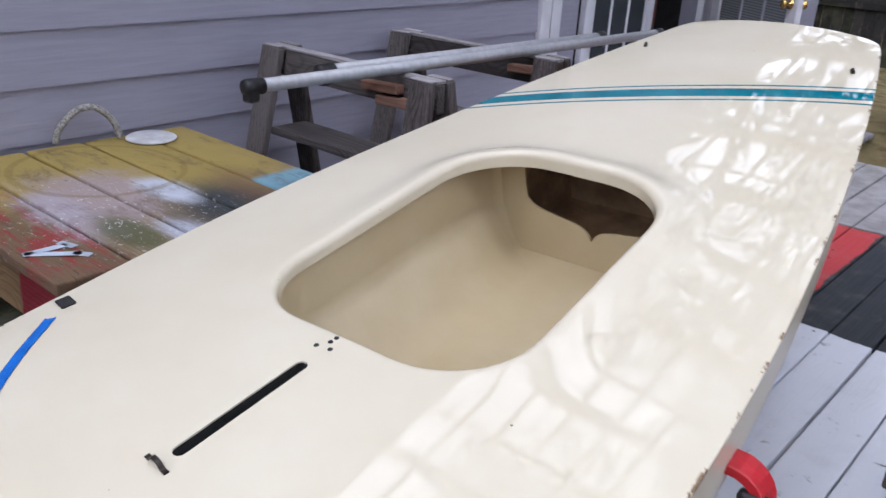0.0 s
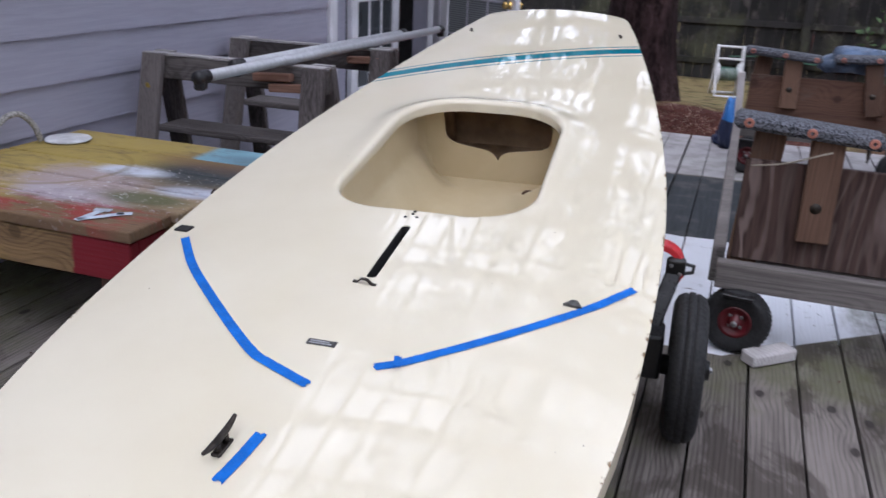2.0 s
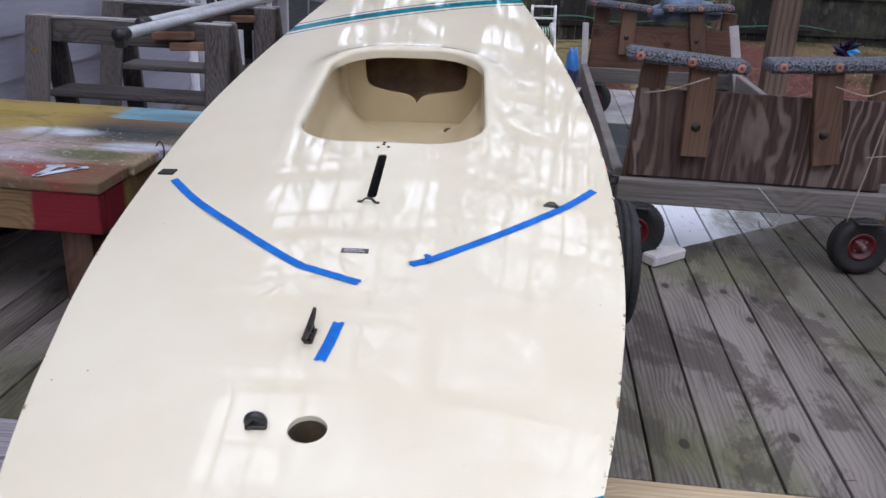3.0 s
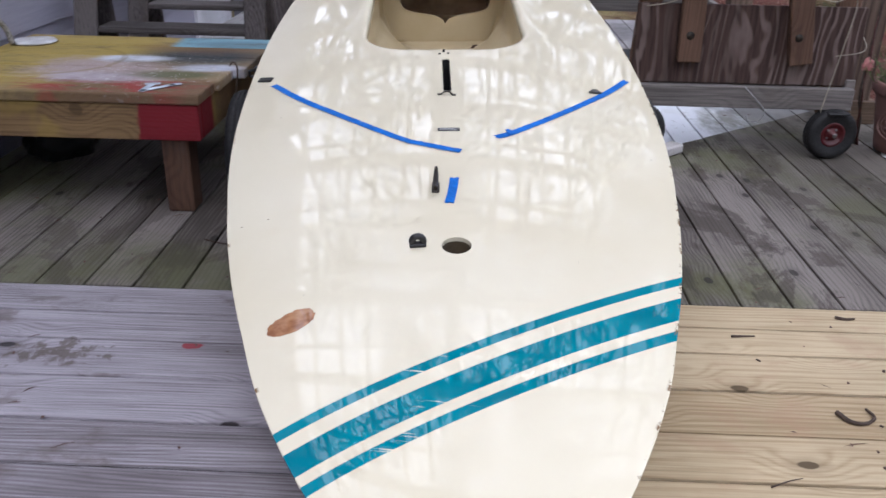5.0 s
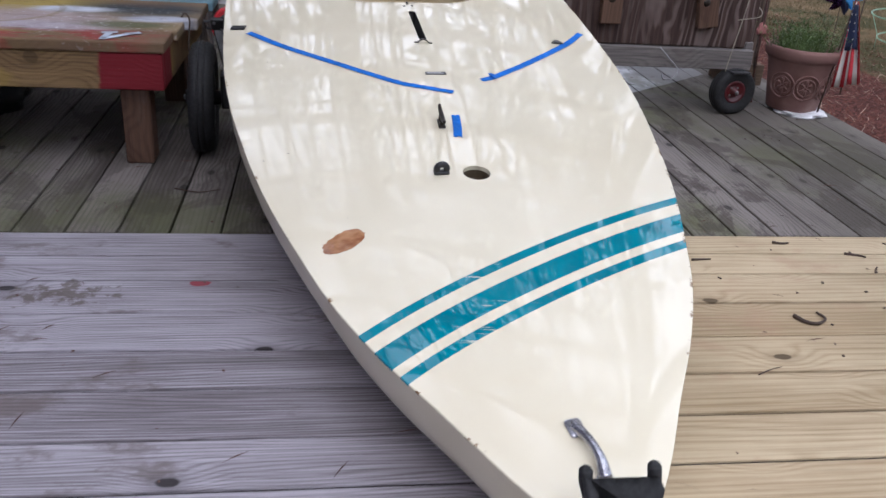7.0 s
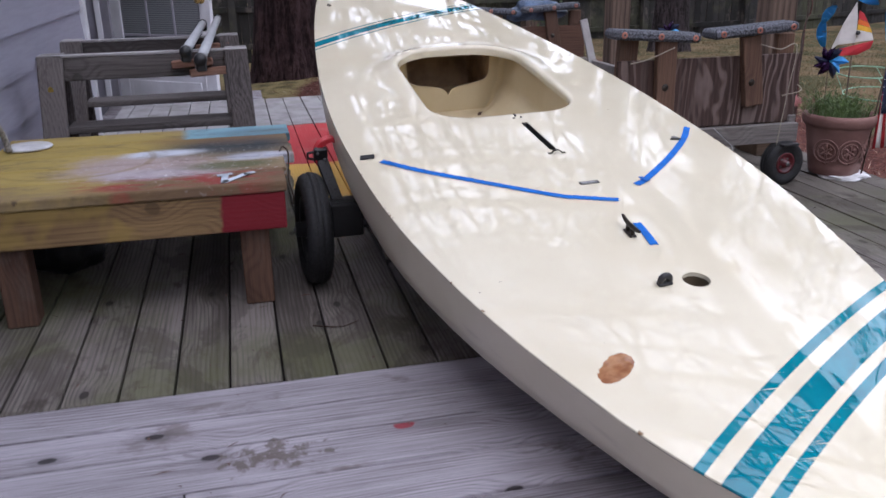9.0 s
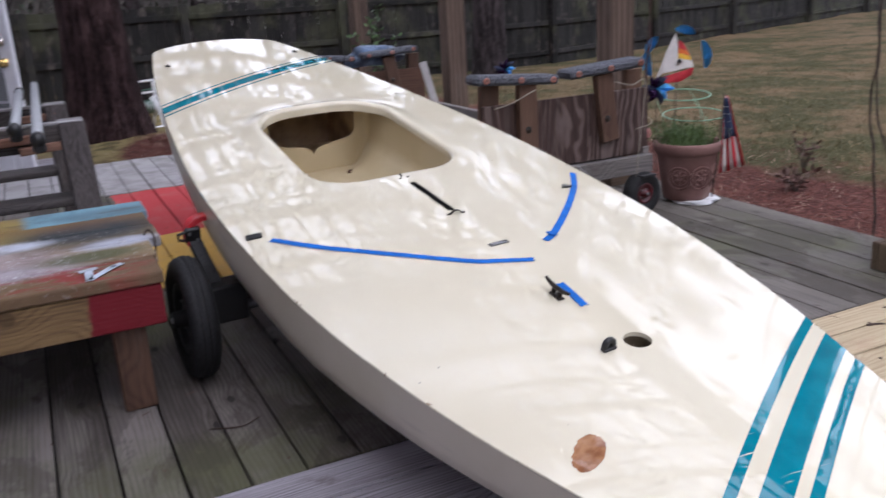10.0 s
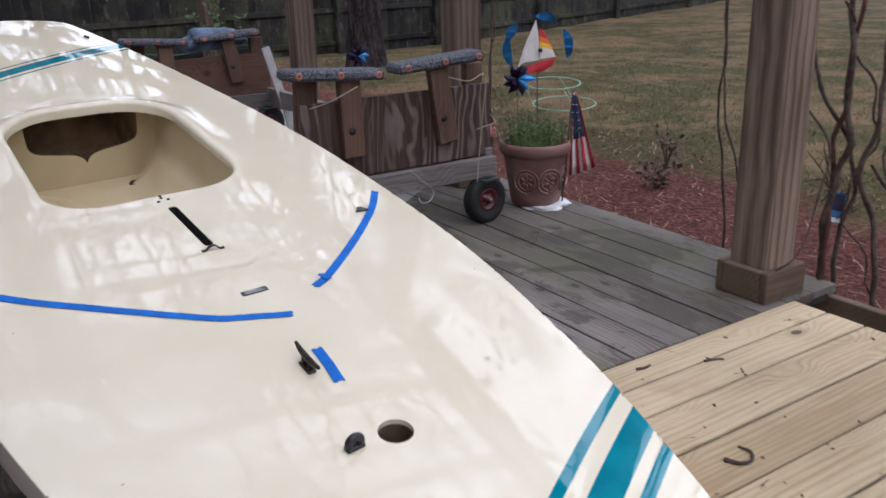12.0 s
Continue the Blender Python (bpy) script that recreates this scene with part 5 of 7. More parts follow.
def trunk(name, x, y, r, height, mat, label, seed, limbs=5, crown_at=0.55, crown_n=900, lean=0.0, sub=22, group="pine trees", foot=(0.35, 0.22)):
    rnd = random.Random(seed)
    z0 = ground_z(x, y) - 0.1
    t = thing(name, pose(x, y, z0), label, "tree", group)
    bm = bmesh.new()
    rings = []
    n = 26
    for i in range(n + 1):
        s = i / n
        z = height * s ** 1.5
        flare = 1 + foot[0] * math.exp(-z / foot[1])
        rr = r * flare * (1 - 0.78 * s)
        cx = lean * z + 0.06 * noise.noise((seed, z * 0.25, 0))
        cy = 0.06 * noise.noise((seed + 9, z * 0.25, 0))
        ring = []
        for k in range(sub):
            a = 2 * math.pi * k / sub
            q = rr * (1 + 0.07 * noise.noise((math.cos(a) * 2.2 + seed, math.sin(a) * 2.2, z * 1.3)) + 0.05 * flare * noise.noise((math.cos(a) * 6, math.sin(a) * 6, seed)))
            ring.append(bm.verts.new((cx + q * math.cos(a), cy + q * math.sin(a), z)))
        rings.append(ring)
    for a, b in zip(rings, rings[1:]):
        for k in range(sub):
            bm.faces.new((a[k], a[(k + 1) % sub], b[(k + 1) % sub], b[k]))
    part("trunk", bm, mat, t, "", None, True)
    tips = []
    for i in range(limbs):
        z = height * (crown_at + (1 - crown_at) * (i + 0.5) / limbs)
        a = i * 2.4 + rnd.random()
        ln = height * 0.27 * (1.15 - 0.6 * i / limbs)
        p = [(lean * z, 0, z)]
        for j in range(1, 5):
            s = j / 4
            p.append((lean * z + math.cos(a) * ln * s, math.sin(a) * ln * s, z + ln * (0.25 * s - 0.05 * s * s) + rnd.uniform(-0.1, 0.1)))
        part("limb", tube(spline(p, 3), r * 0.22, 6, taper=lambda u: 1 - 0.85 * u), mat, t, "", None, True)
        tips += [Vector(p[2]), Vector(p[3]), Vector(p[4])]
    if crown_n and tips:
        verts, faces = [], []
        for c in tips:
            for _ in range(int(crown_n / len(tips))):
                q = c + Vector([rnd.gauss(0, height * 0.030) for _ in range(3)])
                d = Vector([rnd.gauss(0, 1) for _ in range(3)]).normalized() * 0.22
                e = Vector([rnd.gauss(0, 1) for _ in range(3)]).normalized() * 0.055
                k = len(verts)
                verts += [tuple(q - d), tuple(q + e), tuple(q + d), tuple(q - e)]
                faces.append((k, k + 1, k + 2, k + 3))
        ob = new("crown", from_lists("crown", verts, faces, M["needle"]))
        ob.parent = t
    return t


trunk("pine_tree", -0.375, 8.1, 0.340, 21, M["bark"], "big pine trunk with deeply plated reddish bark beside the deck", 1, 12, 0.34, 7600, 0.0, 34, foot=(0.46, 0.5))
trunk("pine_tree", 5.45, 10.4, 0.28, 19, M["bark_far"], "grey pine trunk standing in the lawn", 2, 7, 0.40, 1700)
# the last six are added to break up reflected sky; three stand unseen
for i, (x, y, r) in enumerate(((-3.6, 17, 0.22), (-1.2, 19, 0.2), (1.0, 16.5, 0.2), (2.6, 18.5, 0.24), (4.4, 17.5, 0.17), (6.4, 20, 0.22), (8.6, 17.8, 0.16), (10.6, 21, 0.2), (14.5, 24, 0.25), (19, 26, 0.25), (-6.5, 18, 0.25), (24, 30, 0.3), (18.5, 20.5, 0.2), (23, 21.5, 0.25), (28, 24, 0.25), (24, 8.5, 0.25), (21, 3, 0.25), (26, -3, 0.25))):
    trunk("pine_tree", x, y, r, 19 + 1.7 * (i % 4), M["bark_far"], "far pine trunk round the yard", 10 + i, 6 if i < 12 else 9, 0.38 if i < 12 else 0.30, 1900 if i < 12 else 3600, 0.0, 14)


def build_scrub():
    """Bare winter brush behind the fence."""
    rnd = random.Random(8)
    verts, faces = [], []
    for _ in range(17000):
        x = rnd.uniform(-12, 34)
        y = 15.5 + max(0, (x - 9) * 0.34) + abs(rnd.gauss(0, 5.5))
        z = -0.6 + abs(rnd.gauss(0, 2.6))
        d = Vector((rnd.gauss(0, 0.35), rnd.gauss(0, 0.2), rnd.uniform(0.1, 0.9))) * rnd.uniform(0.3, 1.0)
        e = Vector((rnd.uniform(0.008, 0.06), 0, rnd.uniform(-0.03, 0.03)))
        p = Vector((x, y, z))
        k = len(verts)
        verts += [tuple(p - e), tuple(p + e), tuple(p + d + e * 0.4), tuple(p + d - e * 0.4)]
        faces.append((k, k + 1, k + 2, k + 3))
    tagged(new("brush", from_lists("brush", verts, faces, M["scrub"])), "grey-brown leafless brush behind the fence", "brush", "", "stuff")
    verts, faces = [], []
    for _ in range(5000):
        x = rnd.uniform(-12, 34)
        y = 19 + max(0, (x - 9) * 0.34) + abs(rnd.gauss(0, 5))
        p = Vector((x, y, -0.5 + abs(rnd.gauss(0, 2.2)) + 0.7 * noise.noise((x * 0.5, y * 0.5, 2))))
        d = Vector([rnd.gauss(0, 0.13) for _ in range(3)])
        e = Vector([rnd.gauss(0, 0.13) for _ in range(3)])
        k = len(verts)
        verts += [tuple(p), tuple(p + d), tuple(p + d + e), tuple(p + e)]
        faces.append((k, k + 1, k + 2, k + 3))
    tagged(new("evergreen_shrubs", from_lists("evergreen_shrubs", verts, faces, M["needle"])), "dark evergreen shrubs behind the fence", "shrubs", "", "stuff")


build_scrub()


def build_woods():
    """Tall winter woods behind fence and houses; the unseen rest is added, blocking sky."""
    rnd = random.Random(12)
    verts, faces = [], []
    for _ in range(52000):
        a = rnd.uniform(0, 2 * math.pi)
        r = rnd.uniform(27, 44)
        h = 25 * rnd.random() ** 0.9
        if h > 8 and noise.noise((a * 9, h * 0.22, 3.0)) + 0.6 * noise.noise((a * 21, h * 0.5, 7.0)) + rnd.uniform(-0.1, 0.1) < -0.03 + 0.012 * (h - 8):
            continue
        p = Vector((3 + r * math.cos(a), 4 + r * math.sin(a), -0.6 + h))
        if p.x > 9 and 10 < p.y < 16.2 + (p.x - 9.1) * 0.342:
            continue
        # low pieces are larger, to cut light from near the horizon
        big = 1.7 if h < 8 else 1.0
        d = Vector([rnd.gauss(0, 0.45) for _ in range(3)]) * big
        e = Vector([rnd.gauss(0, 0.35) for _ in range(3)]) * big
        k = len(verts)
        verts += [tuple(p), tuple(p + d), tuple(p + d * 0.6 + e), tuple(p + e)]
        faces.append((k, k + 1, k + 2, k + 3))
    tagged(new("woods", from_lists("woods", verts, faces, M["woods"])), "grey-brown winter woods far beyond the fence, added unseen all round", "woods", "", "stuff")


build_woods()


def build_far_house():
    h = thing("far_house", pose(13.5, 34, -0.6, 0, 0, 8), "pale sided house far beyond the fence", "house")
    part("wall", box((-7, 0, 0), (7, 7, 3.4), 0.02), M["house_wall"], h)
    bm = bmesh.new()
    v = [bm.verts.new(p) for p in ((-7.5, -0.5, 3.3), (7.5, -0.5, 3.3), (7.5, 7.5, 3.3), (-7.5, 7.5, 3.3), (-7.5, 3.5, 6), (7.5, 3.5, 6))]
    for f in ((0, 1, 5, 4), (2, 3, 4, 5), (0, 4, 3), (1, 2, 5), (0, 3, 2, 1)):
        bm.faces.new([v[i] for i in f])
    part("roof", bm, M["roof"], h)
    for x in (-4.2, -0.6, 3.2):
        w = part("window", box((x - 0.6, -0.05, 1.3), (x + 0.6, 0.0, 2.6), 0.01), M["white_trim"], h, "white framed window")
        part("pane", box((x - 0.5, -0.07, 1.4), (x - 0.03, -0.051, 2.5), 0), M["glass"], w)
        part("pane", box((x + 0.03, -0.07, 1.4), (x + 0.5, -0.051, 2.5), 0), M["glass"], w)


build_far_house()


# ---- house ----
WALL = -1.85


def build_house():
    w = thing("wall_house", Matrix.Identity(4), "lavender-grey lap siding wall of the house", "wall", "", "structure")
    part("wall_core", box((WALL - 0.25, -4.0, -0.35), (WALL - 0.02, 4.22, 3.6), 0), M["siding"], w)
    n = 22
    bm = bmesh.new()
    y0, y1 = -4.0, 4.14
    me_v = [(-0.019, 0, 0.0), (0.0, 0, 0.0), (-0.0125, 0, 0.178), (-0.019, 0, 0.178)]
    a = [bm.verts.new((x, y0, z)) for x, _, z in me_v]
    b = [bm.verts.new((x, y1, z)) for x, _, z in me_v]
    for i in range(4):
        bm.faces.new((a[i], b[i], b[(i + 1) % 4], a[(i + 1) % 4]))
    bm.faces.new(a[::-1])
    bm.faces.new(b)
    bmesh.ops.recalc_face_normals(bm, faces=bm.faces)
    course = mesh_of(bm, M["siding"], "siding_board")
    for i in range(n):
        ob = new("siding_board", course)
        ob.parent = w
        ob.matrix_basis = pose(WALL + 0.004, 0, -0.283 + i * 0.1765)
    part("corner_trim", box((WALL - 0.02, 4.142, -0.35), (WALL + 0.022, 4.235, 3.6), 0.003), M["white_trim"], w, "white corner board")
    # recessed entrance beyond the corner
    r = thing("wall_entrance", Matrix.Identity(4), "grey recessed entrance wall of the house", "wall", "", "structure")
    X = -2.12
    part("wall_core", box((X - 0.2, 4.22, -0.35), (X - 0.02, 5.00, 3.6), 0), M["siding"], r)
    part("wall_return", box((X - 0.2, 6.80, -0.35), (X - 0.02, 9.5, 3.6), 0), M["siding"], r)
    part("wall_above", box((X - 0.2, 5.00, 1.93), (X - 0.02, 6.80, 3.6), 0), M["siding"], r)
    part("white_casing", box((X - 0.018, 4.2515, -0.35), (X + 0.014, 4.76, 3.6), 0.004), M["white_trim"], r, "white fluted casing")
    for i in range(4):
        part("flute", box((X + 0.015, 4.30 + i * 0.115, -0.35), (X + 0.021, 4.36 + i * 0.115, 3.6), 0.002), M["white_trim"], r)
    d = thing("door_1", pose(X, 5.02, -0.18), "white glazed french door leaf, closed", "door", "", "structure")

    def leaf(parent, width, glass, cols):
        bar = M["grey_trim"] if glass is M["blind_glass"] else M["white_trim"]
        hgt = 2.03
        part("stile", box((0, -0.022, 0), (0.11, 0.022, hgt), 0.004), M["white_trim"], parent)
        part("stile", box((width - 0.11, -0.022, 0), (width, 0.022, hgt), 0.004), M["white_trim"], parent)
        part("rail", box((0.111, -0.022, 0), (width - 0.111, 0.022, 0.30), 0.004), M["white_trim"], parent)
        part("rail", box((0.111, -0.022, hgt - 0.14), (width - 0.111, 0.022, hgt), 0.004), M["white_trim"], parent)
        part("kick_panel", box((0.16, -0.027, 0.07), (width - 0.16, 0.027, 0.23), 0.006), M["white_trim"], parent)
        gw = (width - 0.22) / cols
        gh = (hgt - 0.44) / 5
        for i in range(cols):
            for j in range(5):
                part("pane", box((0.11 + i * gw, -0.004, 0.30 + j * gh), (0.11 + (i + 1) * gw - 0.001, 0.004, 0.30 + (j + 1) * gh - 0.001), 0), glass, parent)
        for i in range(1, cols):
            part("glazing_bar", box((0.11 + i * gw - 0.010, -0.012, 0.30), (0.11 + i * gw + 0.010, 0.012, hgt - 0.14), 0.002), bar, parent)
        for j in range(1, 5):
            part("glazing_bar", box((0.112, -0.011, 0.30 + j * gh - 0.010), (width - 0.112, 0.011, 0.30 + j * gh + 0.010), 0.002), bar, parent)

    d.matrix_basis = pose(X, 5.02, -0.18, 0, 0, 90)
    leaf(d, 0.90, M["glass"], 3)
    ob = thing("door_2", pose(-1.985, 6.66, -0.18, 0, 0, -37.5), "white glazed door with blinds, standing open", "door", "", "structure")
    leaf(ob, 1.09, M["blind_glass"], 3)
    for z, r0 in ((0.92, 0.030), (1.075, 0.024)):
        for s in (-1, 1):
            bm = lathe([(0.034, 0.0), (0.034, 0.006), (0.012, 0.012), (0.012, 0.03), (r0, 0.045), (r0, 0.058), (r0 * 0.6, 0.068), (0.0, 0.070)], 20)
            part("door_knob", bm, M["brass"] if z < 1 else M["bolt_silver"], ob, "polished brass knob" if z < 1 else "dull silver deadbolt", pose(1.015, s * 0.022, z, s * -90 if s > 0 else 90), True)
    j = thing("door_jamb", Matrix.Identity(4), "grey door jamb and dark red inner frame", "door frame", "", "structure")
    part("side_panel", plank((-2.115, 6.765, 0.87), (-2.0, 6.672, 0.87), 0.05, 2.1, (0, 0, 1), 0.004), M["grey_trim"], j)
    part("inner_frame", box((X - 0.12, 5.93, -0.18), (X - 0.03, 6.06, 1.93), 0.004), M["red_wood"], j, "dark red stained inner frame")
    part("white_jamb", box((X - 0.02, 6.70, -0.18), (X + 0.03, 6.79, 1.93), 0.004), M["white_trim"], j)
    rm = thing("interior", Matrix.Identity(4), "dark room behind the open door", "room", "", "structure")
    bm = box((X - 2.2, 4.9, -0.2), (X - 0.20, 7.0, 2.0), 0)
    bmesh.ops.delete(bm, geom=[f for f in bm.faces if f.normal.x > 0.9], context="FACES")
    bmesh.ops.reverse_faces(bm, faces=bm.faces)
    part("room_shell", bm, M["dark_room"], rm)
    # wall that closes the recess behind the corner
    part("recess_side", box((X - 0.019, 4.236, -0.35), (WALL - 0.02, 4.25, 3.6), 0), M["siding"], r)


build_house()


# ---- pergola over the deck ----
def build_pergola():
    p = thing("pergola", Matrix.Identity(4), "timber pergola on square posts over the deck", "pergola")
    for px, y in ((1.775, 0.605), (1.83, 2.49), (1.83, 4.45), (1.83, 6.40), (1.80, -1.35)):
        post = part("post", box((-0.0725, -0.0725, 0), (0.0725, 0.0725, 2.55), 0.006, 2), M["post"] if y < 1.5 else M["post_dark"], p, "sawn pine post", pose(px, y, 0 if y < 5.3 else -0.4))
        for nm, lo, hi in (("base_trim", (-0.103, -0.103, 0.0), (0.103, -0.0735, 0.108)), ("base_trim", (-0.103, 0.0735, 0.0), (0.103, 0.103, 0.108)),
                           ("base_trim", (-0.103, -0.073, 0.0), (-0.0735, 0.073, 0.108)), ("base_trim", (0.0735, -0.073, 0.0), (0.103, 0.073, 0.108))):
            part(nm, box(lo, hi, 0.004), M["post_base"], post, "mossy board round the post foot")
    for x in (1.73, 1.93):
        part("beam", box((x - 0.019, -1.9, 2.36), (x + 0.019, 7.0, 2.55), 0.004), M["post"], p)
    part("ledger", box((-1.82, -1.9, 2.40), (-1.78, 4.1, 2.56), 0.004), M["post"], p)
    raf = mesh_of(box((-1.98, -0.019, 0), (2.10, 0.019, 0.09), 0.004), M["post"], "rafter")
    for i in range(15):
        ob = new("rafter", raf)
        ob.parent = p
        ob.matrix_basis = pose(0.2, -1.8 + i * 0.62, 2.552)
    # open lattice on the rafters: long battens, and short cross laths between the rafters
    rnd = random.Random(31)
    bat = mesh_of(box((-0.017, -4.45, 0), (0.017, 4.45, 0.022), 0.003), M["post"], "batten")
    for i in range(17):
        ob = new("batten", bat)
        ob.parent = p
        ob.matrix_basis = pose(-1.69 + i * 0.235 + rnd.uniform(-0.012, 0.012), 2.55, 2.644, 0, 0, rnd.uniform(-0.1, 0.1))
    lath = mesh_of(box((-1.98, -0.015, 0), (2.10, 0.015, 0.016), 0.003), M["post"], "lath")
    for i in range(14):
        ob = new("lath", lath)
        ob.parent = p
        ob.matrix_basis = pose(0.2, -1.49 + i * 0.62 + rnd.uniform(-0.02, 0.02), 2.668)


build_pergola()


def build_tangle():
    """Unseen vine foliage, added in patches over the pergola to break up sky reflections."""
    rnd = random.Random(21)
    verts, faces = [], []
    while len(faces) < 520:
        x, y = rnd.uniform(-1.8, 3.3), rnd.uniform(-1.9, 7.0)
        m = noise.noise((x * 2.0, y * 1.7, 0.0)) + 0.5 * noise.noise((x * 4.5, y * 4.1, 4.0))
        if m + rnd.uniform(-0.08, 0.08) < 0.20:
            continue
        p = Vector((x, y, 2.72 + abs(rnd.gauss(0, 0.09))))
        d = Vector((rnd.gauss(0, 1), rnd.gauss(0, 1), rnd.gauss(0, 0.5))).normalized() * rnd.uniform(0.03, 0.08)
        e = d.cross(Vector((rnd.gauss(0, 0.5), rnd.gauss(0, 0.5), 1))).normalized() * d.length * 0.45
        k = len(verts)
        verts += [tuple(p - d), tuple(p + e), tuple(p + d), tuple(p - e)]
        faces.append((k, k + 1, k + 2, k + 3))
    tagged(new("vine_foliage", from_lists("vine_foliage", verts, faces, M["needle"])), "unseen dark foliage patches added over the pergola", "vine", "", "stuff")


build_tangle()


# ---- table, sawhorses and poles ----
def build_table():
    t = thing("craft_table", pose(-1.335, 1.455, 0, 0, 0, 0), "low wooden craft table covered in spilled spray paint", "table")
    lo_x, hi_x, lo_y, hi_y, top = -0.485, 0.500, -0.475, 0.480, 0.415
    n = 5
    w = (hi_y - lo_y) / n
    rnd = random.Random(4)
    for i in range(n):
        hx = hi_x + (0.0, 0.012, 0.05, 0.045, 0.06)[i]
        part("top_board", box((lo_x, lo_y + i * w + 0.0055, top - 0.036), (hx, lo_y + (i + 1) * w - 0.0055, top + rnd.uniform(-0.002, 0.002)), 0.006, 2), M["bench_top"], t)
    part("apron", box((lo_x, lo_y + 0.012, top - 0.155), (hi_x - 0.008, lo_y + 0.05, top - 0.037), 0.004), M["bench_apron"], t, "yellow apron with a red painted end")
    part("apron", box((lo_x, hi_y - 0.05, top - 0.155), (hi_x - 0.008, hi_y - 0.012, top - 0.037), 0.004), M["bench_apron"], t)
    part("apron", box((hi_x - 0.046, lo_y + 0.051, top - 0.155), (hi_x - 0.008, hi_y - 0.051, top - 0.037), 0.004), M["bench_apron"], t)
    for x in (lo_x + 0.16, hi_x - 0.11):
        for y in (lo_y + 0.052, hi_y - 0.145):
            part("leg", box((x - 0.045, y, 0), (x + 0.045, y + 0.09, top - 0.038), 0.005), M["leg"], t, "brown stained square leg")
    # spilled pale paint marks
    for k, (a, b) in enumerate((((0.315, -0.455), (0.317, -0.355)), ((0.312, -0.452), (0.388, -0.352)), ((0.292, -0.360), (0.340, -0.346)), ((0.372, -0.366), (0.408, -0.342)))):
        part("paint_mark", plank((a[0], a[1], top + 0.003), (b[0], b[1], top + 0.003), 0.022, 0.002, (0, 0, 1), 0.0009), M["white_paint"], t, "dried white paint mark")
    return t


build_table()
# round plastic lid left on the table
tagged(part("plastic_plate", lathe([(0.0, 0.008), (0.078, 0.008), (0.083, 0.004), (0.083, 0.0), (0.0, 0.0)], 36), M["white_plastic"], None, "round white plastic lid lying on the craft table", pose(-1.72, 1.745, 0.418), True), "", "plate")
loop = spline([(-1.81, 1.46, 0.424), (-1.80, 1.47, 0.47), (-1.785, 1.52, 0.525), (-1.775, 1.58, 0.535), (-1.77, 1.635, 0.49), (-1.765, 1.66, 0.425)], 7)
tagged(part("rope_loop", tube(loop, 0.011, 8), M["rope"], None, "stiff loop of frayed grey rope on the craft table", None, True), "", "rope")


def build_sawhorse(y, label):
    s = thing("sawhorse", pose(-1.325, y, 0), label, "sawhorse", "sawhorses by the house")
    part("beam", box((-0.415, -0.020, 0.585), (0.415, 0.020, 0.6812), 0.004), M["horse_beam"], s)
    part("worn_top", box((-0.414, -0.0222, 0.6815), (0.414, 0.0222, 0.6925), 0.002), M["worn_wood"], s, "pale worn upper edge")
    for e in (-1, 1):
        for q in (-1, 1):
            bm = plank((e * 0.392, q * 0.185, 0.0), (e * 0.374, q * 0.0395, 0.690), 0.098, 0.036, (0, 1, 0), 0.006)
            part("leg", bm, M["horse"], s)
            part("end_grain", box((e * 0.374 - 0.046, q * 0.0395 - 0.016, 0.6915), (e * 0.374 + 0.046, q * 0.0395 + 0.016, 0.6955), 0.001), M["worn_wood"], s, "pale split end grain")
    part("paint_spot", lathe([(0.0, 0.0012), (0.009, 0.0011), (0.0145, 0.0)], 14, None, pose(-0.379, -0.0865, 0.556, 101.8) @ Matrix.Diagonal((0.8, 1.35, 1, 1))), M["old_yellow"], s, "dab of yellow paint")
    part("shelf", box((-0.345, -0.085, 0.372), (0.345, 0.085, 0.400), 0.005), M["horse_beam"], s, "lower plank shelf")
    return s


h1 = build_sawhorse(2.29, "weathered grey wooden sawhorse with a lower shelf")
copy_thing(h1, pose(-1.355, 3.00, 0.0, 0, 0, 1))


def build_pole(x0, y0, x1, y1, z, label):
    p = thing("aluminium_pole", Matrix.Identity(4), label, "pole", "poles on the sawhorses")
    a, b = Vector((x0, y0, z)), Vector((x1, y1, z))
    d = (b - a).normalized()
    part("tube", tube([a + d * 0.05, b - d * 0.05], 0.0195, 20), M["alu"], p, "", None, True)
    for q, e in ((a, d), (b, -d)):
        part("end_cap", tube([q, q + e * 0.008, q + e * 0.06], 0.0235, 16, taper=lambda t: 0.9 + 0.1 * min(1, t * 4)), M["black"], p, "black plastic end fitting", None, True)
        part("end_foot", box((-0.019, -0.019, -0.030), (0.019, 0.019, 0.008), 0.006), M["black"], p, "black plastic foot", Matrix.Translation(q + e * 0.022) @ pose(0, 0, -0.012, 0, 0, 10))
    return p


build_pole(-1.078, 1.66, -1.040, 3.98, 0.7130, "long dull aluminium pole with black end fittings")
build_pole(-1.145, 1.98, -1.118, 3.60, 0.7130, "second aluminium pole lying across both sawhorses")
for x, y, z in ((-1.135, 2.2505, 0.640), (-1.065, 2.2505, 0.602), (-1.06, 2.9605, 0.640)):
    tagged(part("wood_block", box((-0.085, -0.038, -0.016), (0.085, 0, 0.016), 0.004), M["block"], None, "dull reddish cleat fixed to the sawhorse beam", pose(x, y + 0.0185, z, 0, -3, 0)), "", "wood block", "cedar blocks")


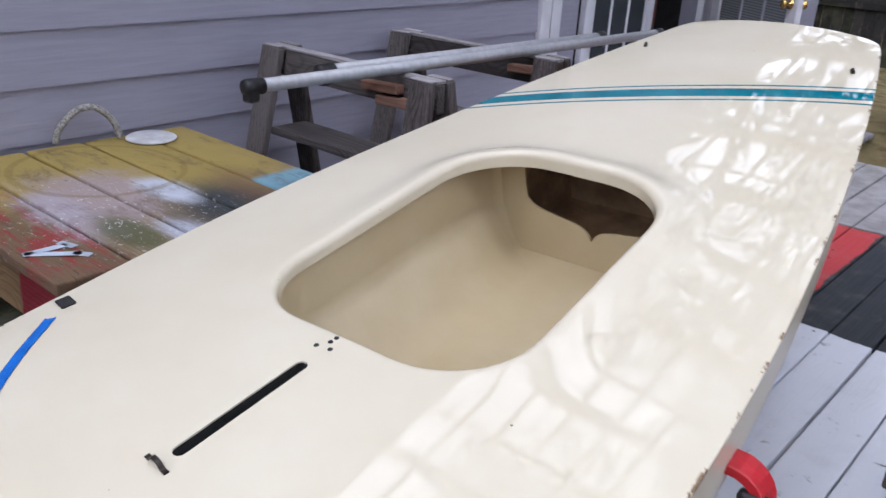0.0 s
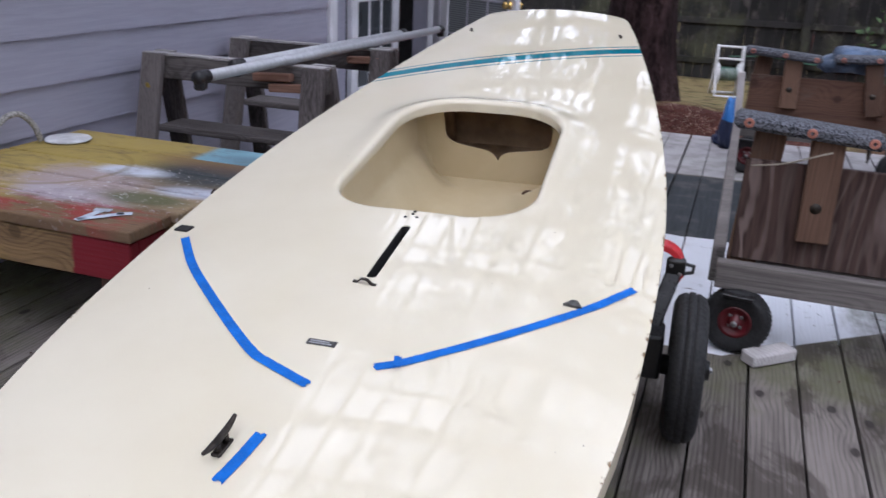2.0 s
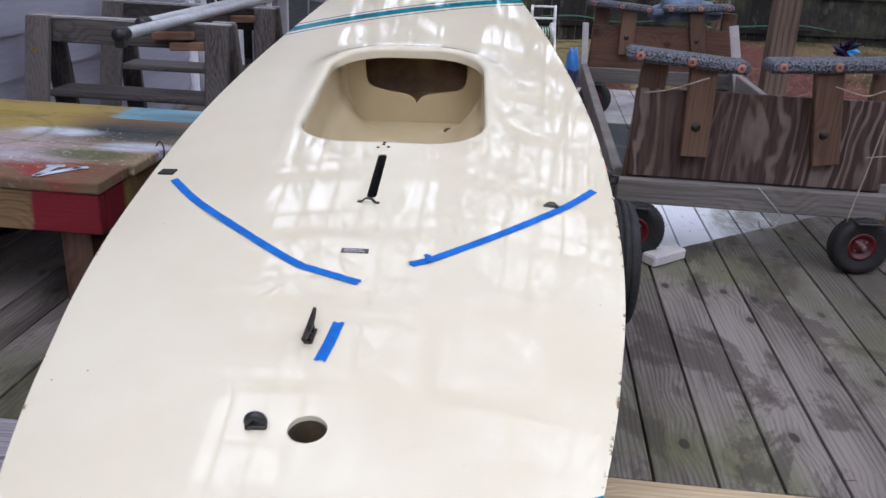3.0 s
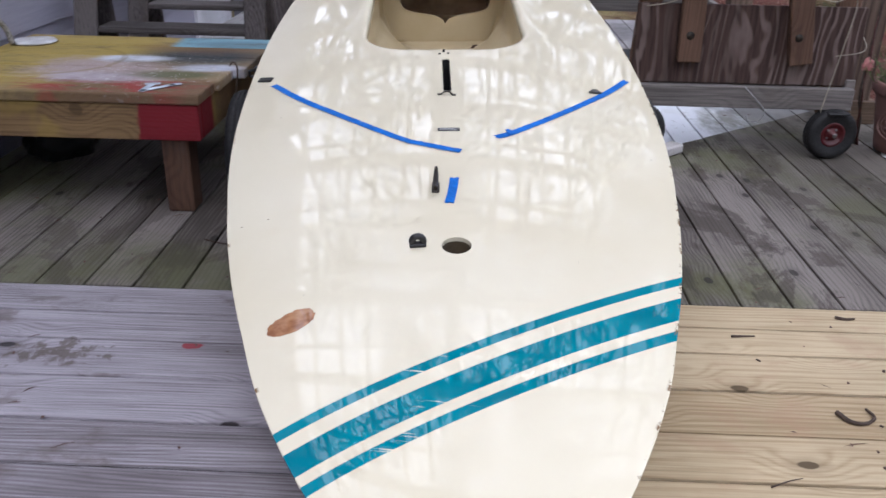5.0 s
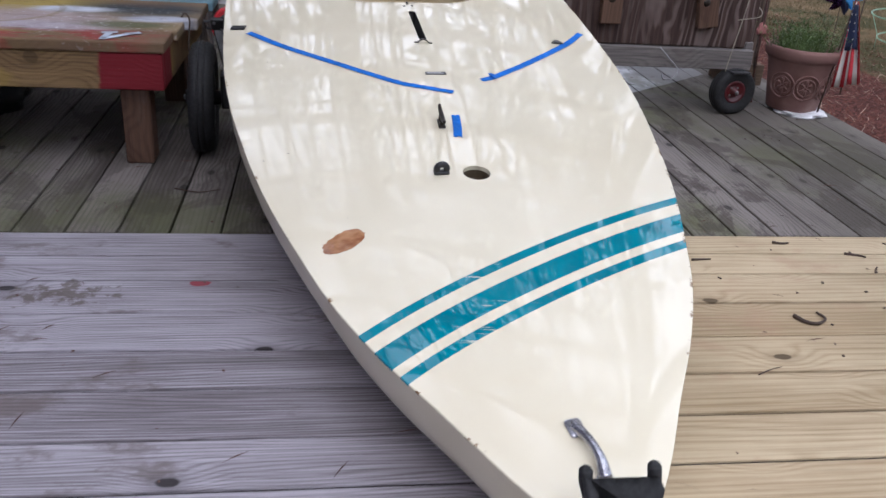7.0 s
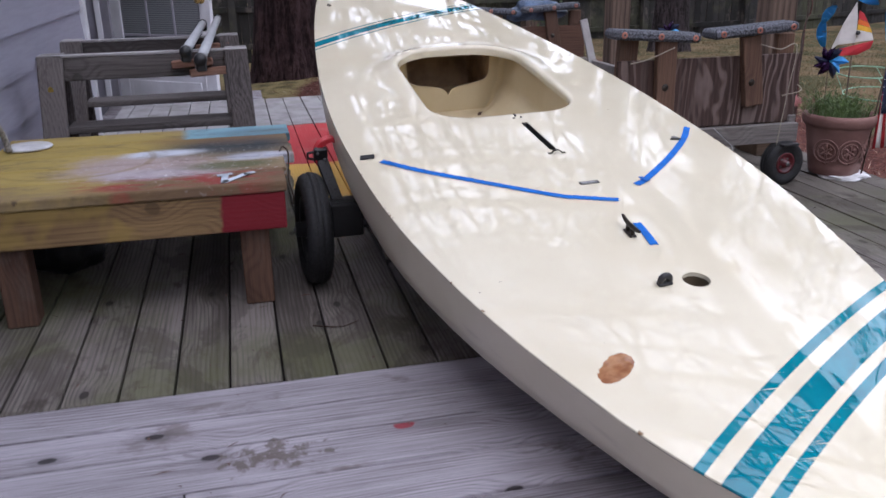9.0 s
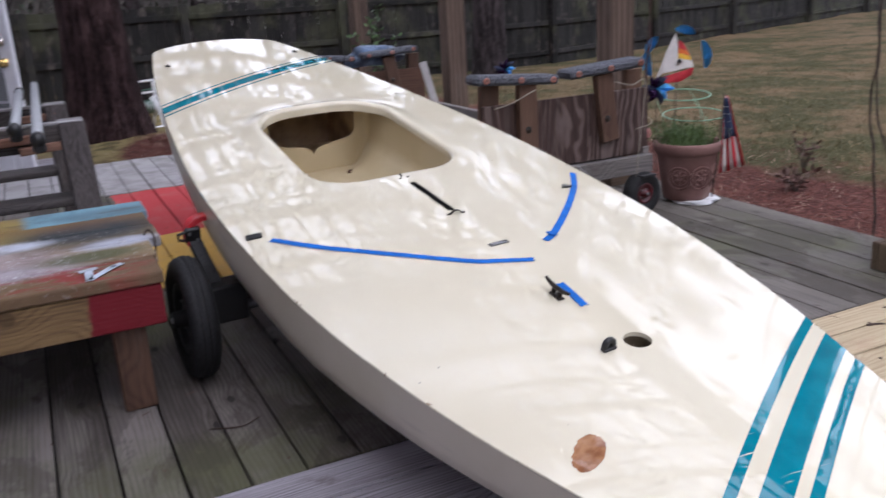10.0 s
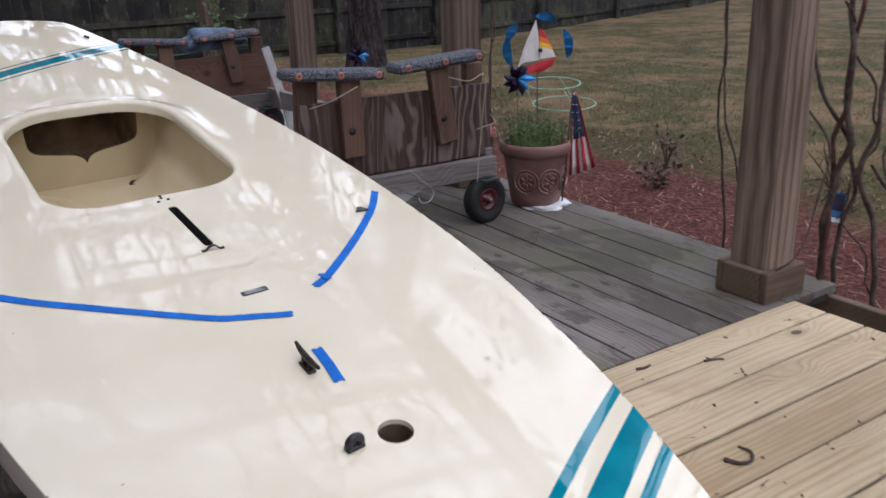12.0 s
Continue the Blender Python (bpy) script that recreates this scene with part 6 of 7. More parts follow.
# ---- boat cradle on wheels ----
def build_cart():
    c = thing("boat_cradle", Matrix.Identity(4), "home-built wheeled boat cradle with carpeted bunks", "cradle")

    def end(y, dz):
        part("panel", box((0.675, y + 0.020, 0.285), (1.585, y + 0.038, 0.600 + 1.4 * dz), 0.003), M["cart_panel"] if y < 3 else M["cart_far"], c, "stained plywood end panel")
        part("sill", box((0.640, y - 0.045, 0.200), (1.570, y - 0.005, 0.288), 0.004), M["cart_sill"], c, "grey weathered sill")
        for (xb, xt) in ((0.895, 0.890), (1.345, 1.300)):
            u = part("upright", plank((xb, y, 0.375), (xt, y, 0.690 + dz), 0.092, 0.038, (0, 1, 0), 0.004), M["cart_upright"], c, "brown bolted upright")
            part("bolt", lathe([(0.0, 0.006), (0.008, 0.006), (0.013, 0.002), (0.0165, 0.0)], 14, None, pose((xb + xt) / 2 - 0.005, y - 0.019, 0.482, 90)), M["dark_metal"], u, "", None, True)
        for xb, x in ((0.705, 0.735), (1.515, 1.515)):
            part("upright", plank((xb, y + 0.058, 0.20), (x, y + 0.058, 0.690 + dz), 0.09, 0.038, (0, 1, 0), 0.004), M["cart_upright"], c)
        for (x0, z0, x1, z1) in ((0.625, 0.722 + dz, 1.035, 0.692 + dz), (1.095, 0.702 + dz, 1.515, 0.728 + dz)):
            b = part("bunk", plank((x0, y + 0.012, z0), (x1, y + 0.012, z1), 0.125, 0.042, (0, 0, 1), 0.012), M["carpet"], c, "bunk board wrapped in grey carpet")
            for f in (0.10, 0.52, 0.92):
                part("washer", lathe([(0.0055, 0.0005), (0.006, 0.004), (0.013, 0.003), (0.0145, 0.0)], 14, None, pose(x0 + (x1 - x0) * f, y - 0.051, z0 + (z1 - z0) * f, 90)), M["copper"], b, "copper washer with a dark screw hole")

    end(1.89, 0.0)
    end(4.45, -0.036)
    for x in (0.640, 1.570):
        part("side_rail", box((x - 0.020, 1.90, 0.20), (x + 0.020, 4.52, 0.315), 0.004), M["cart_sill"], c, "weathered side rail")
    part("corner_post", plank((0.638, 4.385, 0.312), (0.624, 4.385, 0.565), 0.038, 0.030, (0, 1, 0), 0.003), M["pale_board"], c, "pale corner post")
    part("deck_slat", box((0.68, 1.96, 0.252), (1.54, 2.10, 0.284), 0.004), M["cart_sill"], c)
    for y in (1.85, 4.36):
        for x, turn in ((0.722, 82), (1.505, 96)):
            bm = box((-0.028, 0.044, 0.085), (0.028, 0.050, 0.197), 0.002)
            join(bm, box((-0.045, -0.055, 0.188), (0.045, 0.055, 0.197), 0.002))
            part("caster_fork", bm, M["black"], c, "black caster fork", pose(x, y, 0.003, 0, 0, turn - 90))
            wheel_parts(c, pose(x, y, 0.104, 0, 0, turn), 0.104, 0.072, M["rubber"], M["red_rim"], True, 0.085)
    return c


build_cart()


# ---- plants, toys and small things ----
def build_pot():
    p = thing("flower_pot", pose(1.860, 1.935, 0), "weathered terracotta pot with moulded rosettes on the deck edge", "flower pot")
    prof = [(0.0, 0.012), (0.108, 0.012), (0.114, 0.018), (0.120, 0.05), (0.136, 0.16), (0.148, 0.235), (0.151, 0.24), (0.151, 0.246), (0.158, 0.250), (0.168, 0.262), (0.170, 0.290), (0.166, 0.302), (0.157, 0.305), (0.150, 0.300), (0.147, 0.255), (0.0, 0.255)]
    part("pot_body", lathe(prof, 48), M["terracotta"], p, "", None, True)
    for a in (-2.55, -1.75, -0.95, -0.15):
        bm = bmesh.new()
        for rr in (0.058, 0.040):
            tube([(rr * math.cos(t), rr * math.sin(t), 0) for t in np.linspace(0, 2 * math.pi, 18)], 0.004, 6, bm)
        for i in range(6):
            t = i * math.pi / 3
            tube([(0.008 * math.cos(t), 0.008 * math.sin(t), 0.002), (0.036 * math.cos(t), 0.028 * math.sin(t), 0.0)], 0.006, 6, bm)
        join(bm, lathe([(0.0, 0.008), (0.006, 0.005), (0.008, 0.0)], 10))
        r = 0.1325
        part("rosette", bm, M["terracotta"], p, "moulded rosette", pose(r * math.cos(a), r * math.sin(a), 0.135) @ pose(0, 0, 0, 0, 0, math.degrees(a)) @ pose(0, 0, 0, 0, 98, 0), True)
    part("soil", lathe([(0.0, 0.268), (0.08, 0.265), (0.147, 0.258)], 30), M["soil"], p, "dark potting soil", None, True)


def tuft(name, spots, heights, width, mat, label, category, seed, spread=0.35, kids=3):
    """Feathery upright foliage from many thin blades, one object."""
    rnd = random.Random(seed)
    verts, faces = [], []
    for (x, y, z) in spots:
        h = rnd.uniform(*heights)
        top = Vector((x + rnd.gauss(0, spread) * h, y + rnd.gauss(0, spread) * h, z + h))
        base = Vector((x, y, z))
        d = top - base
        side = Vector((rnd.gauss(0, 1), rnd.gauss(0, 1), 0)).normalized() * width
        k = len(verts)
        verts += [tuple(base - side), tuple(base + side), tuple(top)]
        faces.append((k, k + 1, k + 2))
        for _ in range(kids):
            q = base + d * rnd.uniform(0.35, 0.95)
            e = Vector((rnd.gauss(0, 1), rnd.gauss(0, 1), rnd.uniform(0.2, 1.2))).normalized() * h * rnd.uniform(0.12, 0.25)
            s = Vector((rnd.gauss(0, 1), rnd.gauss(0, 1), rnd.gauss(0, 1))).normalized() * width * 1.4
            k = len(verts)
            verts += [tuple(q - s), tuple(q + e), tuple(q + s)]
            faces.append((k, k + 1, k + 2))
    ob = new(name, from_lists(name, verts, faces, mat))
    return tagged(ob, label, category)


build_pot()
rnd = random.Random(12)
spots = []
for _ in range(420):
    a, r = rnd.uniform(0, 2 * math.pi), 0.13 * math.sqrt(rnd.random())
    spots.append((1.845 + r * math.cos(a), 1.935 + r * math.sin(a), 0.262))
tuft("feathery_plant", spots, (0.05, 0.14), 0.0022, M["pale_leaf"], "feathery pale green plant growing in the terracotta pot", "plant", 13, 0.4, 4)
tuft("feathery_plant", spots[:60], (0.11, 0.20), 0.0016, M["leaf"], "taller green stems in the terracotta pot", "plant", 14, 0.25, 6)


def build_flag():
    f = thing("small_flag", pose(1.965, 1.80, 0.07), "small striped flag hanging from a stick beside the pot", "flag")
    part("stick", tube([(-0.03, 0.03, -0.068), (0.0, 0.0, 0.47)], 0.004, 8), M["twig"], f, "dark wooden stick", None, True)
    # hanging cloth in folds: seven stripes side by side, the dark canton over the upper half
    def cloth(u0, u1, s0, s1, lift):
        bm = bmesh.new()
        rows = []
        for j in range(9):
            s = s0 + (s1 - s0) * j / 8
            row = []
            for i in range(5):
                u = u0 + (u1 - u0) * i / 4
                x = -0.012 * s + (0.018 + 0.104 * s) * u
                fold = (0.004 + 0.012 * s) * math.sin(u * 13.0) + lift
                z = 0.455 - 0.385 * s + 0.05 * s * u + 0.006 * math.sin(u * 13.0)
                row.append(bm.verts.new((0.62 * x - 0.78 * fold, -0.78 * x - 0.62 * fold, z)))
            rows.append(row)
        for p, q in zip(rows, rows[1:]):
            for i in range(4):
                bm.faces.new((p[i], p[i + 1], q[i + 1], q[i]))
        bmesh.ops.recalc_face_normals(bm, faces=bm.faces)
        bmesh.ops.solidify(bm, geom=bm.faces[:], thickness=0.0006)
        return bm

    for i in range(7):
        part("stripe", cloth(i / 7, (i + 1) / 7, 0.0, 1.0, 0.0), M["red_cloth"] if i % 2 == 0 else M["white_cloth"], f, "", None, True)
    part("canton", cloth(0.0, 0.86, 0.02, 0.56, 0.006), M["navy_cloth"], f, "dark blue canton with pale dots", None, True)
    for i in range(12):
        s, u = 0.14 + 0.10 * (i // 3), 0.15 + 0.24 * (i % 3)
        x, fold = -0.012 * s + (0.018 + 0.104 * s) * u, (0.004 + 0.012 * s) * math.sin(u * 13.0) + 0.0075
        part("star_dot", lathe([(0.0, 0.001), (0.003, 0.0)], 6, None, pose(0.62 * x - 0.78 * fold, -0.78 * x - 0.62 * fold, 0.455 - 0.350 * s, 90, 0, -52)), M["white_cloth"], f)


build_flag()


def crescent(r0, r1, a0, a1, mat, name, parent, m, label):
    bm = bmesh.new()
    rows = []
    n = 12
    for i in range(n + 1):
        s = i / n
        a = a0 + (a1 - a0) * s
        w = math.sin(math.pi * s) ** 0.7
        rm = (r0 + r1) / 2
        inner, outer = rm - (rm - r0) * w, rm + (r1 - rm) * w
        dz = 0.03 * math.sin(math.pi * s)
        rows.append([bm.verts.new((inner * math.cos(a), dz, inner * math.sin(a))), bm.verts.new((outer * math.cos(a), dz * 0.2, outer * math.sin(a)))])
    for a, b in zip(rows, rows[1:]):
        bm.faces.new((a[0], a[1], b[1], b[0]))
    bmesh.ops.solidify(bm, geom=bm.faces[:], thickness=0.0015)
    return part(name, bm, mat, parent, label, m, True)


def build_spinner():
    s = thing("wind_spinner", pose(3.08, 3.43, -0.085, 0, 0, -41), "garden wind spinner with a toy sailboat and blue fins", "wind spinner")
    g = ground_z(3.1, 3.42)
    part("stake", tube([(0, 0.01, g - 0.05), (0, 0.01, 0.62)], 0.005, 8), M["twig"], s, "thin dark stake", None, True)

    def sail(pts, mat, label):
        bm = bmesh.new()
        f = bm.faces.new([bm.verts.new((x, 0.012 * math.sin(x * 20), z)) for x, z in pts])
        r = bmesh.ops.extrude_face_region(bm, geom=[f])
        bmesh.ops.translate(bm, vec=(0, -0.004, 0), verts=[v for v in r["geom"] if isinstance(v, bmesh.types.BMVert)])
        bmesh.ops.recalc_face_normals(bm, faces=bm.faces)
        part("sail_panel", bm, mat, s, label)

    sail([(-0.135, 0.48), (-0.095, 0.52), (0.012, 0.535), (0.006, 0.70), (-0.010, 0.80), (-0.075, 0.66)], M["white_cloth"], "white sail")
    sail([(0.010, 0.745), (0.012, 0.692), (0.070, 0.670), (0.040, 0.725)], M["red_cloth"], "red sail panel")
    sail([(0.012, 0.690), (0.012, 0.657), (0.090, 0.634), (0.071, 0.668)], M["orange_cloth"], "orange sail panel")
    sail([(0.012, 0.655), (0.013, 0.620), (0.102, 0.602), (0.091, 0.632)], M["yellow_cloth"], "yellow sail panel")
    sail([(0.013, 0.618), (0.014, 0.540), (0.118, 0.555), (0.103, 0.600)], M["white_cloth"], "white sail panel")
    sail([(-0.130, 0.478), (0.120, 0.552), (0.105, 0.500), (0.03, 0.455), (-0.06, 0.448)], M["red_cloth"], "red hull")
    for a0, a1 in ((0.95, 1.65), (-0.35, 0.65), (2.25, 2.95), (2.75, 3.75)):
        crescent(0.178, 0.240, a0, a1, M["blue_cloth"], "fin", s, pose(0, 0.03, 0.61), "bright blue curved fin")
    part("spoke", tube([(-0.2, 0.02, 0.60), (0.2, 0.02, 0.60)], 0.002, 6), M["twig"], s)
    part("hub", lathe([(0.0, 0.018), (0.012, 0.014), (0.016, 0.0), (0.012, -0.01), (0.0, -0.012)], 12, None, pose(0.02, -0.008, 0.60, 90)), M["black"], s, "", None, True)


build_spinner()


def build_pinwheel(x, y, z, foot, size, turn):
    p = thing("pinwheel", pose(x, y, z, 0, 0, turn), "small purple and blue foil pinwheel", "pinwheel", "foil pinwheels")
    part("stick", tube([(0, 0.01, 0), (0.01, 0.02, foot - z)], 0.003, 6), M["twig"], p, "", None, True)
    rnd = random.Random(int(100 * size))
    for i in range(9):
        a = i * 2 * math.pi / 9 + rnd.uniform(-0.15, 0.15)
        L = size * rnd.uniform(0.75, 1.1)
        bm = bmesh.new()
        rows = []
        for j in range(6):
            t = j / 5
            wd = L * 0.30 * math.sin(math.pi * (0.12 + 0.80 * t))
            lift = L * 0.30 * math.sin(math.pi * t)
            rows.append([bm.verts.new((L * t * 0.9, -wd * 0.4, lift * 0.25)), bm.verts.new((L * t, wd * 0.25, lift)), bm.verts.new((L * t * 0.92, wd, lift * 0.45))])
        for p0, p1 in zip(rows, rows[1:]):
            for q in range(2):
                bm.faces.new((p0[q], p1[q], p1[q + 1], p0[q + 1]))
        bmesh.ops.solidify(bm, geom=bm.faces[:], thickness=0.0008)
        part("blade", bm, M["blue_cloth"] if i in (0, 8) else M["navy_cloth"] if i % 3 == 1 else M["purple_foil"], p, "", pose(0, 0, 0, 90) @ Matrix.Rotation(a, 4, "Z"))


build_pinwheel(2.98, 3.52, 0.325, ground_z(2.95, 3.55), 0.13, -30)
build_pinwheel(2.18, 4.30, 0.488, ground_z(2.19, 4.32), 0.090, -20)


def build_support():
    """Ringed wire support standing in the lawn."""
    g = ground_z(4.6, 4.91)
    c = thing("plant_support", pose(4.6, 4.91, 0), "pale green ringed plant support standing in the lawn", "plant support")
    for z, r, dx in ((-0.19, 0.29, 0.0), (0.0, 0.26, -0.10)):
        part("ring", tube([(dx + r * math.cos(t), dx * -0.6 + r * math.sin(t), z + 0.02 * math.sin(t + 0.6)) for t in np.linspace(0, 2 * math.pi, 37)], 0.006, 8), M["pale_hose"], c, "", None, True)
    for a in (0.6, 2.4, 4.4):
        part("wire", tube([(0.29 * math.cos(a), 0.29 * math.sin(a), g - 0.05), (0.29 * math.cos(a), 0.29 * math.sin(a), -0.19 + 0.02 * math.sin(a + 0.6)), (-0.10 + 0.26 * math.cos(a), 0.06 + 0.26 * math.sin(a), 0.02 * math.sin(a + 0.6))], 0.003, 6), M["pale_hose"], c, "", None, True)


build_support()


def build_reel():
    r = thing("hose_reel", pose(0.44, 11.9, ground_z(0.44, 11.9), 0, 0, 12) @ Matrix.Scale(0.87, 4), "white plastic garden hose reel on the lawn", "hose reel")
    for x in (-0.20, 0.20):
        part("side_frame", tube(spline([(x, -0.22, 0.0), (x, -0.05, 0.45), (x, 0.02, 0.80), (x, 0.09, 0.45), (x, 0.26, 0.0)], 4), 0.02, 8), M["white_plastic"], r, "", None, True)
    for y, z in ((-0.22, 0.03), (0.26, 0.03), (0.02, 0.79), (-0.01, 0.60)):
        part("crossbar", tube([(-0.20, y, z), (0.20, y, z)], 0.018, 8), M["white_plastic"], r, "", None, True)
    part("drum", lathe([(0.0, -0.17), (0.17, -0.17), (0.17, -0.15), (0.09, -0.15), (0.09, 0.15), (0.17, 0.15), (0.17, 0.17), (0.0, 0.17)], 24, None, pose(0, 0.02, 0.36, 0, 90, 0)), M["white_plastic"], r, "white drum", None, True)
    part("hose_wrap", tube([(-0.13 + 0.0035 * i, 0.02 + 0.105 * math.cos(i * 0.5), 0.36 + 0.105 * math.sin(i * 0.5)) for i in range(75)], 0.013, 6), M["hose"], r, "green hose wound on the drum", None, True)


build_reel()


def lump(name, centre, size, mat, label, category, seed, squash=1.0):
    """A crumpled soft thing."""
    bm = bmesh.new()
    bmesh.ops.create_icosphere(bm, subdivisions=4, radius=1.0)
    for v in bm.verts:
        p = v.co.copy()
        k = 1 + 0.30 * noise.noise(p * 1.6 + Vector((seed, 0, 0))) + 0.16 * abs(noise.noise(p * 4.0 + Vector((0, seed, 0)))) - 0.10 * abs(noise.noise(p * 9.0))
        v.co = Vector((p.x * size[0] * k, p.y * size[1] * k, max(-0.55, p.z) * size[2] * k))
    return tagged(part(name, bm, mat, None, label, pose(*centre), True), "", category)


lump("tarpaulin", (1.25, 4.60, 0.640), (0.20, 0.12, 0.095), M["tarp"], "crumpled blue-grey tarpaulin over the far end of the cradle", "tarpaulin", 2.0)
lump("cloth_bag", (0.595, 5.02, 0.125), (0.05, 0.07, 0.20), M["two_blues"], "navy cloth bag with bright blue top beside the cradle", "bag", 5.0)
lump("pink_cloth", (1.690, 2.045, 0.345), (0.022, 0.020, 0.032), M["pink_cloth"], "faded pink cloth tied to a stem beside the pot", "cloth", 4.0)
lump("plastic_bag", (1.885, 1.900, 0.008), (0.122, 0.118, 0.016), M["white_plastic"], "crumpled white plastic bag under the flower pot", "plastic bag", 6.0)
# stands for an unclear dark shape, and added to block light under the table
lump("dark_sack", (-1.62, 1.66, 0.06), (0.13, 0.16, 0.11), M["black"], "dark shapeless lump lying under the craft table", "sack", 11.0)
lump("dark_bag", (0.56, 5.16, 0.030), (0.06, 0.10, 0.05), M["navy_cloth"], "dark folded bag lying on the deck", "bag", 8.0)


def leafy(name, x, y, z, h, n, size, mat, label, seed, spread=0.22):
    rnd = random.Random(seed)
    p = thing(name, pose(x, y, z), label, "plant")
    verts, faces = [], []
    for i in range(7):
        a = rnd.uniform(0, 6.28)
        tip = (spread * math.cos(a) * rnd.uniform(0.3, 1), spread * math.sin(a) * rnd.uniform(0.3, 1), h * rnd.uniform(0.7, 1.1))
        line = spline([(0, 0, 0), (tip[0] * 0.4, tip[1] * 0.4, tip[2] * 0.6), tip], 5)
        part("stem", tube(line, 0.005, 5, taper=lambda t: 1 - 0.6 * t), M["vine"], p, "", None, True)
        for q in line[3:]:
            for _ in range(n):
                d = Vector([rnd.gauss(0, 1), rnd.gauss(0, 1), rnd.gauss(0.2, 0.7)]).normalized()
                s = d.cross(Vector((rnd.gauss(0, 1), rnd.gauss(0, 1), rnd.gauss(0, 1)))).normalized()
                b = q + d * 0.012
                L = size * rnd.uniform(0.6, 1.2)
                k = len(verts)
                verts += [tuple(b), tuple(b + d * L * 0.5 + s * L * 0.24), tuple(b + d * L), tuple(b + d * L * 0.5 - s * L * 0.24)]
                faces.append((k, k + 1, k + 2, k + 3))
    ob = new("leaves", from_lists("leaves", verts, faces, mat))
    ob.parent = p
    return p


leafy("broadleaf_plant", 1.44, 5.00, 0.0, 0.95, 4, 0.055, M["leaf"], "broad-leaved green plant behind the cradle", 3)
leafy("dead_weed", 3.75, 2.85, ground_z(3.75, 2.85), 0.28, 1, 0.045, M["dead_leaf"], "dead brown weed with curled leaves in the mulch", 6, 0.14)
leafy("low_weed", 3.35, 2.55, ground_z(3.35, 2.55), 0.12, 2, 0.06, M["dead_leaf"], "low withered brown weed in the mulch", 9, 0.2)


def vine(points, r, mat, parent, seed, twist=0.012):
    rnd = random.Random(seed)
    line = spline(points, 7)
    line = [p + Vector((twist * noise.noise((p.z * 7 + seed, 0, 1)), twist * noise.noise((p.z * 7, seed, 2)), 0)) for p in line]
    part("stem", tube(line, r, 7, taper=lambda t: (1.15 - 0.45 * t) * (1 + 0.12 * math.sin(t * 60))), mat, parent, "", None, True)


def build_vines():
    v = thing("climbing_vine", Matrix.Identity(4), "leafless twisting brown vine stems round the pergola post", "vine")
    g = ground_z(2.2, 0.6) - 0.03
    V = M["vine"]
    vine([(2.06, 0.53, g), (2.05, 0.56, 0.05), (2.04, 0.55, 0.25), (2.06, 0.53, 0.45), (2.02, 0.52, 0.75), (2.05, 0.55, 1.0), (1.97, 0.50, 1.5), (1.98, 0.55, 2.5)], 0.0124, V, v, 1, 0.03)
    vine([(2.09, 0.50, g), (2.07, 0.52, 0.12), (2.10, 0.50, 0.35), (2.03, 0.58, 0.62), (2.0, 0.66, 0.82), (1.98, 0.62, 1.2), (1.99, 0.58, 2.5)], 0.0081, V, v, 2, 0.03)
    vine([(2.03, 0.56, g), (2.03, 0.54, 0.10), (2.05, 0.56, 0.40), (2.05, 0.54, 0.62), (2.04, 0.53, 0.80), (2.03, 0.50, 1.15), (2.0, 0.47, 2.4)], 0.0087, M["red_stem"], v, 3, 0.02)
    vine([(2.15, 0.36, g), (2.12, 0.42, 0.15), (2.09, 0.48, 0.42), (2.10, 0.44, 0.60), (2.13, 0.47, 0.85), (2.05, 0.40, 1.4), (1.95, 0.35, 2.5)], 0.0093, V, v, 4, 0.03)
    vine([(2.25, 0.22, g), (2.20, 0.32, 0.10), (2.12, 0.43, 0.45), (2.14, 0.36, 0.80), (2.10, 0.30, 1.3)], 0.0056, V, v, 5, 0.04)
    vine([(2.10, 0.45, 0.42), (2.16, 0.38, 0.30), (2.25, 0.28, 0.12), (2.42, 0.15, g)], 0.0050, V, v, 6, 0.02)
    vine([(1.945, 0.62, 0.62), (1.93, 0.50, 0.48), (1.80, 0.475, 0.20), (1.73, 0.50, 0.118), (1.706, 0.62, 0.05)], 0.0037, V, v, 7, 0.008)
    vine([(2.02, 0.58, 0.95), (2.09, 0.50, 0.75), (2.11, 0.47, 0.50), (2.06, 0.50, 0.30), (2.12, 0.44, 0.05), (2.15, 0.40, g)], 0.0043, V, v, 8, 0.04)
    vine([(2.13, 1.03, g), (2.10, 1.03, 0.10), (2.06, 1.03, 0.32), (2.05, 1.06, 0.55), (2.05, 1.04, 0.75), (2.04, 1.05, 0.98), (1.98, 0.95, 1.7), (1.9, 0.85, 2.5)], 0.0050, V, v, 9, 0.02)
    vine([(2.05, 0.93, 0.25), (2.05, 0.99, 0.42), (2.05, 1.04, 0.62), (2.04, 1.04, 0.85), (2.0, 1.0, 1.3)], 0.0043, V, v, 10, 0.02)
    vine([(2.00, 0.74, 0.42), (2.03, 0.80, 0.52), (2.02, 0.80, 0.60), (1.97, 0.74, 0.66)], 0.0037, V, v, 11, 0.0)
    for i in range(12):
        rnd = random.Random(70 + i)
        a, z0 = rnd.uniform(0, 6.28), rnd.uniform(0.20, 0.42)
        w, h = rnd.uniform(0.05, 0.12), rnd.uniform(-0.06, 0.14)
        q = (2.05 + 0.01 * math.cos(a), 0.535 + 0.01 * math.sin(a), z0)
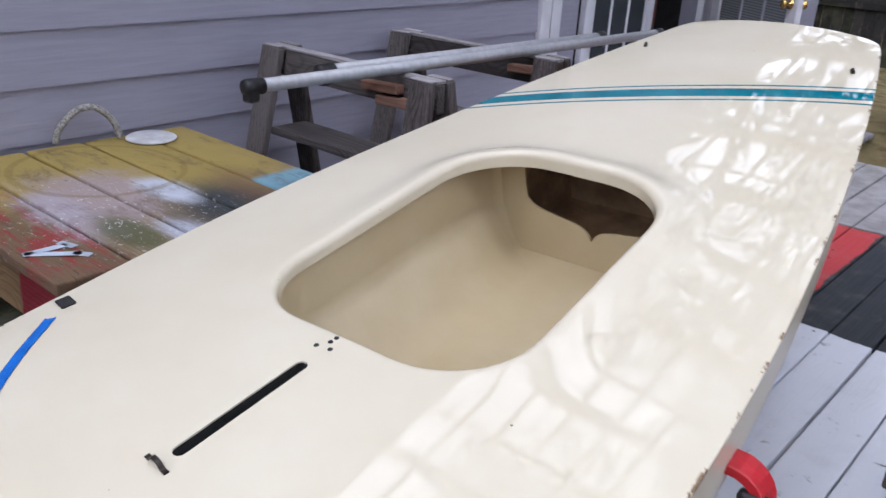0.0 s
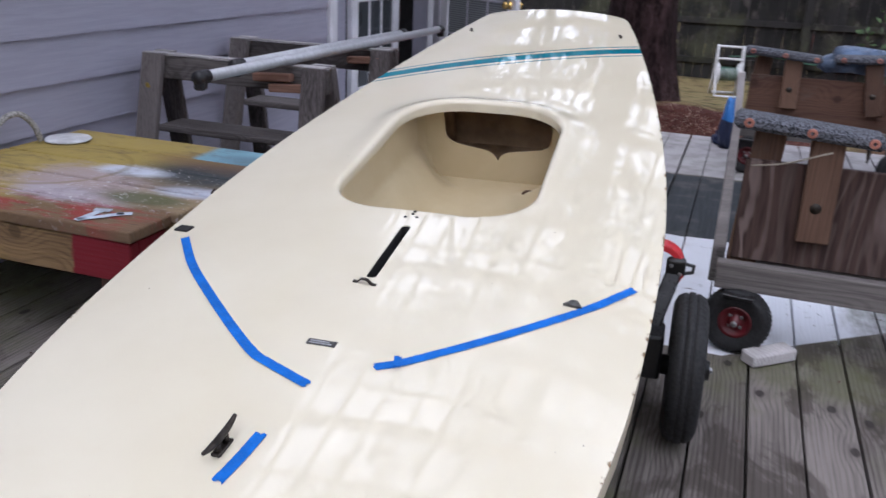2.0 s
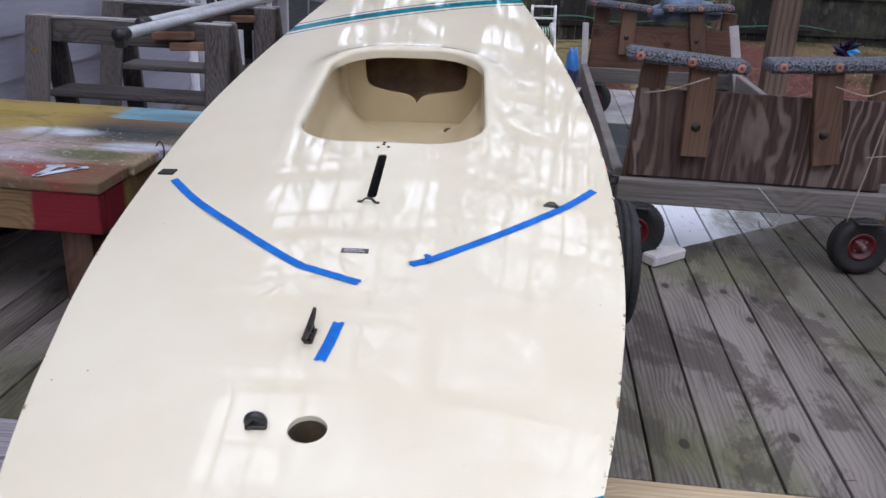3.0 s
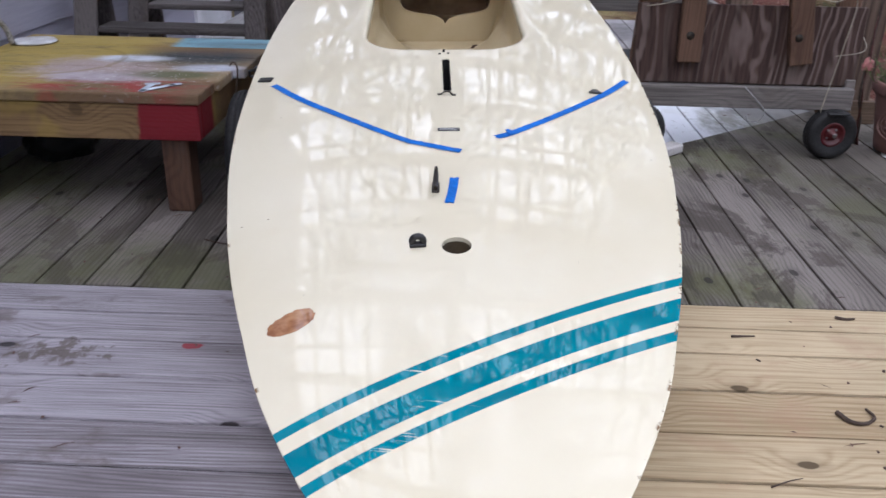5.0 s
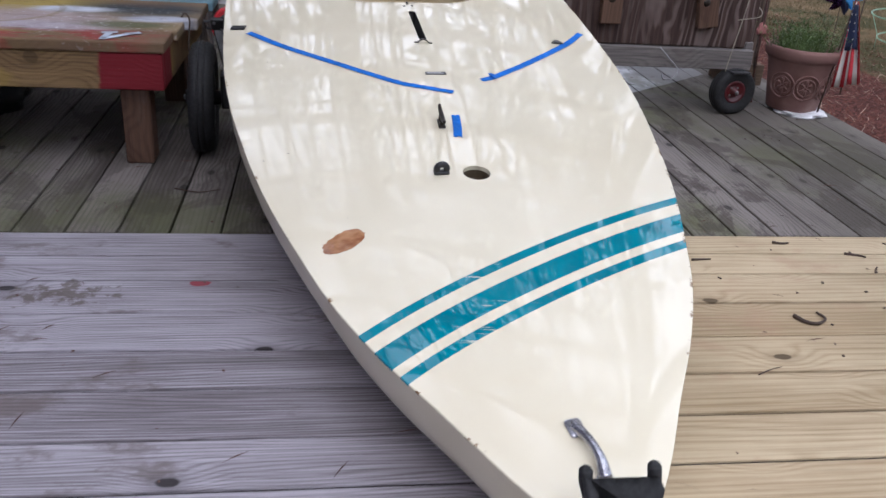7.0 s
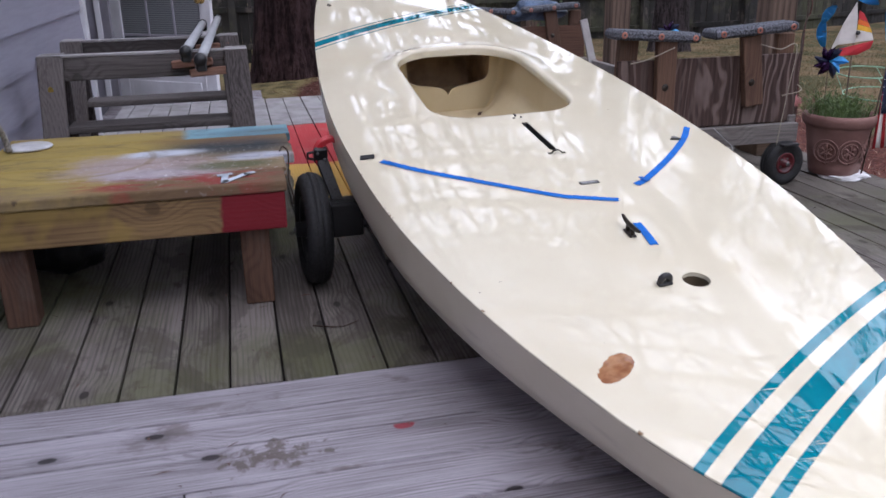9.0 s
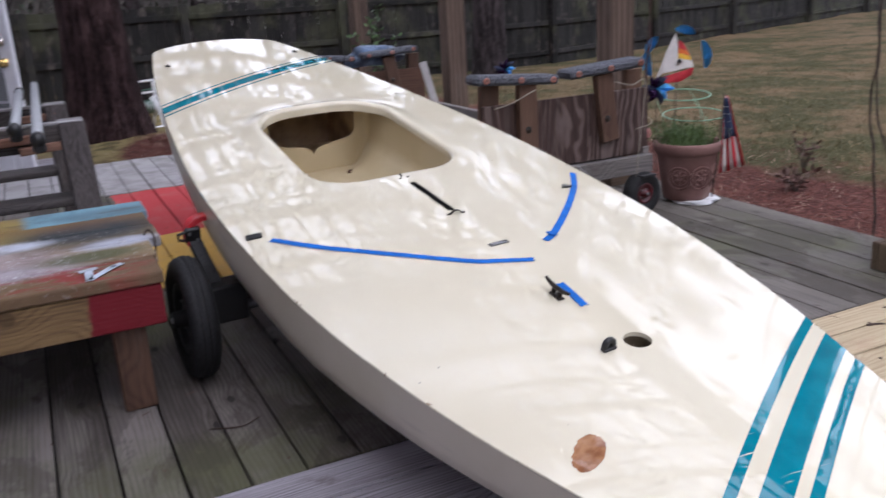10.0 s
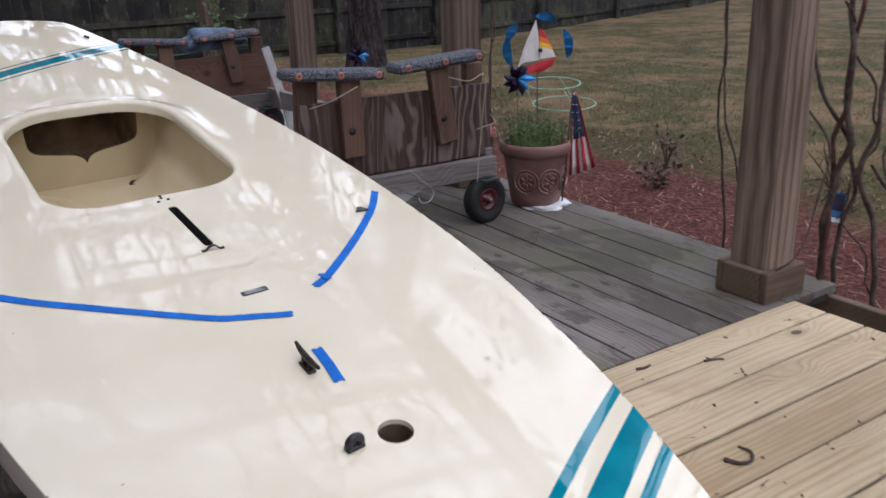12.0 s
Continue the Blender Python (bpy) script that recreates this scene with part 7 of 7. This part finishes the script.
        vine([q, (q[0] + w * 0.5 * math.cos(a), q[1] + w * 0.5 * math.sin(a), z0 + h * 0.3 + 0.03), (q[0] + w * math.cos(a + 0.3), q[1] + w * math.sin(a + 0.3), z0 + h)], rnd.uniform(0.0018, 0.0032), V, v, 60 + i, 0.02)
    for i in range(9):
        rnd = random.Random(40 + i)
        y0, x0 = rnd.uniform(-1, 4), rnd.uniform(0.6, 1.9)
        vine([(1.95, 0.6 + 0.1 * i, 2.55), (x0, y0, 2.80), (x0 - rnd.uniform(0.3, 1), y0 + rnd.uniform(-0.8, 0.8), 2.82), (x0 - rnd.uniform(1, 1.8), y0 + rnd.uniform(-1, 1), 2.79)], 0.0074, V, v, 20 + i, 0.05)


build_vines()
climber = thing("slender_vine", Matrix.Identity(4), "thin dark red climbing stems beside the flower pot", "vine")
vine([(1.715, 2.06, 0.0), (1.700, 2.04, 0.12), (1.672, 2.02, 0.25), (1.690, 2.06, 0.40), (1.712, 2.08, 0.62), (1.735, 2.10, 0.85), (1.745, 2.11, 1.2), (1.76, 2.12, 2.5)], 0.0055, M["vine"], climber, 31, 0.012)
vine([(1.720, 2.05, 0.0), (1.690, 2.03, 0.15), (1.680, 2.03, 0.30), (1.705, 2.07, 0.50), (1.722, 2.09, 0.72), (1.748, 2.10, 0.95), (1.755, 2.12, 2.4)], 0.0045, M["red_stem"], climber, 32, 0.012)
tag = thing("plant_label", pose(2.06, 0.535, 0.26, 0, 6, -48), "blue and white plastic plant label hanging on the vine", "label")
part("card", box((-0.026, -0.0015, -0.055), (0.026, 0.0015, 0.055), 0.0008), M["tag"], tag)
part("white_band", box((-0.022, -0.0042, -0.052), (0.022, -0.0017, -0.036), 0), M["white_plastic"], tag, "pale band of unreadable print")
part("picture", box((-0.022, -0.0042, -0.010), (0.022, -0.0017, 0.048), 0), M["navy_cloth"], tag, "dark printed picture")

# cords and loose sticks on the cradle
for pts, r in (([(1.30, 1.80, 0.66), (1.40, 1.80, 0.635), (1.49, 1.815, 0.645), (1.475, 1.82, 0.45), (1.44, 1.80, 0.28), (1.425, 1.79, 0.205)], 0.0024),
               ([(0.69, 1.82, 0.60), (0.78, 1.83, 0.615), (0.90, 1.83, 0.66)], 0.0026),
               ([(1.46, 1.84, 0.42), (1.60, 1.90, 0.44), (1.76, 2.40, 0.46)], 0.002)):
    tagged(part("cord", tube(spline(pts, 7), r, 6), M["string"], None, "pale cord tied to the boat cradle", None, True), "", "cord", "cords on the cradle")
tagged(part("wire_loop", tube(spline([(1.123, 1.835, 0.292), (1.165, 1.82, 0.25), (1.205, 1.80, 0.205), (1.19, 1.79, 0.168), (1.145, 1.79, 0.160), (1.135, 1.80, 0.185)], 6), 0.0026, 6), M["steel"], None, "stiff grey wire loop hanging from the cradle sill", None, True), "", "wire", "cords on the cradle")
tagged(part("table_wire", tube(spline([(-0.835, 1.36, 0.425), (-0.822, 1.36, 0.44), (-0.806, 1.35, 0.415), (-0.812, 1.33, 0.33), (-0.800, 1.32, 0.27), (-0.806, 1.30, 0.25)], 6), 0.0028, 6), M["twig"], None, "dark wire hooked over the end of the craft table", None, True), "", "wire")
tagged(part("leaning_stick", plank((1.50, 4.30, 0.60), (1.615, 4.20, 0.02), 0.055, 0.016, (0, 1, 0), 0.002), M["pale_board"], None, "pale bare stick leaning on the cradle"), "", "stick")
blk = part("wood_block", box((-0.085, -0.032, 0), (0.085, 0.032, 0.040), 0.006), M["pale_board"], None, "pale weathered wood block beside the cradle wheel", pose(0.832, 1.815, 0.001, 0, 0, 42))
tagged(blk, "", "wood block")


def twig(pts, r, label):
    tagged(part("twig", tube(spline(pts, 6), r, 5, taper=lambda t: 1 - 0.5 * t), M["twig"], None, label, None, True), "", "twig", "twigs on the deck")


Z = 0.004
twig([(0.842, -0.020, Z), (0.858, -0.052, Z), (0.888, -0.060, Z), (0.918, -0.036, Z), (0.912, -0.004, Z)], 0.0058, "dark bent twig on the fresh boards")
twig([(1.005, 0.420, Z), (1.030, 0.412, Z), (1.055, 0.416, Z)], 0.0055, "short stub of dark twig on the fresh boards")
twig([(1.195, 0.342, Z), (1.235, 0.330, Z), (1.250, 0.318, Z)], 0.0050, "short stub of dark twig on the fresh boards")
twig([(0.70, 0.30, Z), (0.76, 0.305, Z)], 0.0039, "short stub of dark twig on the fresh boards")
twig([(0.62, -0.28, Z), (0.66, -0.26, Z), (0.69, -0.25, Z)], 0.0018, "thin straight twig on the fresh boards")
twig([(1.30, -0.30, Z), (1.36, -0.36, Z), (1.34, -0.45, Z), (1.44, -0.52, Z)], 0.0033, "crooked dark twig on the fresh boards")
rnd = random.Random(23)
for _ in range(26):
    x, y, a = rnd.uniform(0.62, 1.72), rnd.uniform(-0.75, 0.44), rnd.uniform(0, 3.1)
    L = rnd.uniform(0.005, 0.013)
    tagged(part("bark_crumb", plank((x, y, 0.0035), (x + L * math.cos(a), y + L * math.sin(a), 0.0040), rnd.uniform(0.004, 0.008), 0.003, (0, 0, 1), 0.0008), M["twig"], None, "dark crumb of bark on the fresh boards"), "", "bark crumb", "bark crumbs on the deck")
twig([(-0.80, 0.80, Z), (-0.72, 0.77, Z), (-0.66, 0.80, Z)], 0.0026, "thin curved twig by the table leg")


def build_litter():
    rnd = random.Random(17)
    verts, faces = [], []
    for _ in range(600):
        x, y = rnd.uniform(-1.75, 1.8), rnd.uniform(-1.9, 3.8)
        if -0.85 < x < 0.7 and -0.2 < y < 3.4 and rnd.random() < 0.6:
            continue
        a = rnd.uniform(0, math.pi)
        L, w = rnd.choice(((0.008, 0.0035), (0.006, 0.004), (0.004, 0.003), (0.03, 0.0007), (0.02, 0.0008)))
        dx, dy = math.cos(a) * L, math.sin(a) * L
        nx, ny = -math.sin(a) * w, math.cos(a) * w
        k = len(verts)
        z = 0.003 + rnd.random() * 0.002
        verts += [(x - dx, y - dy, z), (x + nx, y + ny, z + 0.003), (x + dx, y + dy, z), (x - nx, y - ny, z + 0.001)]
        faces.append((k, k + 1, k + 2, k + 3))
    tagged(new("litter", from_lists("litter", verts, faces, M["dead_leaf"])), "pine needles and leaf crumbs scattered on the deck", "litter", "", "stuff")


build_litter()


# ---- deck boards ----
def build_floor():
    f = thing("floor_deck", Matrix.Identity(4), "weathered grey deck boards with an old painted flag field", "deck", "", "structure")
    pitch = 0.1402
    board = mesh_of(box((-0.0668, 0, -0.034), (0.0668, 4.86, 0.0), 0.003, 2), M["old_deck"], "board")
    rnd = random.Random(6)
    part("board", box((-1.835, 0.479, -0.034), (-1.7505, 5.338, -0.001), 0.003, 2), M["old_deck"], f)
    for i in range(27):
        ob = new("board", board)
        ob.parent = f
        ob.matrix_basis = pose(-1.7466 + (i + 0.5) * pitch, 0.478 + rnd.uniform(-0.004, 0.004), rnd.uniform(-0.0025, 0.0), 0, rnd.uniform(-0.25, 0.25), rnd.uniform(-0.04, 0.04))
    part("fascia", box((1.995, 0.2, -0.30), (2.03, 5.34, -0.036), 0.004), M["post_base"], f)
    part("fascia", box((-1.83, 5.30, -0.30), (2.03, 5.336, -0.036), 0.004), M["old_near"], f)
    g = thing("floor_landing", Matrix.Identity(4), "cross boards of the near deck, grey on one side and fresh pine on the other", "deck", "", "structure")
    def row(gaps, x0, x1, mat, name, split=None):
        """Cross boards between the given joints, carried on at an even pitch."""
        gaps = list(gaps)
        while gaps[-1] > -3.4:
            gaps.append(gaps[-1] - 0.148)
        for k, (a, b) in enumerate(zip(gaps, gaps[1:])):
            ends = [(x0, x1)]
            if split and k == split[0]:
                ends = [(x0, split[1] - 0.002), (split[1] + 0.002, x1)]
            for u, v in ends:
                w = (a - b) / 2 - 0.0042
                bm = box((u - (u + v) / 2, -w, -0.034), (v - (u + v) / 2, w, 0.0), 0.0016, 2)
                part(name, bm, mat, g, "", pose((u + v) / 2, (a + b) / 2, rnd.uniform(-0.002, 0.001), rnd.uniform(-0.2, 0.2), 0, 0))

    row((0.474, 0.327, 0.184, 0.022, -0.142, -0.287, -0.450, -0.590), -1.83, 0.05, M["old_near"], "cross_board", (3, -1.14))
    row((0.474, 0.347, 0.218, 0.056, -0.109, -0.265, -0.411, -0.560), 0.054, 1.785, M["new_near"], "fresh_board")
    part("fascia", box((1.752, -3.4, -0.30), (1.784, 0.47, -0.036), 0.004), M["new_near"], g)
    # sheets added under the boards so that the gaps look dark, as dirt and shade
    part("joint_dirt", box((0.05, -3.4, -0.05), (1.75, 0.47, -0.007), 0), M["joint"], g, "black sheet that darkens the joints, as dirt and shade")
    part("joint_dirt", box((-1.82, -3.4, -0.05), (0.05, 0.47, -0.007), 0), M["joint"], g, "black sheet that darkens the joints, as dirt and shade")
    part("joint_dirt", box((-1.82, 0.48, -0.05), (1.99, 5.29, -0.026), 0), M["joint"], f, "black sheet that darkens the joints, as dirt and shade")
    h = thing("floor_step", Matrix.Identity(4), "lower grey step by the house door", "deck", "", "structure")
    for i in range(12):
        part("board", box((-2.1, 5.35 + i * 0.143, -0.215), (-0.75, 5.49 + i * 0.143, -0.18), 0.004), M["old_near"], h)


build_floor()
